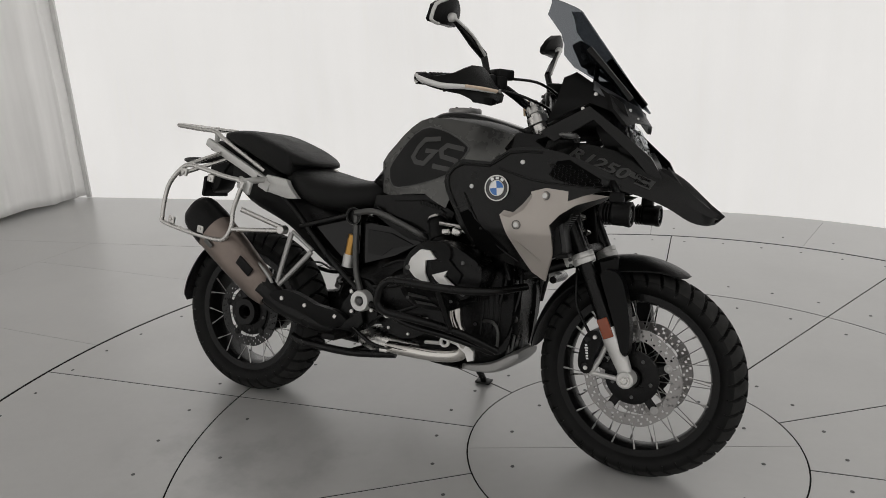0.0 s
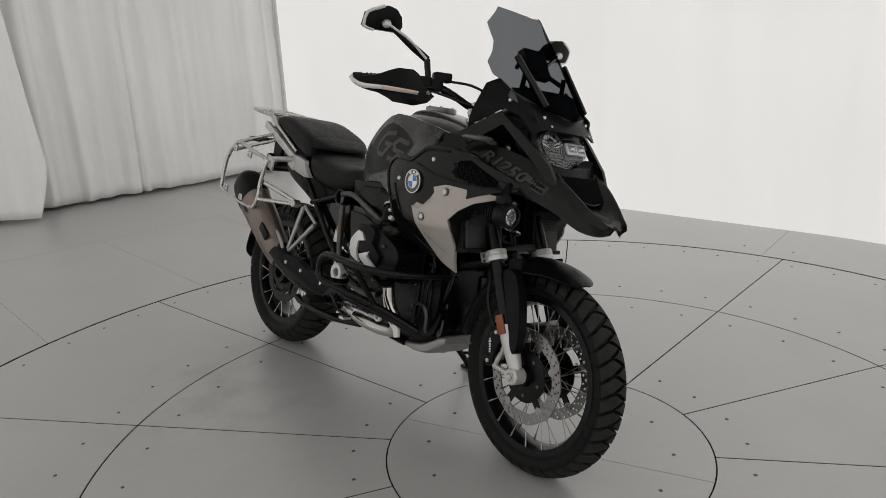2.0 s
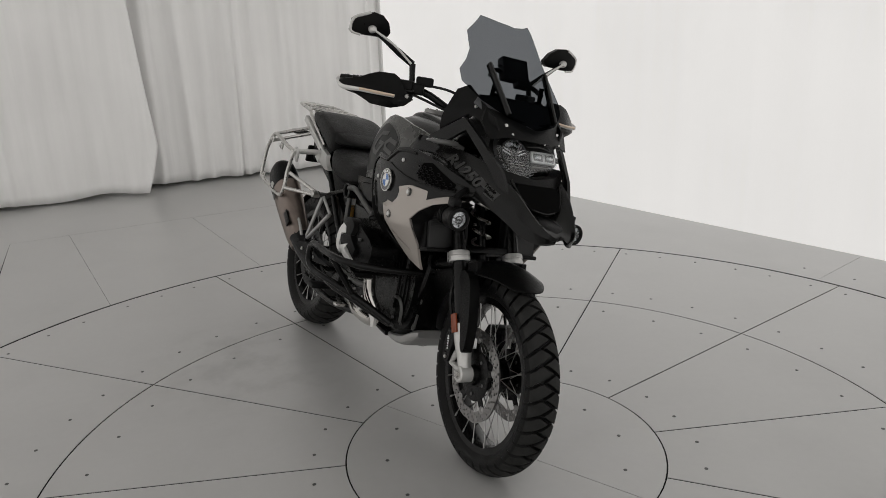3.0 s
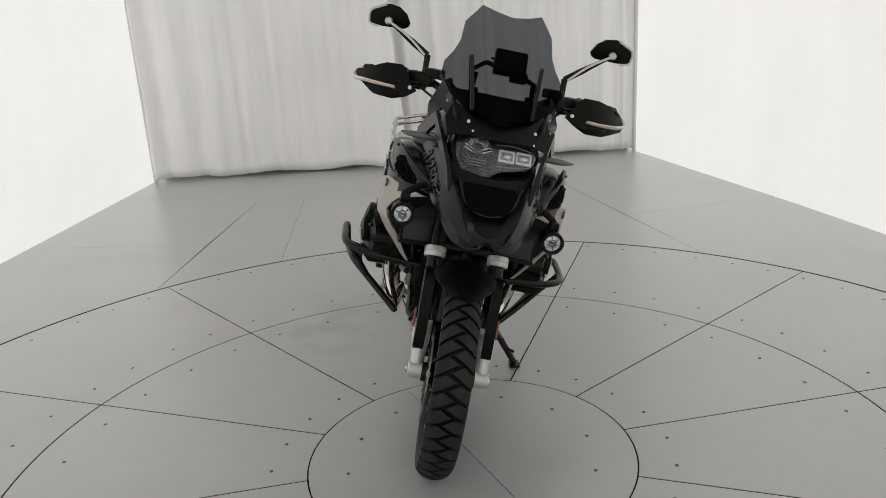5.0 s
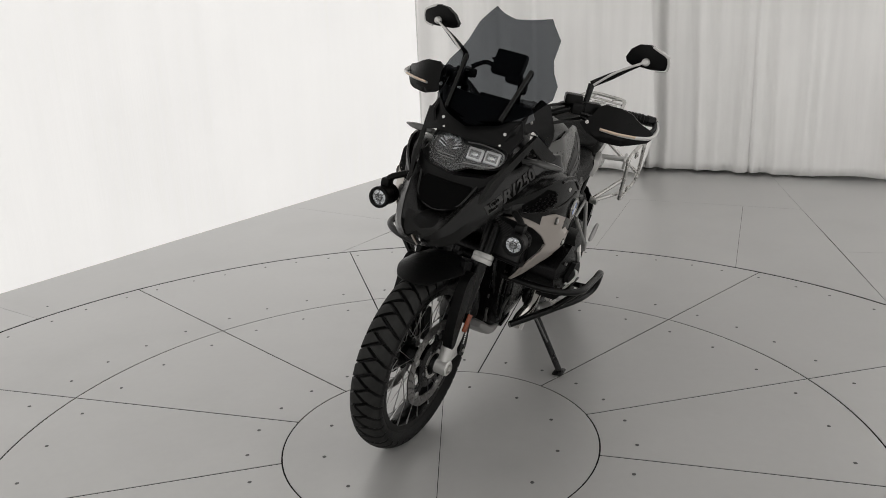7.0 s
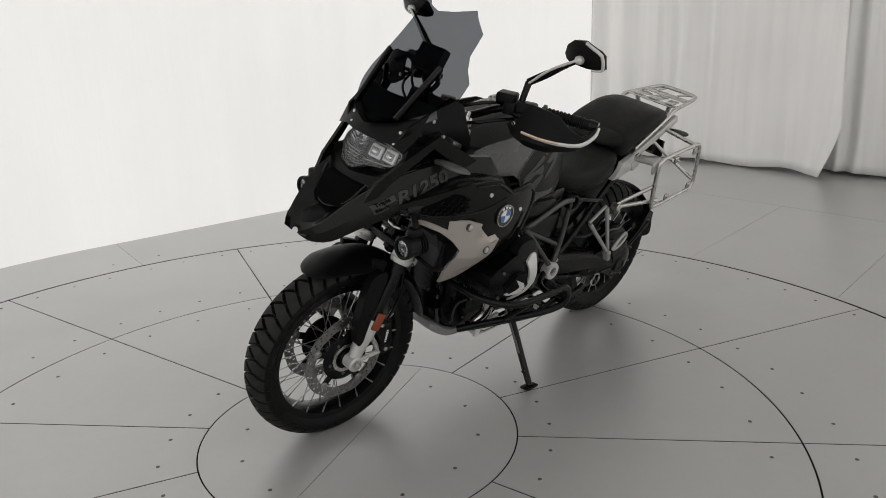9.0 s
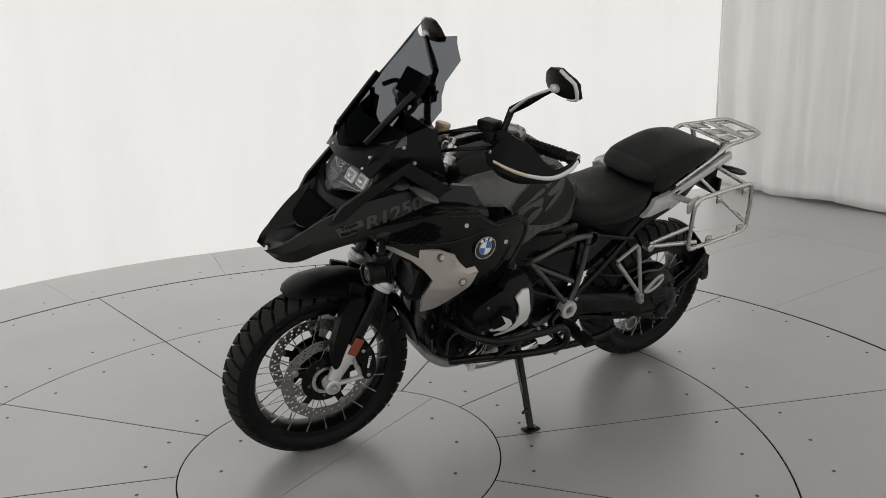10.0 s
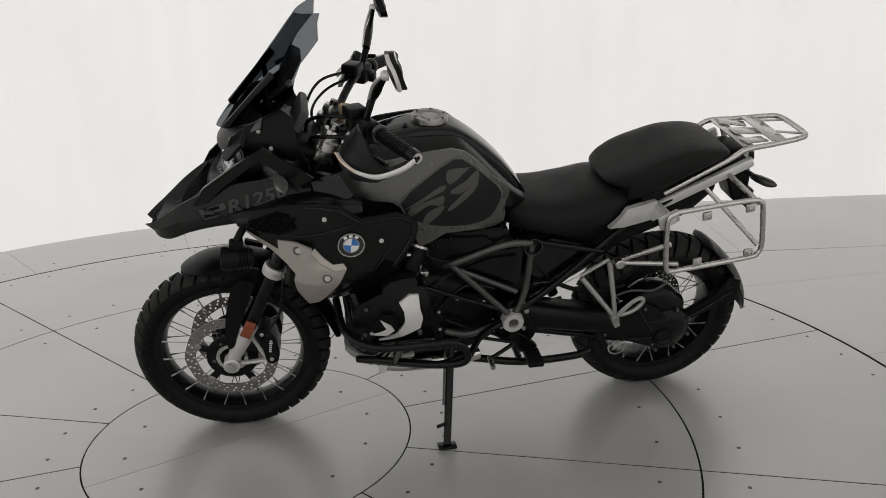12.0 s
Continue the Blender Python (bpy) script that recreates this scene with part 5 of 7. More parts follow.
# ---- tank, seats and tail ----
TANK = [(0.385, 0.09, 0.88, 1.00), (0.33, 0.150, 0.86, 1.045), (0.22, 0.180, 0.82, 1.086), (0.10, 0.190, 0.80, 1.104), (0.0, 0.188, 0.80, 1.098), (-0.06, 0.172, 0.80, 1.060), (-0.13, 0.150, 0.80, 0.990), (-0.19, 0.125, 0.81, 0.925), (-0.24, 0.09, 0.82, 0.875)]
tank = part("fuel_tank", loft([(x, w, lo, hi - 0.008) for x, w, lo, hi in TANK], 32, 4), M_SATIN, bike, "graphite and black fuel tank")
STRIP = [(0.30, 0.055, 1.00, 1.066), (0.20, 0.075, 1.03, 1.095), (0.10, 0.082, 1.05, 1.115), (0.02, 0.080, 1.05, 1.113), (-0.03, 0.075, 1.0, 1.096), (-0.10, 0.068, 0.94, 1.046), (-0.17, 0.062, 0.88, 0.980), (-0.225, 0.055, 0.84, 0.912), (-0.25, 0.04, 0.84, 0.875)]
part("centre_strip", loft([(x, w, lo, hi - 0.006, 4) for x, w, lo, hi in STRIP], 28, 4), M_GLOSS, tank, "gloss black centre strip")
capm = Matrix.Translation((0.058, 0, 1.114)) @ pose(0, 0, 0, 0, -2, 0)
cap_ = part("filler_cap", moved(lathe([(1e-6, 0.006), (0.026, 0.006), (0.028, 0.003), (0.034, 0.003), (0.040, 0.008), (0.054, 0.008), (0.057, 0.004), (0.057, -0.01), (1e-6, -0.01)], (0, 0, 0), 36, "z", closed=False), capm), M_DISC, tank, "round steel filler cap")
for k in range(6):
    a = k * math.pi / 3 + 0.3
    part("bolt", moved(disc(0.004, 0.008, 0.011, (0.047 * math.cos(a), 0.047 * math.sin(a), 0), 8, "z", 0.001), capm), M_SCREW, cap_)


def tank_side(x, z):
    return 0.222 - 1.5 * max(0.0, z - 0.89) ** 2 - 1.15 * min(0.0, x - 0.09) ** 2 - 0.35 * max(0.0, x - 0.2)


COVER = [(0.42, 0.965), (0.36, 1.005), (0.30, 1.035), (0.17, 1.063), (0.02, 1.078), (-0.05, 1.045), (-0.11, 0.985), (-0.168, 0.925), (-0.155, 0.875), (-0.155, 0.822), (-0.08, 0.818), (0.04, 0.830), (0.12, 0.79), (0.150, 0.885), (0.20, 0.943), (0.29, 0.940), (0.36, 0.975)]
INLAY = [(0.183, 0.938), (0.11, 1.003), (0.015, 1.056), (-0.035, 1.036), (-0.10, 0.978), (-0.145, 0.925), (-0.125, 0.870), (-0.08, 0.842), (0.045, 0.851), (0.132, 0.877)]
STROKES = [[(0.165, 0.920), (0.11, 0.953), (0.055, 0.985), (0.050, 0.970)], [(0.150, 0.895), (0.148, 0.925), (0.09, 0.945), (0.050, 0.955), (0.055, 0.925), (0.095, 0.93)], [(0.11, 0.862), (0.06, 0.90), (0.05, 0.925), (0.10, 0.905)],
           [(0.035, 1.025), (0.03, 0.985), (-0.03, 1.022), (-0.05, 1.022)], [(0.03, 0.965), (-0.02, 0.99), (-0.055, 1.012), (-0.058, 0.985), (0.0, 0.955)], [(0.03, 0.905), (0.025, 0.925), (-0.055, 0.985), (-0.045, 0.955)]]
INLAY_RIGHT = [(0.184, 0.975), (0.172, 0.996), (0.107, 1.030), (0.025, 1.048), (-0.03, 1.022), (-0.085, 0.958), (-0.128, 0.900), (-0.115, 0.855), (-0.075, 0.840), (0.035, 0.862), (0.117, 0.893), (0.150, 0.925)]
STROKES_RIGHT = [ribbon([(0.168, 0.978), (0.107, 0.988), (0.088, 0.972), (0.094, 0.952), (0.146, 0.940), (0.150, 0.926), (0.136, 0.910), (0.064, 0.920)], 0.015),
                 ribbon([(0.078, 1.008), (0.022, 1.004), (0.0, 0.979), (-0.017, 0.946), (-0.004, 0.930), (0.030, 0.926), (0.052, 0.950), (0.068, 0.966), (0.030, 0.968)], 0.015)]
for s in (1, -1):
    cv = part("tank_cover", panel(COVER, tank_side, 0.008, 3, s, 2, 0.005), M_GRAPHITE, tank, "graphite side cover with a dark inlay")
    part("inlay_edge", panel(INLAY if s > 0 else INLAY_RIGHT, lambda x, z: tank_side(x, z) + 0.0016, 0.004, 3, s, 2, 0.001), M_DECAL, cv)
    c0 = (0.01, 0.945)
    part("inlay", panel([(c0[0] + (x - c0[0]) * 0.965, c0[1] + (z - c0[1]) * 0.955) for x, z in (INLAY if s > 0 else INLAY_RIGHT)], lambda x, z: tank_side(x, z) + 0.0030, 0.004, 3, s, 2, 0.001), M_GRAPHITE2, cv)
    for st in STROKES if s > 0 else STROKES_RIGHT:
        part("stripe", panel(st, lambda x, z: tank_side(x, z) + 0.0046, 0.003, 2, s, 3 if s > 0 else 1, 0.0008), M_STRIPE, cv, "grey emblem stripe")
    part("side_cover", panel([(0.130, 0.775), (0.05, 0.826), (-0.16, 0.812), (-0.188, 0.752), (-0.10, 0.705), (-0.032, 0.672), (0.08, 0.672)], lambda x, z: 0.188 - 0.9 * (x + 0.02) ** 2 + 0.25 * (z - 0.75), 0.012, 2, s, 1, 0.005), M_SATIN, bike, "black side cover under the tank")
    cover_y = lambda x, z: 0.188 - 0.9 * (x + 0.02) ** 2 + 0.25 * (z - 0.75)
    part("cover_relief", panel([(0.105, 0.772), (0.045, 0.806), (-0.085, 0.796), (-0.125, 0.760), (-0.02, 0.735), (0.062, 0.752)], lambda x, z: cover_y(x, z) + 0.007, 0.012, 2, s, 1, 0.006), M_SATIN, bike, "raised field of the side cover")
    for k in range(7):
        part("lettering_bar", panel([(0.022 + 0.0105 * k, 0.806 - 0.0022 * k), (0.029 + 0.0105 * k, 0.8045 - 0.0022 * k), (0.026 + 0.0105 * k, 0.793 - 0.0022 * k), (0.019 + 0.0105 * k, 0.7945 - 0.0022 * k)], lambda x, z: cover_y(x, z) + 0.0086, 0.004, 0, s, 1, 0.001), M_GRAPHITE2, bike)
    part("cover_crease", strip_bar([(-0.16, 0.770), (-0.05, 0.722), (0.035, 0.700), (0.10, 0.735)], cover_y, 0.004, s), M_SATIN, bike)
    part("seat_rail_cover", panel([(-0.255, 0.70), (-0.34, 0.73), (-0.50, 0.668), (-0.43, 0.60), (-0.33, 0.56), (-0.255, 0.60)], lambda x, z: 0.125, 0.02, 1, s, 1, 0.004), M_GLOSS, bike)
    part("air_box_cover", panel([(0.0, 0.665), (-0.12, 0.705), (-0.23, 0.715), (-0.225, 0.57), (-0.10, 0.61)], lambda x, z: 0.145, 0.02, 1, s, 1, 0.004), M_GLOSS, bike)
    part("air_box_relief", panel([(-0.03, 0.655), (-0.115, 0.685), (-0.205, 0.690), (-0.205, 0.61), (-0.15, 0.605), (-0.11, 0.635)], lambda x, z: 0.151 + 0.10 * (z - 0.65), 0.012, 2, s, 1, 0.008), M_SATIN, bike)

RSEAT = [(-0.160, 0.07, 0.79, 0.84, 3), (-0.185, 0.115, 0.768, 0.862, 3), (-0.25, 0.150, 0.745, 0.858, 3), (-0.33, 0.165, 0.735, 0.854, 3), (-0.42, 0.170, 0.736, 0.865, 3), (-0.50, 0.162, 0.758, 0.882, 3), (-0.55, 0.142, 0.79, 0.884, 3), (-0.60, 0.11, 0.82, 0.88, 3)]
seat = part("rider_seat", loft(RSEAT, 28, 4), M_SEAT, bike, "black vinyl rider seat")
PSEAT = [(-0.560, 0.122, 0.866, 0.922, 4), (-0.568, 0.142, 0.850, 0.940, 6), (-0.60, 0.150, 0.853, 0.957, 6), (-0.66, 0.151, 0.876, 0.981, 5.5), (-0.75, 0.148, 0.914, 1.009, 4.6), (-0.83, 0.140, 0.946, 1.014, 4), (-0.885, 0.126, 0.966, 1.006, 4), (-0.905, 0.108, 0.974, 0.995, 4)]
NOSE = [(-0.500, 0.058, 0.896, 0.906, 3), (-0.508, 0.092, 0.890, 0.914, 3), (-0.53, 0.118, 0.887, 0.926, 3.6), (-0.555, 0.134, 0.886, 0.938, 4.2), (-0.60, 0.142, 0.89, 0.954, 5), (-0.64, 0.13, 0.90, 0.968, 5)]
ps = part("passenger_seat", joined(loft(PSEAT, 32, 4), loft(NOSE, 28, 4)), M_SEAT, bike, "black vinyl passenger seat with an overhanging front")
for s in (1, -1):
    part("tail_cover", panel([(-0.500, 0.775), (-0.555, 0.838), (-0.60, 0.845), (-0.66, 0.852), (-0.68, 0.80), (-0.62, 0.785), (-0.55, 0.772)], lambda x, z: 0.172 + 0.12 * (x + 0.6) - 0.3 * abs(z - 0.81), 0.02, 2, s, 1, 0.004), M_ALU, bike, "silver tail side cover")
    part("tail_beam", joined(moved(box(0.33, 0.022, 0.032, Matrix(), 0.006), Matrix.Translation((-0.83, s * 0.125, 0.893)) @ pose(0, 0, 0, 0, 25, 0)), moved(box(0.05, 0.05, 0.04, Matrix(), 0.006), Matrix.Translation((-0.66, s * 0.145, 0.815)) @ pose(0, 0, 0, 0, 25, 0))), M_ALU, bike, "silver tail beam")
part("tail_fairing", loft([(-0.62, 0.13, 0.76, 0.87, 3), (-0.75, 0.12, 0.82, 0.93, 3), (-0.88, 0.10, 0.88, 0.965, 3), (-0.97, 0.085, 0.91, 0.975, 3), (-1.02, 0.07, 0.925, 0.965, 3)], 20, 3), M_PLASTIC, bike)
part("inner_mudguard", joined(loft([(-0.30, 0.085, 0.50, 0.72, 4), (-0.40, 0.095, 0.52, 0.76, 4), (-0.49, 0.10, 0.575, 0.79, 4), (-0.58, 0.10, 0.645, 0.81, 4), (-0.66, 0.10, 0.685, 0.83, 4), (-0.80, 0.09, 0.74, 0.87, 4), (-0.90, 0.07, 0.82, 0.90, 4)], 20, 3)), M_PLASTIC, bike, "black inner mudguard under the seat")
tl = part("tail_light", loft([(-1.005, 0.055, 0.925, 0.965, 4), (-1.03, 0.05, 0.93, 0.962, 4)], 16, 2), M_SMOKE, bike, "smoked tail light")
pl = part("plate_carrier", joined(slab([(-0.92, 0.90), (-1.01, 0.92), (-1.04, 0.88), (-1.045, 0.80), (-1.02, 0.76), (-0.99, 0.78), (-0.96, 0.85)], -0.045, 0.045, 0.006), slab([(-1.03, 0.83), (-1.05, 0.825), (-1.06, 0.75), (-1.045, 0.745)], -0.07, 0.07, 0.004)), M_PLASTIC, bike, "black number plate carrier")
for s in (1, -1):
    ind = part("rear_indicator", joined(moved(loft([(-0.03, 0.008, -0.009, 0.009), (0.0, 0.015, -0.014, 0.012), (0.04, 0.016, -0.014, 0.010), (0.06, 0.006, -0.006, 0.004)], 14, 2), Matrix.Translation((-1.03, s * 0.112, 0.888)) @ pose(0, 0, 0, 0, 0, s * 118)), rod((-1.0, s * 0.04, 0.895), (-1.03, s * 0.10, 0.885), 0.009, 8)), M_SMOKE, bike, "smoked rear indicator on a black stalk")

# ---- luggage carrier and pannier rails ----
rack = part("luggage_rack", tube([(-0.69, 0.128, 0.865), (-0.80, 0.130, 0.925), (-0.90, 0.130, 0.978), (-0.945, 0.126, 1.003), (-1.03, 0.115, 1.010), (-1.14, 0.100, 1.020), (-1.178, 0.078, 1.024), (-1.184, 0.0, 1.025), (-1.178, -0.078, 1.024), (-1.14, -0.100, 1.020), (-1.03, -0.115, 1.010), (-0.945, -0.126, 1.003), (-0.90, -0.130, 0.978), (-0.80, -0.130, 0.925), (-0.69, -0.128, 0.865)], 0.009, 10, 5), M_STEEL, bike, "steel tube luggage rack")
part("rack_plate", joined(box(0.045, 0.225, 0.006, pose(-0.962, 0, 1.008, 0, -4, 0), 0.002), box(0.06, 0.205, 0.006, pose(-1.075, 0, 1.018, 0, -4, 0), 0.002), box(0.09, 0.040, 0.006, pose(-1.0, 0.075, 1.013, 0, -4, 14), 0.002), box(0.09, 0.040, 0.006, pose(-1.0, -0.075, 1.013, 0, -4, -14), 0.002),
                          box(0.10, 0.05, 0.006, pose(-1.01, 0.0, 1.013, 0, -4, 0), 0.002), box(0.10, 0.012, 0.006, pose(-1.14, 0.055, 1.023, 0, -4, -8), 0.002), box(0.10, 0.012, 0.006, pose(-1.14, -0.055, 1.023, 0, -4, 8), 0.002)), M_STEEL, rack)
for s in (1, -1):
    part("rack_post", rod((-0.985, s * 0.07, 0.955), (-0.97, s * 0.085, 1.006), 0.010, 8), M_ALU, rack)
LOOPS = {1: [(-0.637, 0.845), (-0.655, 0.876), (-0.70, 0.886), (-0.89, 0.906), (-0.935, 0.900), (-0.950, 0.865), (-0.975, 0.745), (-0.968, 0.712), (-0.935, 0.698), (-0.70, 0.670), (-0.665, 0.675), (-0.655, 0.71)],
         -1: [(-0.662, 0.822), (-0.75, 0.838), (-0.86, 0.862), (-0.915, 0.868), (-0.955, 0.850), (-1.005, 0.80), (-1.028, 0.745), (-1.040, 0.670), (-1.030, 0.648), (-0.90, 0.622), (-0.765, 0.606), (-0.722, 0.622), (-0.700, 0.665), (-0.695, 0.72), (-0.672, 0.78)]}
for s in (1, -1):
    y = s * 0.285
    pr = part("pannier_rail", tube([(x, y, z) for x, z in LOOPS[s]], 0.0085, 10, 4, True), M_STEEL, bike, "steel tube pannier rail")
    fx, fz = (-0.65, 0.86) if s > 0 else (-0.665, 0.822)
    part("rail_arm", joined(rod((fx, y, fz), (-0.665, s * 0.145, 0.835), 0.012, 10), moved(box(0.07, 0.012, 0.045, Matrix(), 0.004), Matrix.Translation((fx, y - s * 0.02, fz - 0.012)) @ pose(0, 0, 0, 0, 20, s * 10))), M_ALU, pr)
    lz = 0.70 if s > 0 else 0.655
    part("rail_arm", joined(rod((-0.66, y, lz + 0.07), (-0.545, s * 0.19, 0.665), 0.0085, 10), rod((-0.70, y, lz - 0.005), (-0.54, s * 0.19, 0.655), 0.0085, 10), disc(0.016, s * 0.18, s * 0.215, (-0.540, 0, 0.660), 16, "y", 0.003)), M_STEEL, pr)
    part("rail_arm", rod((-0.93, y, 0.895 if s > 0 else 0.866), (-0.90, s * 0.12, 0.925), 0.0085, 10), M_STEEL, pr)
    for (x, z) in ([(-0.76, 0.882), (-0.90, 0.90), (-0.93, 0.705), (-0.76, 0.684)] if s > 0 else [(-0.93, 0.858), (-0.80, 0.842), (-0.985, 0.645), (-0.84, 0.622)]):
        part("lug", joined(box(0.03, 0.010, 0.028, pose(x, y + s * 0.006, z + (0.016 if z < 0.75 else -0.016), 0, 10, 0), 0.004), disc(0.006, y, y + s * 0.016, (x, 0, z + (0.018 if z < 0.75 else -0.018)), 10, "y", 0.001)), M_STEEL, pr)
part("pannier_stay", rod((-0.83, 0.12, 0.88), (-0.965, 0.28, 0.74), 0.008, 8), M_STEEL, bike)
part("pannier_stay", rod((-0.88, -0.12, 0.90), (-0.97, -0.28, 0.83), 0.008, 8), M_STEEL, bike)


# ---- side fairings ----
def shroud(x, z):
    return 0.306 - 1.05 * (x - 0.33) ** 2 - 0.55 * (z - 0.86) ** 2 - (0.9 * (x - 0.5) ** 2 if x > 0.5 else 0) - 0.5 * max(0.0, 0.74 - z)


def bulge(x, z):
    return shroud(x, z) + 0.012 + 0.012 * math.exp(-((x - 0.43) / 0.06) ** 2) - 0.20 * max(0, x - 0.47) - 0.06 * max(0, 0.76 - z) - 0.014 * math.exp(-((x - 0.405) / 0.035) ** 2 - ((z - 0.822) / 0.022) ** 2)


SHROUD = [(0.675, 0.902), (0.56, 0.962), (0.465, 0.988), (0.36, 0.985), (0.30, 0.942), (0.20, 0.946), (0.135, 0.90), (0.142, 0.845), (0.195, 0.768), (0.237, 0.692), (0.315, 0.652), (0.375, 0.632), (0.415, 0.622), (0.445, 0.635), (0.470, 0.70), (0.475, 0.78), (0.53, 0.84), (0.61, 0.875)]
FACE = [(0.440, 0.863), (0.478, 0.876), (0.551, 0.869), (0.630, 0.864), (0.552, 0.831), (0.515, 0.801), (0.490, 0.768), (0.496, 0.742), (0.494, 0.709), (0.490, 0.676), (0.458, 0.594), (0.425, 0.622), (0.374, 0.724), (0.346, 0.790), (0.380, 0.783), (0.419, 0.809), (0.444, 0.847)]
CREASE = FACE[3:10]
SCOOP = [(0.612, 0.853), (0.566, 0.822), (0.521, 0.787), (0.492, 0.755), (0.489, 0.735), (0.484, 0.701), (0.476, 0.670)]
NOTCH = [(0.355, 0.803), (0.384, 0.799), (0.410, 0.824), (0.432, 0.854)]


def strip(a, b, ya, yb, side, thick=0.005):
    """A bent strip of panel between two lines in (x, z), with its own depth along each."""
    rings = []
    for i, ((x0, z0), (x1, z1)) in enumerate(zip(a, b)):
        p0, p1 = Vector((x0, side * ya(x0, z0), z0)), Vector((x1, side * yb(x1, z1), z1))
        q = Vector((0, -side * thick, 0))
        rings.append([p0, p0.lerp(p1, 0.5) + q * 0.4, p1, p1 + q, p0 + q])
    return skin(rings)


for s in (1, -1):
    sh = part("side_fairing", panel(SHROUD, shroud, 0.008, 3, s, 2, 0.006), M_SATIN, bike, "black side fairing")
    bg = part("silver_panel", panel(FACE, bulge, 0.010, 4, s, 1, 0.005), M_CHAMP, bike, "warm silver radiator panel")
    part("scoop", strip(CREASE, SCOOP, lambda x, z: bulge(x, z) - 0.004, lambda x, z: bulge(x, z) - 0.062, s), M_PLASTIC, bg, sharp=50)
    part("lip", strip(FACE[13:17], NOTCH, lambda x, z: bulge(x, z) - 0.004, lambda x, z: shroud(x, z) + 0.001, s), M_CHAMP, bg, sharp=50)
    part("panel_fold", strip([(0.404, 0.712), (0.43, 0.690), (0.458, 0.662)], [(0.398, 0.698), (0.422, 0.664), (0.454, 0.650)], lambda x, z: bulge(x, z) + 0.0035, lambda x, z: bulge(x, z) + 0.0005, s), M_CHAMP, bg, sharp=60)
    bolts(bg, [(0.478, 0.854), (0.402, 0.764)], lambda x, z: bulge(x, z) + 0.001, s, 0.0085, M_ALU)
    for x, z in ((0.478, 0.854), (0.402, 0.764)):
        part("bolt_ring", lathe([(0.0115, s * (bulge(x, z) - 0.004)), (0.0135, s * (bulge(x, z) - 0.004)), (0.0135, s * (bulge(x, z) + 0.002)), (0.0115, s * (bulge(x, z) + 0.002))], (x, 0, z), 18), M_GUNMETAL, bg)
    bolts(sh, [(0.243, 0.866), (0.400, 0.946)], shroud, s, 0.007, M_ALU)
    part("fairing_crease", strip_bar([(0.455, 0.978), (0.36, 0.972), (0.298, 0.930), (0.205, 0.932), (0.150, 0.897), (0.156, 0.850), (0.205, 0.776), (0.245, 0.702)], shroud, 0.0045, s), M_SATIN, sh)
    part("fairing_crease", strip_bar([(0.66, 0.898), (0.58, 0.886), (0.47, 0.892), (0.40, 0.905), (0.33, 0.925)], shroud, 0.0035, s), M_SATIN, sh)
    part("fairing_crease", strip_bar([(0.215, 0.846), (0.262, 0.770), (0.330, 0.690), (0.385, 0.650)], shroud, 0.0035, s), M_SATIN, sh)
    # Round badge, drawn as plain quarters.
    rx, rz = 0.330, 0.866
    ry = shroud(rx, rz)
    bd = part("round_badge", disc(0.0375, s * (ry - 0.004), s * (ry + 0.006), (rx, 0, rz), 40, "y", 0.002), M_GLASS_DARK, bike, "round badge with blue and white quarters")
    part("badge_ring", lathe([(0.0350, s * (ry + 0.004)), (0.0385, s * (ry + 0.004)), (0.0385, s * (ry + 0.0072)), (0.0350, s * (ry + 0.0072))], (rx, 0, rz), 40), M_STEEL, bd)
    part("badge_ring", lathe([(0.0215, s * (ry + 0.004)), (0.0235, s * (ry + 0.004)), (0.0235, s * (ry + 0.0074)), (0.0215, s * (ry + 0.0074))], (rx, 0, rz), 36), M_STEEL, bd)
    for k in range(4):
        pts = [(rx, rz)] + [(rx + 0.0212 * math.cos(a), rz + 0.0212 * math.sin(a)) for a in np.linspace(k * math.pi / 2, (k + 1) * math.pi / 2, 8) + 0.12]
        part("badge_quarter", slab(pts, s * (ry + 0.003), s * (ry + 0.0070), 0), M_WHITE if (k + (s > 0)) % 2 else M_BLUE, bd)
    for a in (-32, 0, 32):
        part("lettering_bar", moved(box(0.010, 0.0016, 0.008, Matrix(), 0.0005), Matrix.Translation((rx, s * (ry + 0.0068), rz)) @ pose(0, 0, 0, 0, a, 0) @ pose(0, 0, 0.0295, 0, 0, 0)), M_WHITE, bd)
    # Honeycomb air intake.
    vt = part("air_intake", panel([(0.478, 0.914), (0.497, 0.955), (0.529, 0.961), (0.632, 0.900), (0.602, 0.884), (0.512, 0.899)], lambda x, z: shroud(x, z) + 0.003, 0.01, 2, s, 1, 0.003), M_VOID, bike, "black honeycomb air intake")
    for i in range(8):
        for j in range(5):
            x = 0.488 + 0.0205 * i + (0.0102 if j % 2 else 0)
            z = 0.894 + 0.0118 * j
            lo = 0.896 + max(0, (0.512 - x) * 0.45) - max(0, (x - 0.512) * 0.14)
            hi = 0.953 - max(0, (x - 0.529) * 0.60)
            if lo < z < hi:
                y = s * shroud(x, z)
                cell = lathe([(0.0046, s * 0.003), (0.0066, s * 0.003), (0.0066, s * 0.0065), (0.0046, s * 0.0065)], (0, 0, 0), 6)
                part("cell", moved(cell, Matrix.Translation((x, y, z)) @ Matrix.Diagonal((1.6, 1, 0.95, 1))), M_PLASTIC, vt)
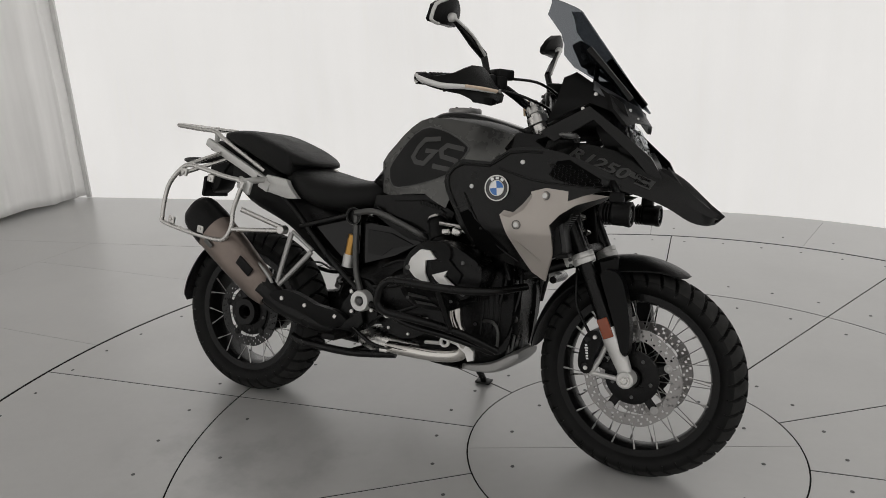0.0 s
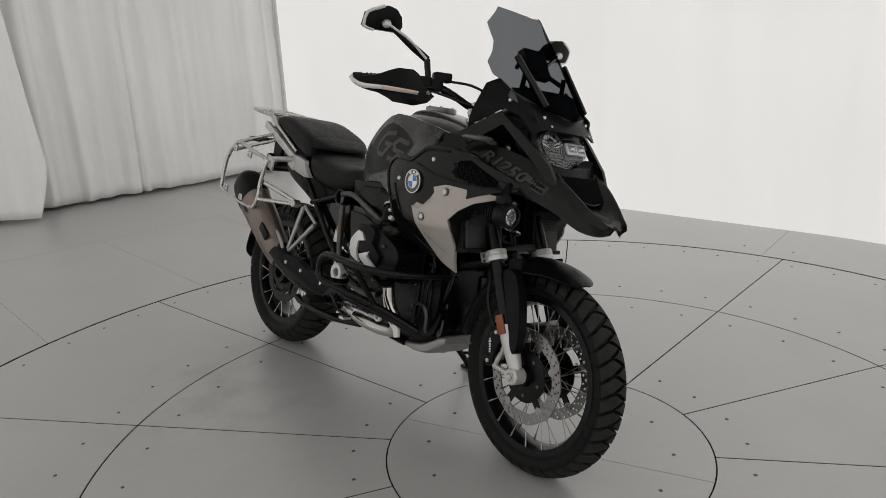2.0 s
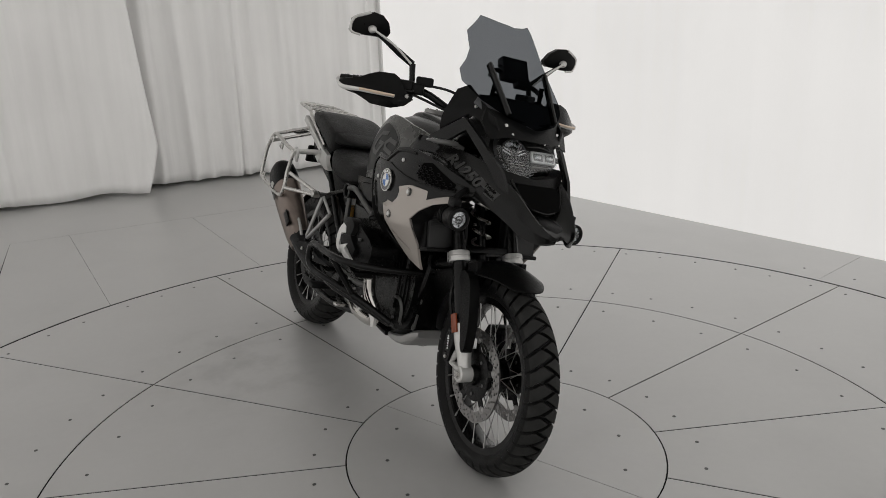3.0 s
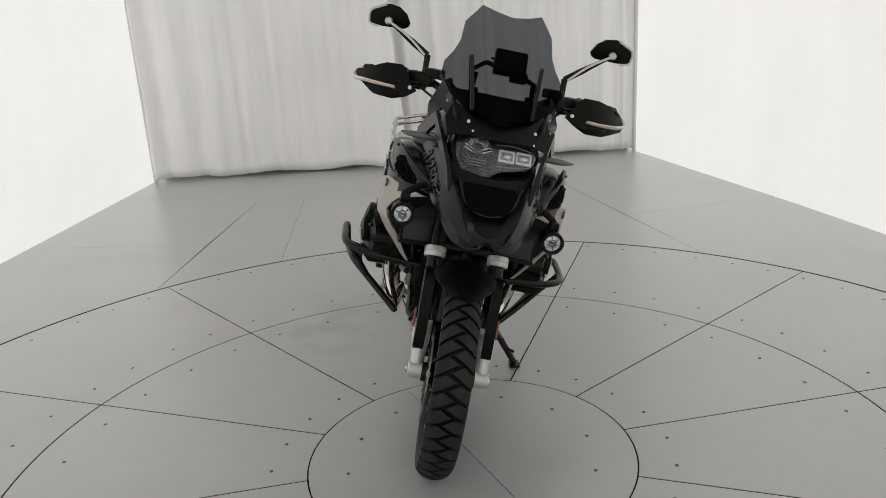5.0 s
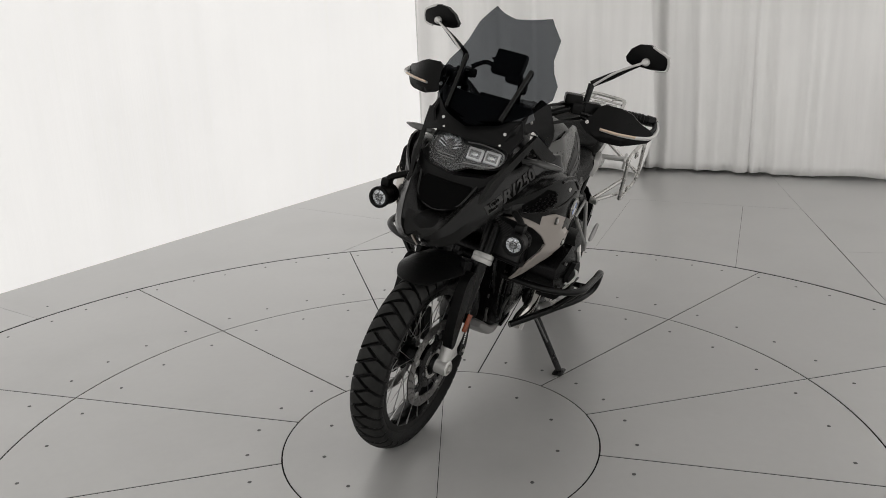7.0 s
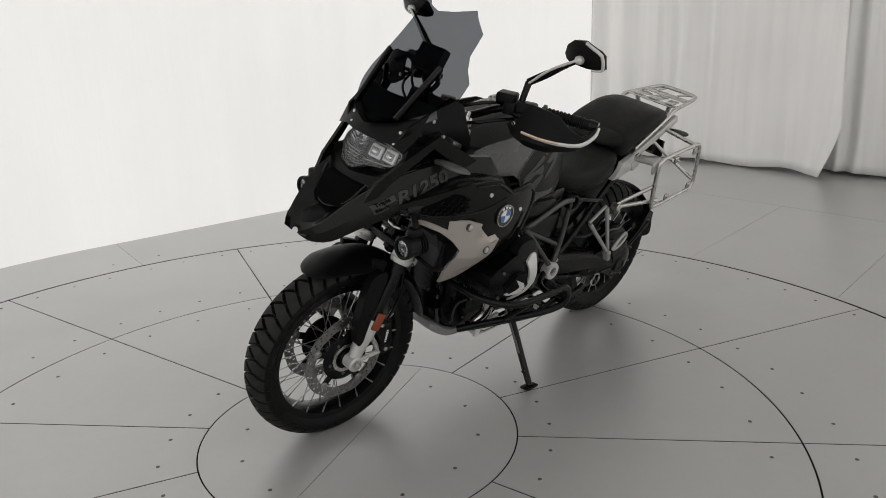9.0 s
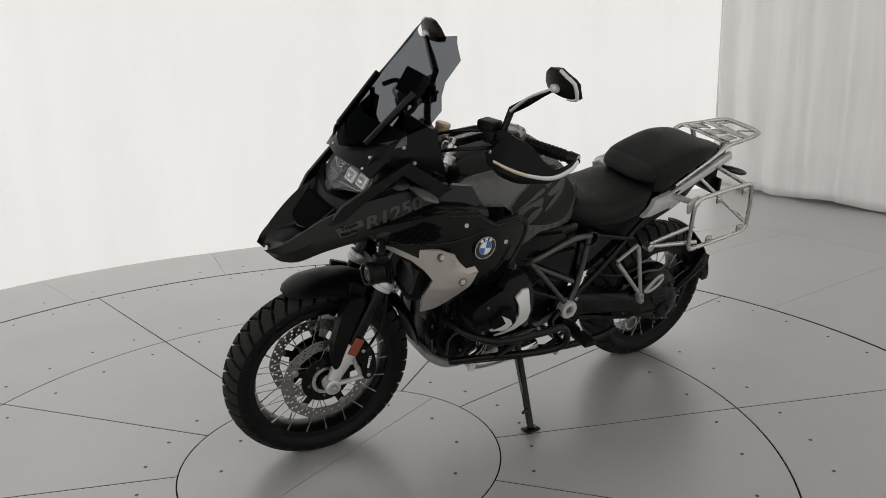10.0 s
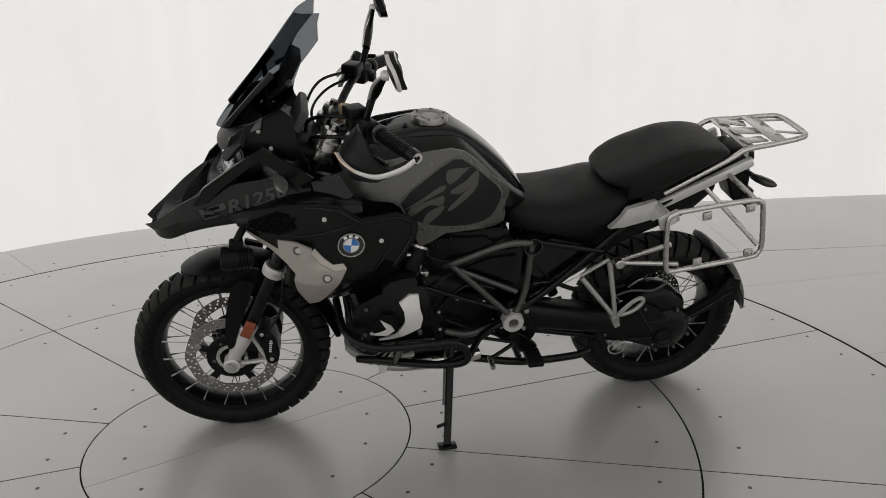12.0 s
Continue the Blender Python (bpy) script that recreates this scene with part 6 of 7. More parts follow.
    # No hole here: the opening's shade is put into a flat black panel.
    part("duct_opening", panel([(0.206, 0.783), (0.232, 0.795), (0.338, 0.700), (0.360, 0.676), (0.320, 0.664), (0.250, 0.690)], lambda x, z: shroud(x, z) + 0.003, 0.01, 2, s, 1, 0.004), M_VOID, sh, "matt black panel painted as the shaded duct opening")
    # Shoulder that closes the fairing towards the tank and beak.
    part("fairing_shoulder", loft([(0.29, 0.045, 0.86, 0.965, 3, s * 0.215), (0.36, 0.058, 0.84, 0.985, 3, s * 0.225), (0.44, 0.058, 0.84, 0.988, 3, s * 0.221), (0.51, 0.050, 0.86, 0.975, 3, s * 0.210), (0.58, 0.040, 0.87, 0.945, 3, s * 0.190), (0.645, 0.026, 0.88, 0.908, 3, s * 0.168)], 20, 4), M_SATIN, bike, "black fairing shoulder")
    # Wing from the tank to the lamp.
    part("upper_fairing", panel([(0.60, 0.975), (0.53, 1.0), (0.44, 1.035), (0.345, 1.035), (0.315, 0.985), (0.345, 0.965), (0.415, 0.972), (0.47, 0.992), (0.55, 0.968)], lambda x, z: 0.245 - 0.55 * max(0, x - 0.35) - 0.35 * max(0, z - 0.97), 0.02, 2, s, 1, 0.005), M_GLOSS, bike, "gloss black upper fairing")
    # Inner mouldings behind the fairing that close the sides.
    part("inner_fairing", panel([(0.60, 0.90), (0.50, 0.98), (0.30, 0.96), (0.20, 0.92), (0.22, 0.78), (0.33, 0.70), (0.42, 0.66), (0.47, 0.74), (0.50, 0.82)], lambda x, z: 0.205 - 0.5 * max(0, x - 0.4), 0.03, 1, s, 1, 0.004), M_PLASTIC, bike)
    part("lower_duct", panel([(0.24, 0.86), (0.17, 0.83), (0.16, 0.76), (0.22, 0.70), (0.30, 0.66), (0.35, 0.66), (0.30, 0.72)], lambda x, z: 0.225, 0.05, 1, s, 2, 0.006), M_PLASTIC, bike)
    # Radiator, louvred.
    rad = part("radiator", box(0.03, 0.13, 0.15, pose(0.49, s * 0.155, 0.755, 0, -12, s * -8), 0.004), M_RADIATOR, bike, "black finned radiator")
    fin = finish(box(0.006, 0.13, 0.0022, Matrix(), 0), M_RADIATOR)
    for k in range(22):
        part("fin", fin, None, rad).matrix_local = pose(0.508 + 0.0022 * (k - 11), s * 0.156, 0.69 + 0.0060 * k, 0, -12, s * -8)
    part("radiator_frame", joined(box(0.04, 0.15, 0.014, pose(0.507, s * 0.155, 0.678, 0, -12, s * -8), 0.004), box(0.04, 0.014, 0.17, pose(0.508, s * 0.085, 0.755, 0, -12, s * -8), 0.004), box(0.04, 0.012, 0.17, pose(0.482, s * 0.225, 0.755, 0, -12, s * -8), 0.004)), M_PLASTIC, rad)
    # Auxiliary lamp.
    lx, ly, lz = (0.690, 0.236, 0.806) if s > 0 else (0.710, -0.239, 0.818)
    al = part("auxiliary_lamp", lathe([(1e-6, -0.085), (0.022, -0.085), (0.028, -0.078), (0.030, -0.05), (0.034, -0.045), (0.034, -0.012), (0.036, -0.008), (0.036, 0.0), (0.030, 0.002), (0.029, -0.006), (1e-6, -0.006)], (lx, ly, lz), 32, "x", closed=False), M_PLASTIC, bike, "round black auxiliary lamp with a clear lens")
    part("lamp_reflector", lathe([(1e-6, -0.004), (0.008, -0.004), (0.012, 0.0), (0.02, -0.003), (0.028, -0.001)], (lx, ly, lz), 24, "x", closed=False), M_REFLECT, al)
    part("lamp_bezel", lathe([(0.0245, -0.003), (0.0355, -0.001), (0.0355, 0.005), (0.0325, 0.007), (0.0265, 0.006)], (lx, ly, lz), 28, "x"), M_PLASTIC, al)
    for k in range(6):
        part("reflector_facet", box(0.005, 0.0035, 0.012, pose(lx - 0.001, ly, lz) @ pose(0, 0, 0, 60 * k + 15, 0, 0) @ pose(0, 0, 0.0175), 0.0012, 1), M_GUNMETAL if k % 2 else M_REFLECT, al)
    part("lamp_core", joined(lathe([(0.010, 0.0), (0.013, 0.0), (0.013, 0.003), (0.010, 0.003)], (lx, ly, lz), 20, "x"), box(0.003, 0.020, 0.006, pose(lx + 0.0012, ly, lz), 0.001)), M_GUNMETAL, al)
    part("lamp_lens", lathe([(1e-6, 0.0045), (0.015, 0.004), (0.0295, 0.0015), (0.0295, 0.0005), (1e-6, 0.0035)], (lx, ly, lz), 28, "x", closed=False), M_LENS, al)
    part("cooling_ribs", joined(*[lathe([(0.030, -0.052 - 0.009 * k), (0.0345, -0.052 - 0.009 * k), (0.0345, -0.055 - 0.009 * k), (0.030, -0.055 - 0.009 * k)], (lx, ly, lz), 24, "x") for k in range(3)]), M_PLASTIC, al)
    part("lamp_bracket", joined(tube([(lx - 0.035, ly, lz + 0.03), (lx - 0.045, ly - s * 0.005, lz + 0.06), (lx - 0.07, ly - s * 0.05, lz + 0.085)], 0.011, 10, 4), box(0.04, 0.03, 0.03, pose(lx - 0.04, ly, lz + 0.045), 0.006)), M_PLASTIC, al)
    # Front indicator.
    part("front_indicator", joined(moved(loft([(-0.03, 0.010, -0.008, 0.008), (0.0, 0.018, -0.011, 0.010), (0.045, 0.020, -0.010, 0.008), (0.077, 0.006, -0.004, 0.002)], 14, 3), Matrix.Translation((0.515, s * 0.208, 1.032)) @ pose(0, 0, 0, 0, 0, s * 98)), rod((0.51, s * 0.15, 1.02), (0.515, s * 0.19, 1.03), 0.010, 8)), M_INDICATOR, bike, "pale smoked front indicator")


# ---- beak, lamp and screen ----
def facing(outline, depth, thick=0.006, cuts=3, smooth=1, edge=0.004):
    """A panel that faces ahead: an outline in (y, z) on the surface x = depth(y, z)."""
    bm = panel(outline, depth, thick, cuts, 1, smooth, edge)
    for v in bm.verts:
        v.co.x, v.co.y = v.co.y, v.co.x
    return bm


def mirrored(half):
    """A closed outline from its left half, listed from the top middle down to the bottom middle."""
    return half + [(-y, z) for y, z in reversed(half) if abs(y) > 1e-6]


# The beak: a ridge down each side, a sunken middle, and a notched nose.
BEAK = [  # x, half width at the ridge, ridge z, middle z, half width low, low z
    (0.918, 0.030, 0.826, 0.822, 0.022, 0.806), (0.895, 0.060, 0.846, 0.832, 0.056, 0.797), (0.850, 0.084, 0.884, 0.852, 0.098, 0.806), (0.79, 0.104, 0.930, 0.872, 0.132, 0.842),
    (0.72, 0.124, 0.968, 0.895, 0.156, 0.868), (0.65, 0.140, 0.992, 0.925, 0.172, 0.884), (0.58, 0.154, 1.008, 0.95, 0.186, 0.900), (0.50, 0.168, 1.020, 0.98, 0.205, 0.925), (0.43, 0.178, 1.025, 1.0, 0.21, 0.95)]
rings = []
for x, w, zr, zm, wl, zl in curve_nd(np.array(BEAK, float), 3):
    half = [(0.0, zm), (w * 0.45, zm + 0.10 * (zr - zm)), (w * 0.80, zr - 0.012), (w * 0.95, zr - 0.001), (w, zr), ((w + wl) / 2 + 0.009, (zr + zl) / 2 + 0.004), (wl, zl + 0.006), (wl, zl), (wl * 0.93, zl), (wl * 0.80, zl + 0.020), (0.0, zl + 0.028)]
    tip = max(0.0, (x - 0.88) / 0.038)                      # the upper edge of the nose runs further ahead
    cut = [0.012, 0.006, 0.0, -0.010, -0.012, -0.002, 0.008, 0.008, 0.008, 0.010, 0.012]
    ring = [(x - c * tip, y, z) for c, (y, z) in zip(cut, half)]
    rings.append(ring + [(q, -y, z) for q, y, z in reversed(ring[1:-1])])
beak = part("beak", skin(rings), M_SATIN, bike, "black pointed beak mudguard", sharp=22)
# The slot's shade is painted with a flat black panel.
part("beak_slot", facing(mirrored([(0.0, 0.955), (0.075, 0.955), (0.088, 0.925), (0.062, 0.893), (0.0, 0.885)]), lambda y, z: 0.785 - 0.9 * (z - 0.92) - 1.2 * y * y, 0.02, 2, 1, 0.004), M_VOID, beak, "matt black panel painted as the shaded air slot")
part("beak_lip", tube([(0.735, 0.096, 0.962), (0.79, 0.066, 0.902), (0.812, 0.0, 0.880), (0.79, -0.066, 0.902), (0.735, -0.096, 0.962)], 0.005, 8, 5), M_SATIN, beak)
part("nose_insert", loft([(0.80, 0.05, 0.83, 0.872, 3), (0.86, 0.045, 0.825, 0.856, 3), (0.885, 0.022, 0.812, 0.836, 3)], 16, 3), M_PLASTIC, beak)
BEAK_ROWS = np.array(sorted(BEAK))


def beak_side(x, z):
    w, zr, wl, zl = (float(np.interp(x, BEAK_ROWS[:, 0], BEAK_ROWS[:, k])) for k in (1, 2, 4, 5))
    q = (zr - z) / (zr - zl)
    return w + (wl - w) * q + 0.010 * max(0.0, 1 - abs(2 * q - 1)) + 0.003


def words(body, size, x, z, side, tip, material, parent, label, lateral, shear=0.25):
    """Raised lettering on the side of a panel."""
    cu = bpy.data.curves.new("lettering", "FONT")
    cu.body, cu.size, cu.shear, cu.extrude, cu.align_x = body, size, shear, 0.0006, "CENTER"
    cu.resolution_u, cu.offset = 3, size * 0.028
    tmp = new("lettering", cu)
    me = bpy.data.meshes.new_from_object(tmp)
    bpy.data.objects.remove(tmp)
    c, q = math.cos(radians(tip)), math.sin(radians(tip))
    for v in me.vertices:
        u, w, d = v.co.x * 1.55, v.co.y, v.co.z
        xx = x - side * (u * c - w * q)
        zz = z + u * q * 1.0 + w * c
        v.co = (xx, side * (lateral(xx, zz) + 0.0012 + d), zz)
    me.materials.clear()
    me.materials.append(material)
    return part("lettering", me, None, parent, label)


for s in (1, -1):
    words("R1250", 0.045, 0.582, 0.946, s, 19 * s, M_LETTER, beak, "grey model lettering", beak_side)
    part("lettering_plate", panel([(0.752, 0.915), (0.678, 0.944), (0.672, 0.930), (0.700, 0.917), (0.694, 0.906), (0.738, 0.890)], lambda x, z: beak_side(x, z) + 0.0006, 0.003, 2, s, 1, 0.0005), M_LETTER, beak, "grey plate with dark trim lettering")
    words("Triple", 0.0135, 0.714, 0.921, s, 21 * s, M_VOID, beak, "dark trim lettering", beak_side, 0)
    words("Black", 0.0135, 0.716, 0.904, s, 21 * s, M_VOID, beak, "dark trim lettering", beak_side, 0)
    # Arm that frames the lamp, from the screen down to the beak.
    part("lamp_frame", panel([(0.421, 1.041), (0.553, 1.122), (0.64, 1.058), (0.732, 0.983), (0.768, 0.925), (0.735, 0.925), (0.682, 0.985), (0.567, 1.084), (0.462, 1.014)], lambda x, z: 0.208 - 0.31 * (x - 0.5), 0.012, 2, s, 1, 0.004), M_SATIN, bike, "black arm round the headlamp")
    part("cockpit_side", panel([(0.655, 1.094), (0.640, 1.135), (0.56, 1.185), (0.498, 1.224), (0.466, 1.205), (0.458, 1.134), (0.426, 1.066), (0.548, 1.134)], lambda x, z: 0.222 - 0.42 * max(0, x - 0.44) - 0.35 * abs(z - 1.13), 0.008, 3, s, 1, 0.005), M_PLASTIC, bike, "black cockpit side fairing")
    bolts(bike, [(0.53, 1.115), (0.56, 1.16)], lambda x, z: 0.222 - 0.42 * max(0, x - 0.44) - 0.35 * abs(z - 1.13) + 0.001, s, 0.006)

LAMP_X = lambda y, z: 0.664 - 0.56 * (z - 1.045) - 1.3 * y * y
LAMP = [(-0.116, 1.045), (-0.100, 1.082), (-0.058, 1.100), (-0.015, 1.092), (0.010, 1.076), (0.110, 1.074), (0.130, 1.058), (0.128, 1.030), (0.100, 1.008), (0.03, 0.998), (-0.015, 0.974), (-0.06, 0.970), (-0.100, 0.992)]
lamp_ = part("headlamp", facing([(y * 1.10, 1.038 + (z - 1.038) * 1.14) for y, z in LAMP], lambda y, z: LAMP_X(y, z) - 0.016, 0.06, 2, 2, 0.006), M_PLASTIC, bike, "wide headlamp with one round and two square reflectors")
part("lamp_bowl", facing(LAMP, lambda y, z: LAMP_X(y, z) - 0.013, 0.006, 2, 2, 0.003), M_BOWL, lamp_)


def lamp_bits():
    """A dark round bowl cut in three by a pale Y, ribbed above and below, and two square reflectors beside it."""
    ry_, rz_ = -0.052, 1.034
    tilt = pose(0, 0, 0, 0, -29, 0)
    at = lambda y, z, d=0.0: Matrix.Translation((LAMP_X(y, z) - 0.006 + d, y, z)) @ tilt
    part("round_reflector", moved(lathe([(0.047, 0.004), (0.051, 0.008), (0.052, 0.002), (0.040, -0.002), (0.026, -0.008), (1e-6, -0.010)], (0, 0, 0), 36, "x", closed=False), at(ry_, rz_)), M_BOWL, lamp_, "dark round reflector bowl")
    for k in range(9):
        a = radians(90 + (k - 4) * 12)
        y, z = ry_ + 0.035 * math.cos(a), rz_ + 0.037 * math.sin(a)
        part("reflector_facet", box(0.008, 0.0070, 0.022, at(y, z, 0.002 if k % 2 else 0.0) @ pose(0, 0, 0, math.degrees(a) - 90, 0, 0), 0.002, 1), M_REFLECT, lamp_)
    for a in (158, 22):
        c, q = math.cos(radians(a)), math.sin(radians(a))
        for off in (-0.0045, 0.0045):
            y0, z0, y1, z1 = ry_ + 0.012 * c - off * q, rz_ + 0.012 * q + off * c, ry_ + 0.046 * c - off * q, rz_ + 0.046 * q + off * c
            part("light_bar", rod((LAMP_X(y0, z0) - 0.006, y0, z0), (LAMP_X(y1, z1) - 0.001, y1, z1), 0.0022, 8), M_REFLECT, lamp_)
    part("reflector_core", moved(box(0.010, 0.024, 0.020, Matrix(), 0.005), at(ry_, rz_ + 0.004)), M_GUNMETAL, lamp_)
    for z, w in ((1.016, 0.030), (1.008, 0.036), (1.000, 0.032), (0.992, 0.024)):
        for k in range(4):
            y = ry_ + w * (k - 1.5) * 0.55
            part("light_bar", box(0.004, w * 0.48, 0.0032, at(y, z), 0.001, 1), M_DISC, lamp_)
    for y in (0.040, 0.094):
        z = 1.038
        part("square_reflector", moved(box(0.012, 0.051, 0.041, Matrix(), 0.013, 3), at(y, z)), M_BRIGHT, lamp_, "square chrome reflector")
        part("reflector_inset", moved(box(0.010, 0.042, 0.029, Matrix(), 0.011, 3), at(y, z, 0.0022)), M_DISC, lamp_)
        part("projector_lens", moved(loft([(0.0, 0.015, -0.008, 0.008, 3), (0.006, 0.011, -0.006, 0.006, 3), (0.008, 0.005, -0.003, 0.003, 3)], 16, 2), at(y, z - 0.002) @ pose(0.004, 0, 0)), M_REFLECT, lamp_)
    part("lamp_brow", tube([(LAMP_X(0.0, 1.068) - 0.002, 0.004, 1.066), (LAMP_X(0.06, 1.068), 0.06, 1.070), (LAMP_X(0.125, 1.06), 0.124, 1.054), (LAMP_X(0.11, 1.02), 0.112, 1.016), (LAMP_X(0.0, 1.01), 0.012, 1.008)], 0.0022, 6, 4), M_DISC, lamp_)


lamp_bits()
part("lamp_glass", facing(LAMP, lambda y, z: LAMP_X(y, z) + 0.008, 0.002, 3, 2, 0.004), M_LENS, lamp_, "clear headlamp glass").visible_shadow = False
part("lamp_chin", facing(mirrored([(0.0, 0.972), (0.10, 0.985), (0.135, 1.01), (0.125, 0.955), (0.09, 0.925), (0.0, 0.918)]), lambda y, z: 0.735 - 0.5 * (z - 0.95) - 1.4 * y * y, 0.05, 2, 1, 0.005), M_PLASTIC, bike, "black moulding under the headlamp")


def screen_x(y, z):
    base = float(np.interp(z, (1.10, 1.126, 1.225, 1.38, 1.44, 1.47), (0.698, 0.684, 0.610, 0.488, 0.442, 0.41)))
    return base - float(np.interp(z, (1.20, 1.45), (2.4, 4.6))) * y * y


SCREEN = mirrored([(0.0, 1.438), (0.050, 1.446), (0.097, 1.459), (0.143, 1.400), (0.150, 1.340), (0.166, 1.305), (0.190, 1.270), (0.195, 1.232), (0.160, 1.185), (0.09, 1.143), (0.0, 1.121)])
ws = part("windscreen", facing(SCREEN, screen_x, 0.004, 5, 1, 0.003), M_SCREEN, bike, "smoked grey windscreen")
part("cockpit_panel", facing(mirrored([(0.0, 1.205), (0.10, 1.205), (0.15, 1.20), (0.17, 1.17), (0.12, 1.125), (0.06, 1.10), (0.0, 1.09)]), lambda y, z: screen_x(y, z) - 0.022, 0.006, 2, 1, 0.004), M_COCKPIT, bike, "black panel behind the screen")
part("nose_panel", facing(mirrored([(0.0, 1.135), (0.08, 1.15), (0.145, 1.165), (0.165, 1.12), (0.15, 1.07), (0.10, 1.085), (0.0, 1.085)]), lambda y, z: 0.665 - 0.7 * (z - 1.12) - 1.8 * y * y, 0.012, 2, 1, 0.005), M_PLASTIC, bike, "black panel over the headlamp")
for y, z in ((-0.094, 1.121), (0.114, 1.120), (-0.078, 1.098), (0.113, 1.088)):
    xs = 0.665 - 0.7 * (z - 1.12) - 1.8 * y * y
    part("bolt", disc(0.0052 if z > 1.11 else 0.0034, xs - 0.004, xs + 0.0035, (0, y, z), 10, "x", 0.001), M_BRIGHT, bike)
for s in (1, -1):
    lo_, hi_ = Vector((screen_x(0.092, 1.152) + 0.003, s * 0.092, 1.152)), Vector((screen_x(0.113, 1.302) + 0.003, s * 0.113, 1.302))
    part("screen_strip", moved(box(0.022, 0.013, (hi_ - lo_).length, pose(0, 0, (hi_ - lo_).length / 2), 0.004), aim(lo_, hi_) @ pose(0, 0, 0, 0, 0, 90)), M_SATIN, bike, "black screen carrier strip")
    part("screen_carrier", joined(rod((screen_x(0.09, 1.26) - 0.02, s * 0.092, 1.26), (0.53, s * 0.10, 1.12), 0.008, 8), box(0.02, 0.02, 0.10, pose(0.56, s * 0.085, 1.17, 0, -36, 0), 0.004)), M_PLASTIC, bike)
disp = part("instrument_display", box(0.026, 0.165, 0.095, pose(0.452, 0.010, 1.142, 0, -28, 0), 0.008), M_COCKPIT, bike, "black instrument display")
part("display_glass", box(0.004, 0.15, 0.08, pose(0.440, 0.010, 1.136, 0, -28, 0), 0.002), M_GLASS_DARK, disp)
nav = part("device_mount", joined(box(0.034, 0.104, 0.080, pose(0.462, 0.018, 1.300, 0, -28, 0), 0.006), box(0.03, 0.055, 0.03, pose(0.480, 0.050, 1.262, 0, -28, 0), 0.005), tube([(0.485, 0.075, 1.262), (0.50, 0.098, 1.25), (0.53, 0.105, 1.235)], 0.008, 8, 4),
                                  tube([(0.470, -0.03, 1.285), (0.478, -0.06, 1.290), (0.500, -0.095, 1.268)], 0.0075, 8, 4), rod((0.462, -0.034, 1.306), (0.462, -0.046, 1.306), 0.004, 8)), M_COCKPIT, bike, "black device mount behind the screen")
part("mount_lock", moved(lathe([(1e-6, 0.006), (0.009, 0.006), (0.011, 0.003), (0.011, -0.006), (1e-6, -0.006)], (0, 0, 0), 18, "y", closed=False), Matrix.Translation((0.470, 0.072, 1.262))), M_STEEL, nav)
part("cockpit_floor", loft([(0.38, 0.10, 1.02, 1.07, 3), (0.46, 0.14, 1.03, 1.13, 3), (0.55, 0.13, 1.04, 1.16, 3), (0.62, 0.09, 1.05, 1.12, 3)], 18, 3), M_PLASTIC, bike)

# ---- handlebar and controls ----
part_bar = [(0.142, 0.448, 1.180), (0.228, 0.30, 1.190), (0.283, 0.20, 1.180), (0.325, 0.11, 1.135), (0.335, 0.05, 1.118)]
bar = steered("handlebar", tube(part_bar + [(x, -y, z) for x, y, z in reversed(part_bar)], 0.0125, 12, 5), M_BARS, bike, "black handlebar")
steered("top_clamp", joined(box(0.075, 0.235, 0.028, pose(0.36, 0, 1.060, 0, -24, 0), 0.008), box(0.05, 0.055, 0.06, pose(0.340, 0.05, 1.10, 0, -24, 0), 0.008), box(0.05, 0.055, 0.06, pose(0.340, -0.05, 1.10, 0, -24, 0), 0.008)), M_ENGINE, bike, "black top clamp and bar risers")
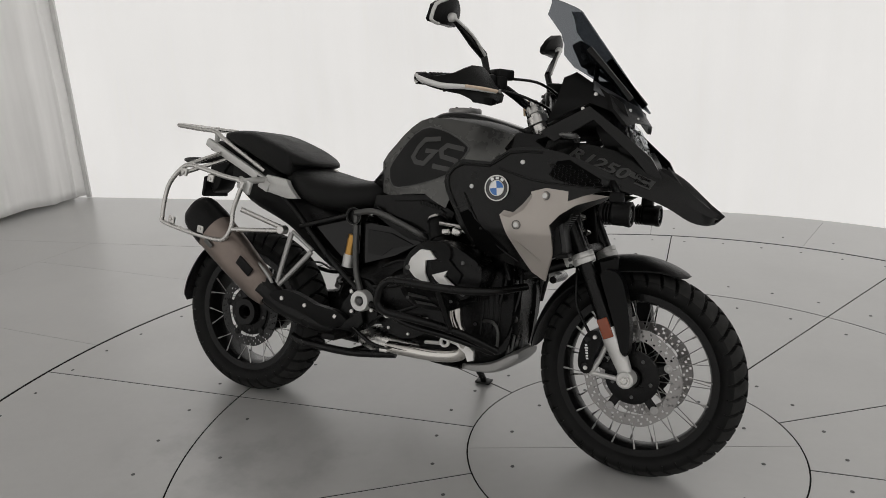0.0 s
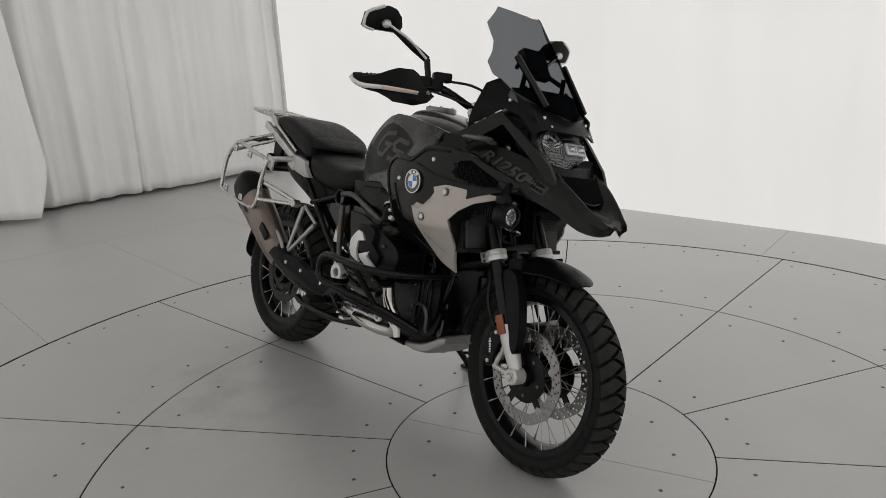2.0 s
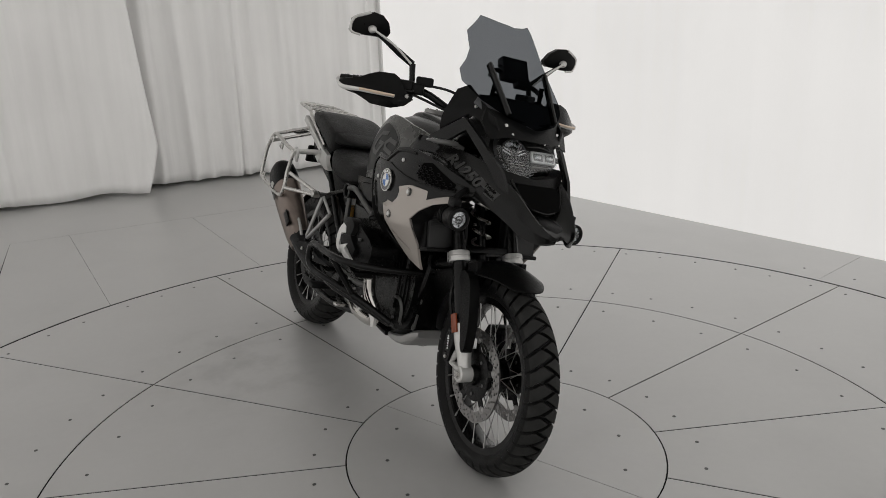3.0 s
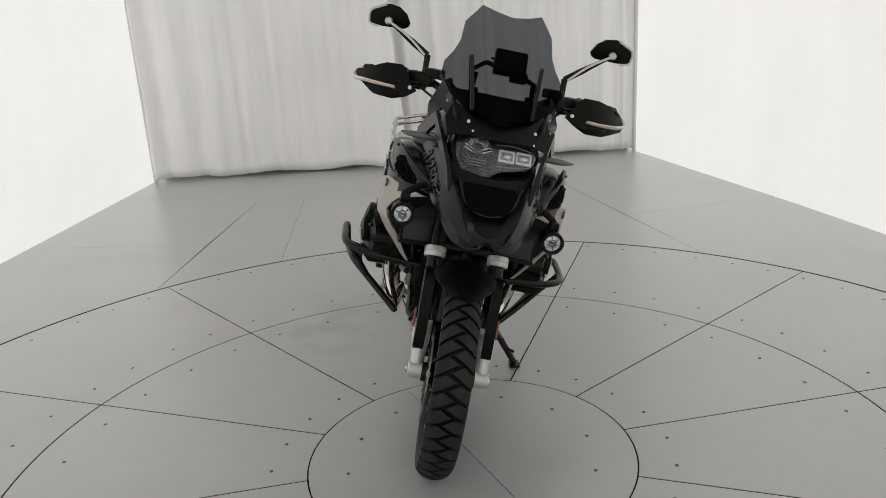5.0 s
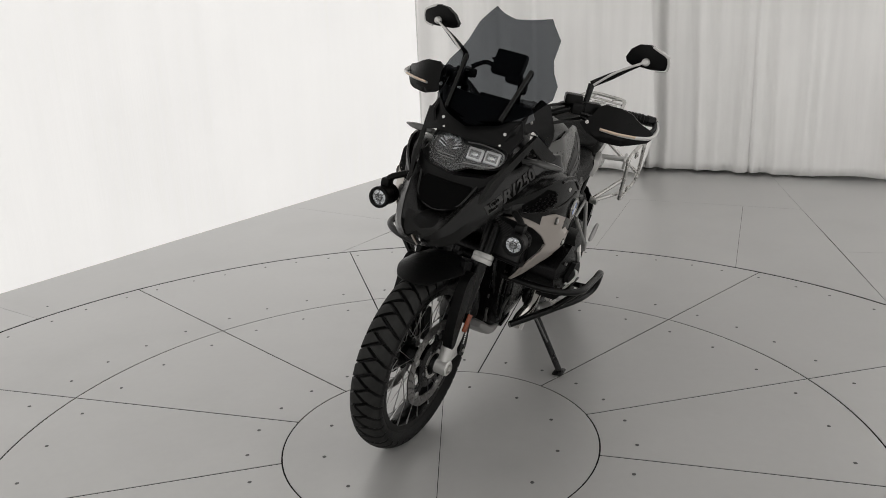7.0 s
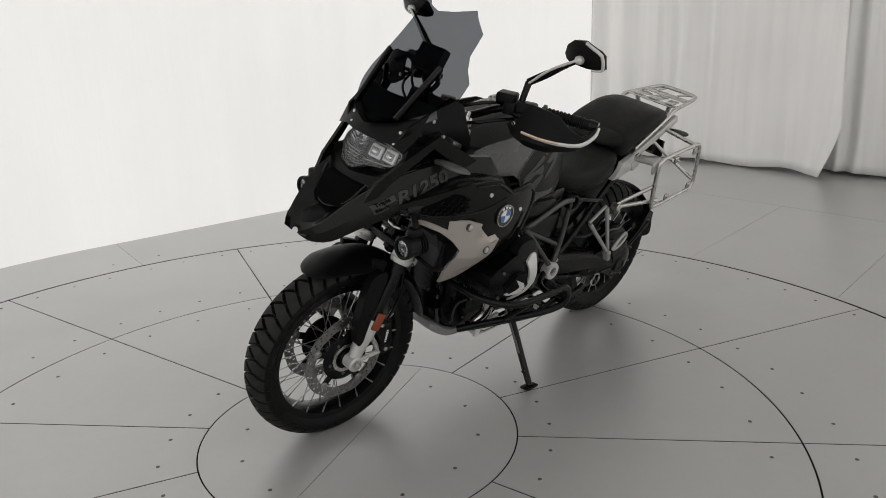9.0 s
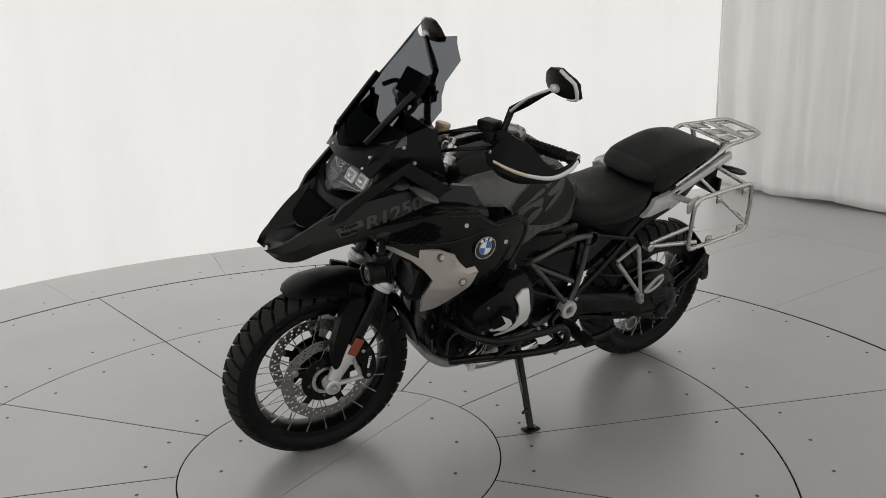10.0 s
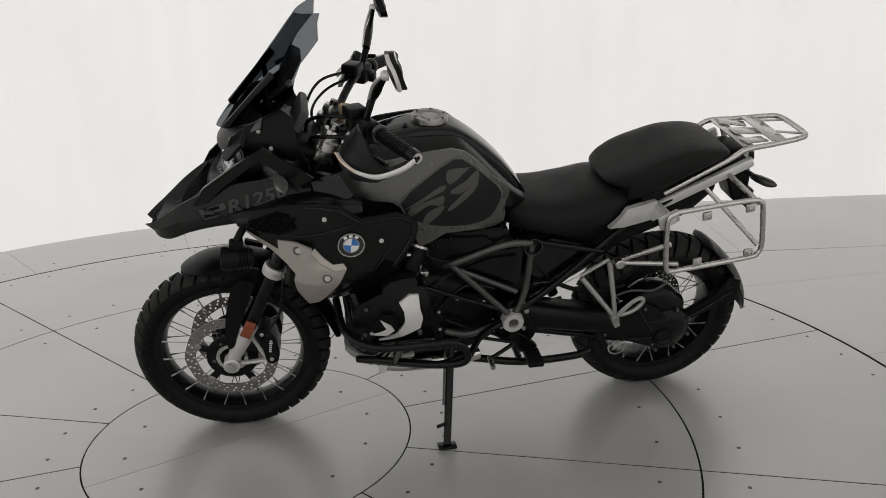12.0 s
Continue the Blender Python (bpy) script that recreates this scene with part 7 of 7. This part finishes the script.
for s in (1, -1):
    steered("fork_cap", moved(lathe([(1e-6, 0.045), (0.012, 0.045), (0.012, 0.030), (0.022, 0.028), (0.026, 0.018), (0.026, 0.004), (0.022, 0.002), (0.022, -0.006), (0.034, -0.008), (0.035, -0.032), (0.028, -0.036), (0.027, -0.07), (0.024, -0.075), (1e-6, -0.075)], (0, 0, 0), 20, "z", closed=False), Matrix.Translation((0.362, s * 0.104, 1.104)) @ pose(0, 0, 0, 0, -24, 0)), M_STEEL, bike, "silver fork cap")
    g0, g1 = Vector((0.228, s * 0.300, 1.190)), Vector((0.152, s * 0.430, 1.181))
    long_ = (g1 - g0).length
    ribs = [(1e-6, 0.0), (0.0165, 0.0)]
    for k in range(11):
        at_ = long_ * (0.08 + 0.08 * k)
        ribs += [(0.0163, at_ - 0.0042), (0.0187, at_ - 0.0030), (0.0187, at_ + 0.0030), (0.0163, at_ + 0.0042)]
    steered("grip", moved(lathe(ribs + [(0.0165, long_), (1e-6, long_)], (0, 0, 0), 16, "z", closed=False), aim(g0, g1)), M_RUBBER, bar, "black rubber grip")
    steered("grip_collar", moved(lathe([(0.0165, -0.006), (0.0245, -0.005), (0.0255, 0.0), (0.0245, 0.005), (0.0165, 0.006)], (0, 0, 0), 20, "z"), aim(g0.lerp(g1, 0.06), g1)), M_GUNMETAL, bar, "grey ring at the grip")
    steered("bar_end", joined(rod(g1, g1 + (g1 - g0).normalized() * 0.028, 0.019, 16, 0.017)), M_BARS, bar)
    steered("end_screw", moved(lathe([(0.007, 0.0), (0.0145, 0.0), (0.0145, 0.004), (0.007, 0.004)], (0, 0, 0), 18, "z"), aim(g1 + (g1 - g0).normalized() * 0.026, g1 + (g1 - g0))), M_ALU, bar)
    sw = steered("switch_unit", joined(box(0.05, 0.065, 0.06, pose(0.255, s * 0.262, 1.182, 0, 0, s * 28), 0.010, 3), box(0.03, 0.03, 0.035, pose(0.225, s * 0.272, 1.168, 0, 0, s * 28), 0.006)), M_PLASTIC, bar, "black switch unit")
    for k in range(3):
        steered("button", box(0.010, 0.014, 0.010, pose(0.224, s * (0.245 + 0.016 * k), 1.190 - 0.01 * k, 0, 0, s * 28), 0.002), M_GUNMETAL, sw)
    cyl_ = steered("brake_reservoir" if s < 0 else "clutch_reservoir", joined(box(0.055, 0.06, 0.032, pose(0.285, s * 0.205, 1.215, 0, 0, s * 25), 0.007, 3), box(0.045, 0.04, 0.04, pose(0.285, s * 0.225, 1.188, 0, 0, s * 25), 0.006)), M_PLASTIC, bar, "black fluid reservoir")
    steered("lever", tube([(0.295, s * 0.245, 1.176), (0.285, s * 0.30, 1.172), (0.245, s * 0.38, 1.160), (0.212, s * 0.425, 1.15)], [0.008, 0.007, 0.006, 0.007], 8, 4), M_BARS, bar, "black hand lever")
    # Hand guard: shell, rail, pale strip with an amber light.
    gx = lambda y, z: 0.336 - 0.55 * (max(z, 1.125) - 1.125) - 0.9 * max(0.0, 1.125 - z) - 4.6 * max(0.0, y - 0.33) ** 2
    outer = [(0.405, 1.208), (0.440, 1.180), (0.474, 1.160), (0.483, 1.142), (0.470, 1.124), (0.40, 1.102)] if s > 0 else [(0.398, 1.213), (0.430, 1.196), (0.475, 1.182), (0.482, 1.172), (0.462, 1.152), (0.40, 1.116)]
    up = 0.004 if s > 0 else 0.009
    shell = facing([(0.255, 1.150), (0.285, 1.178), (0.300, 1.206 + up), (0.318, 1.217 + up), (0.370, 1.215 + up)] + outer + [(0.335, 1.104 if s > 0 else 1.112), (0.290, 1.126)], gx, 0.006, 4, 1, 0.005)
    steered("hand_guard", flipped(shell) if s < 0 else shell, M_PLASTIC, bike, "black hand guard with a pale strip")
    heights = (1.147, 1.142, 1.140, 1.143, 1.160, 1.176) if s > 0 else (1.152, 1.154, 1.156, 1.156, 1.170, 1.180)
    rail = [(x, y, z) for (x, y), z in zip(((0.335, 0.330), (0.318, 0.385), (0.288, 0.438), (0.238, 0.478), (0.180, 0.478), (0.146, 0.462)), heights)]
    steered("guard_strip", tube([(x, s * y, z) for x, y, z in rail], [0.006, 0.0075, 0.008, 0.0095, 0.010, 0.010], 10, 5, flat=0.6), M_BRIGHT, bike, "pale grey hand guard strip")
    steered("strip_light", tube([(x + 0.004, s * (y + 0.002), z + 0.002) for x, y, z in rail[:3]], [0.0055, 0.0062, 0.0064], 8, 5, flat=0.6), M_AMBER2, bike, "amber strip light")
    steered("guard_rail", tube([(0.14, s * 0.460, 1.180), (0.205, s * 0.468, 1.158), (0.262, s * 0.425, 1.146), (0.295, s * 0.34, 1.146), (0.290, s * 0.25, 1.165)], 0.008, 8, 5), M_BARS, bike)
    steered("bolt", moved(disc(0.007, 0, 0.006, (0, 0, 0), 10, "x", 0.001), Matrix.Translation((0.318, s * 0.280, 1.158))), M_STEEL, bike)
    # Mirror on its two-piece stem.
    lift = 0.010 if s > 0 else -0.004
    elbow = Vector((0.238, s * 0.240, 1.268))
    head = Vector((0.208, s * 0.392, 1.362 + lift))
    stem = steered("mirror_stem", joined(rod((0.262, s * 0.240, 1.19), elbow, 0.0095, 12, 0.011), disc(0.016, 1.190, 1.202, (0.262, s * 0.240, 0), 14, "z", 0.002)), M_BARS, bike, "black mirror stem")
    steered("mirror_arm", tube([elbow, elbow.lerp(head, 0.35), elbow.lerp(head, 0.7), head], [0.013, 0.0135, 0.0085, 0.007], 10, 2, flat=0.7), M_BARS, stem)
    steered("arm_inlay", tube([elbow + Vector((0.010, s * 0.01, 0.0)), elbow.lerp(head, 0.5) + Vector((0.014, 0, 0.006)), head + Vector((0.008, 0, 0))], 0.0042, 8, 4), M_ALU, stem, "bright inlay of the mirror arm")
    mo = [(0.318, 1.378), (0.333, 1.407), (0.360, 1.427), (0.394, 1.432), (0.446, 1.413), (0.459, 1.402), (0.460, 1.364), (0.452, 1.358), (0.413, 1.354), (0.338, 1.357), (0.324, 1.364)]
    mo = [(y, z + lift - 0.014) for y, z in mo]
    cxm, czm = 0.39, 1.372 + lift
    mx = lambda y, z: 0.205 + 0.30 * (z - czm) - 2.6 * (y - cxm) ** 2 - 3.2 * (z - czm) ** 2
    shell = facing(mo, mx, 0.022, 3, 1, 0.006)
    mi = steered("mirror", flipped(shell) if s < 0 else shell, M_PLASTIC, bike, "black mirror with a bright edge")
    glass = facing([(cxm + (y - cxm) * 0.93, czm + (z - czm) * 0.92) for y, z in mo], lambda y, z: 0.178 + 0.30 * (z - czm), 0.004, 1, 1, 0.001)
    steered("mirror_glass", flipped(glass) if s < 0 else glass, M_MIRROR, mi)
    steered("mirror_trim", tube([(mx(y, z) - 0.004, s * y, z) for y, z in ((0.405, mo[3][1] - 0.004), (0.430, mo[4][1] + 0.004), (0.457, mo[5][1]), (0.460, mo[6][1] + 0.004), (0.452, mo[7][1]), (0.425, mo[8][1]))], 0.0055, 8, 2), M_ALU, mi, "bright edge trim")
    steered("ball_joint", moved(lathe([(1e-6, 0.012), (0.007, 0.012), (0.012, 0.007), (0.013, 0.0), (0.013, -0.008), (1e-6, -0.008)], (0, 0, 0), 20, "x", closed=False), Matrix.Translation((head.x + 0.002, s * 0.392, head.z))), M_ALU, mi)
# Hoses and cables between bar and frame.
for k, (a, b, c, d) in enumerate([((0.285, 0.20, 1.20), (0.38, 0.15, 1.19), (0.43, 0.06, 1.13), (0.42, 0.02, 1.0)), ((0.285, -0.20, 1.20), (0.38, -0.14, 1.19), (0.43, -0.05, 1.13), (0.43, -0.03, 1.0)), ((0.26, 0.26, 1.165), (0.38, 0.20, 1.15), (0.42, 0.10, 1.10), (0.38, 0.06, 1.0)),
                                  ((0.26, -0.26, 1.165), (0.36, -0.20, 1.14), (0.41, -0.10, 1.10), (0.37, -0.06, 1.0))]):
    part("cable", tube([a, b, c, d], 0.0045 if k % 2 else 0.0055, 7, 6), M_BARS, bike)
for pts in ([(0.13, 0.20, 0.64), (0.05, 0.19, 0.60), (-0.04, 0.175, 0.55), (-0.15, 0.17, 0.50)], [(0.10, -0.20, 0.62), (0.02, -0.19, 0.58), (-0.06, -0.175, 0.52), (-0.16, -0.17, 0.50)], [(0.30, -0.15, 0.50), (0.32, -0.16, 0.60), (0.28, -0.17, 0.70)], [(0.33, 0.15, 0.48), (0.34, 0.16, 0.58), (0.30, 0.17, 0.68)], [(-0.26, 0.12, 0.66), (-0.36, 0.12, 0.55), (-0.50, 0.11, 0.49), (-0.62, 0.10, 0.50)]):
    part("hose", tube(pts, 0.008, 8, 5), M_BARS, bike)

res = steered("fluid_reservoir", joined(rod((0.312, -0.035, 1.105), (0.308, -0.035, 1.140), 0.024, 16), rod((0.308, -0.035, 1.140), (0.306, -0.035, 1.150), 0.026, 16, 0.024)), M_BEIGE, bike, "cloudy beige reservoir on the top clamp")
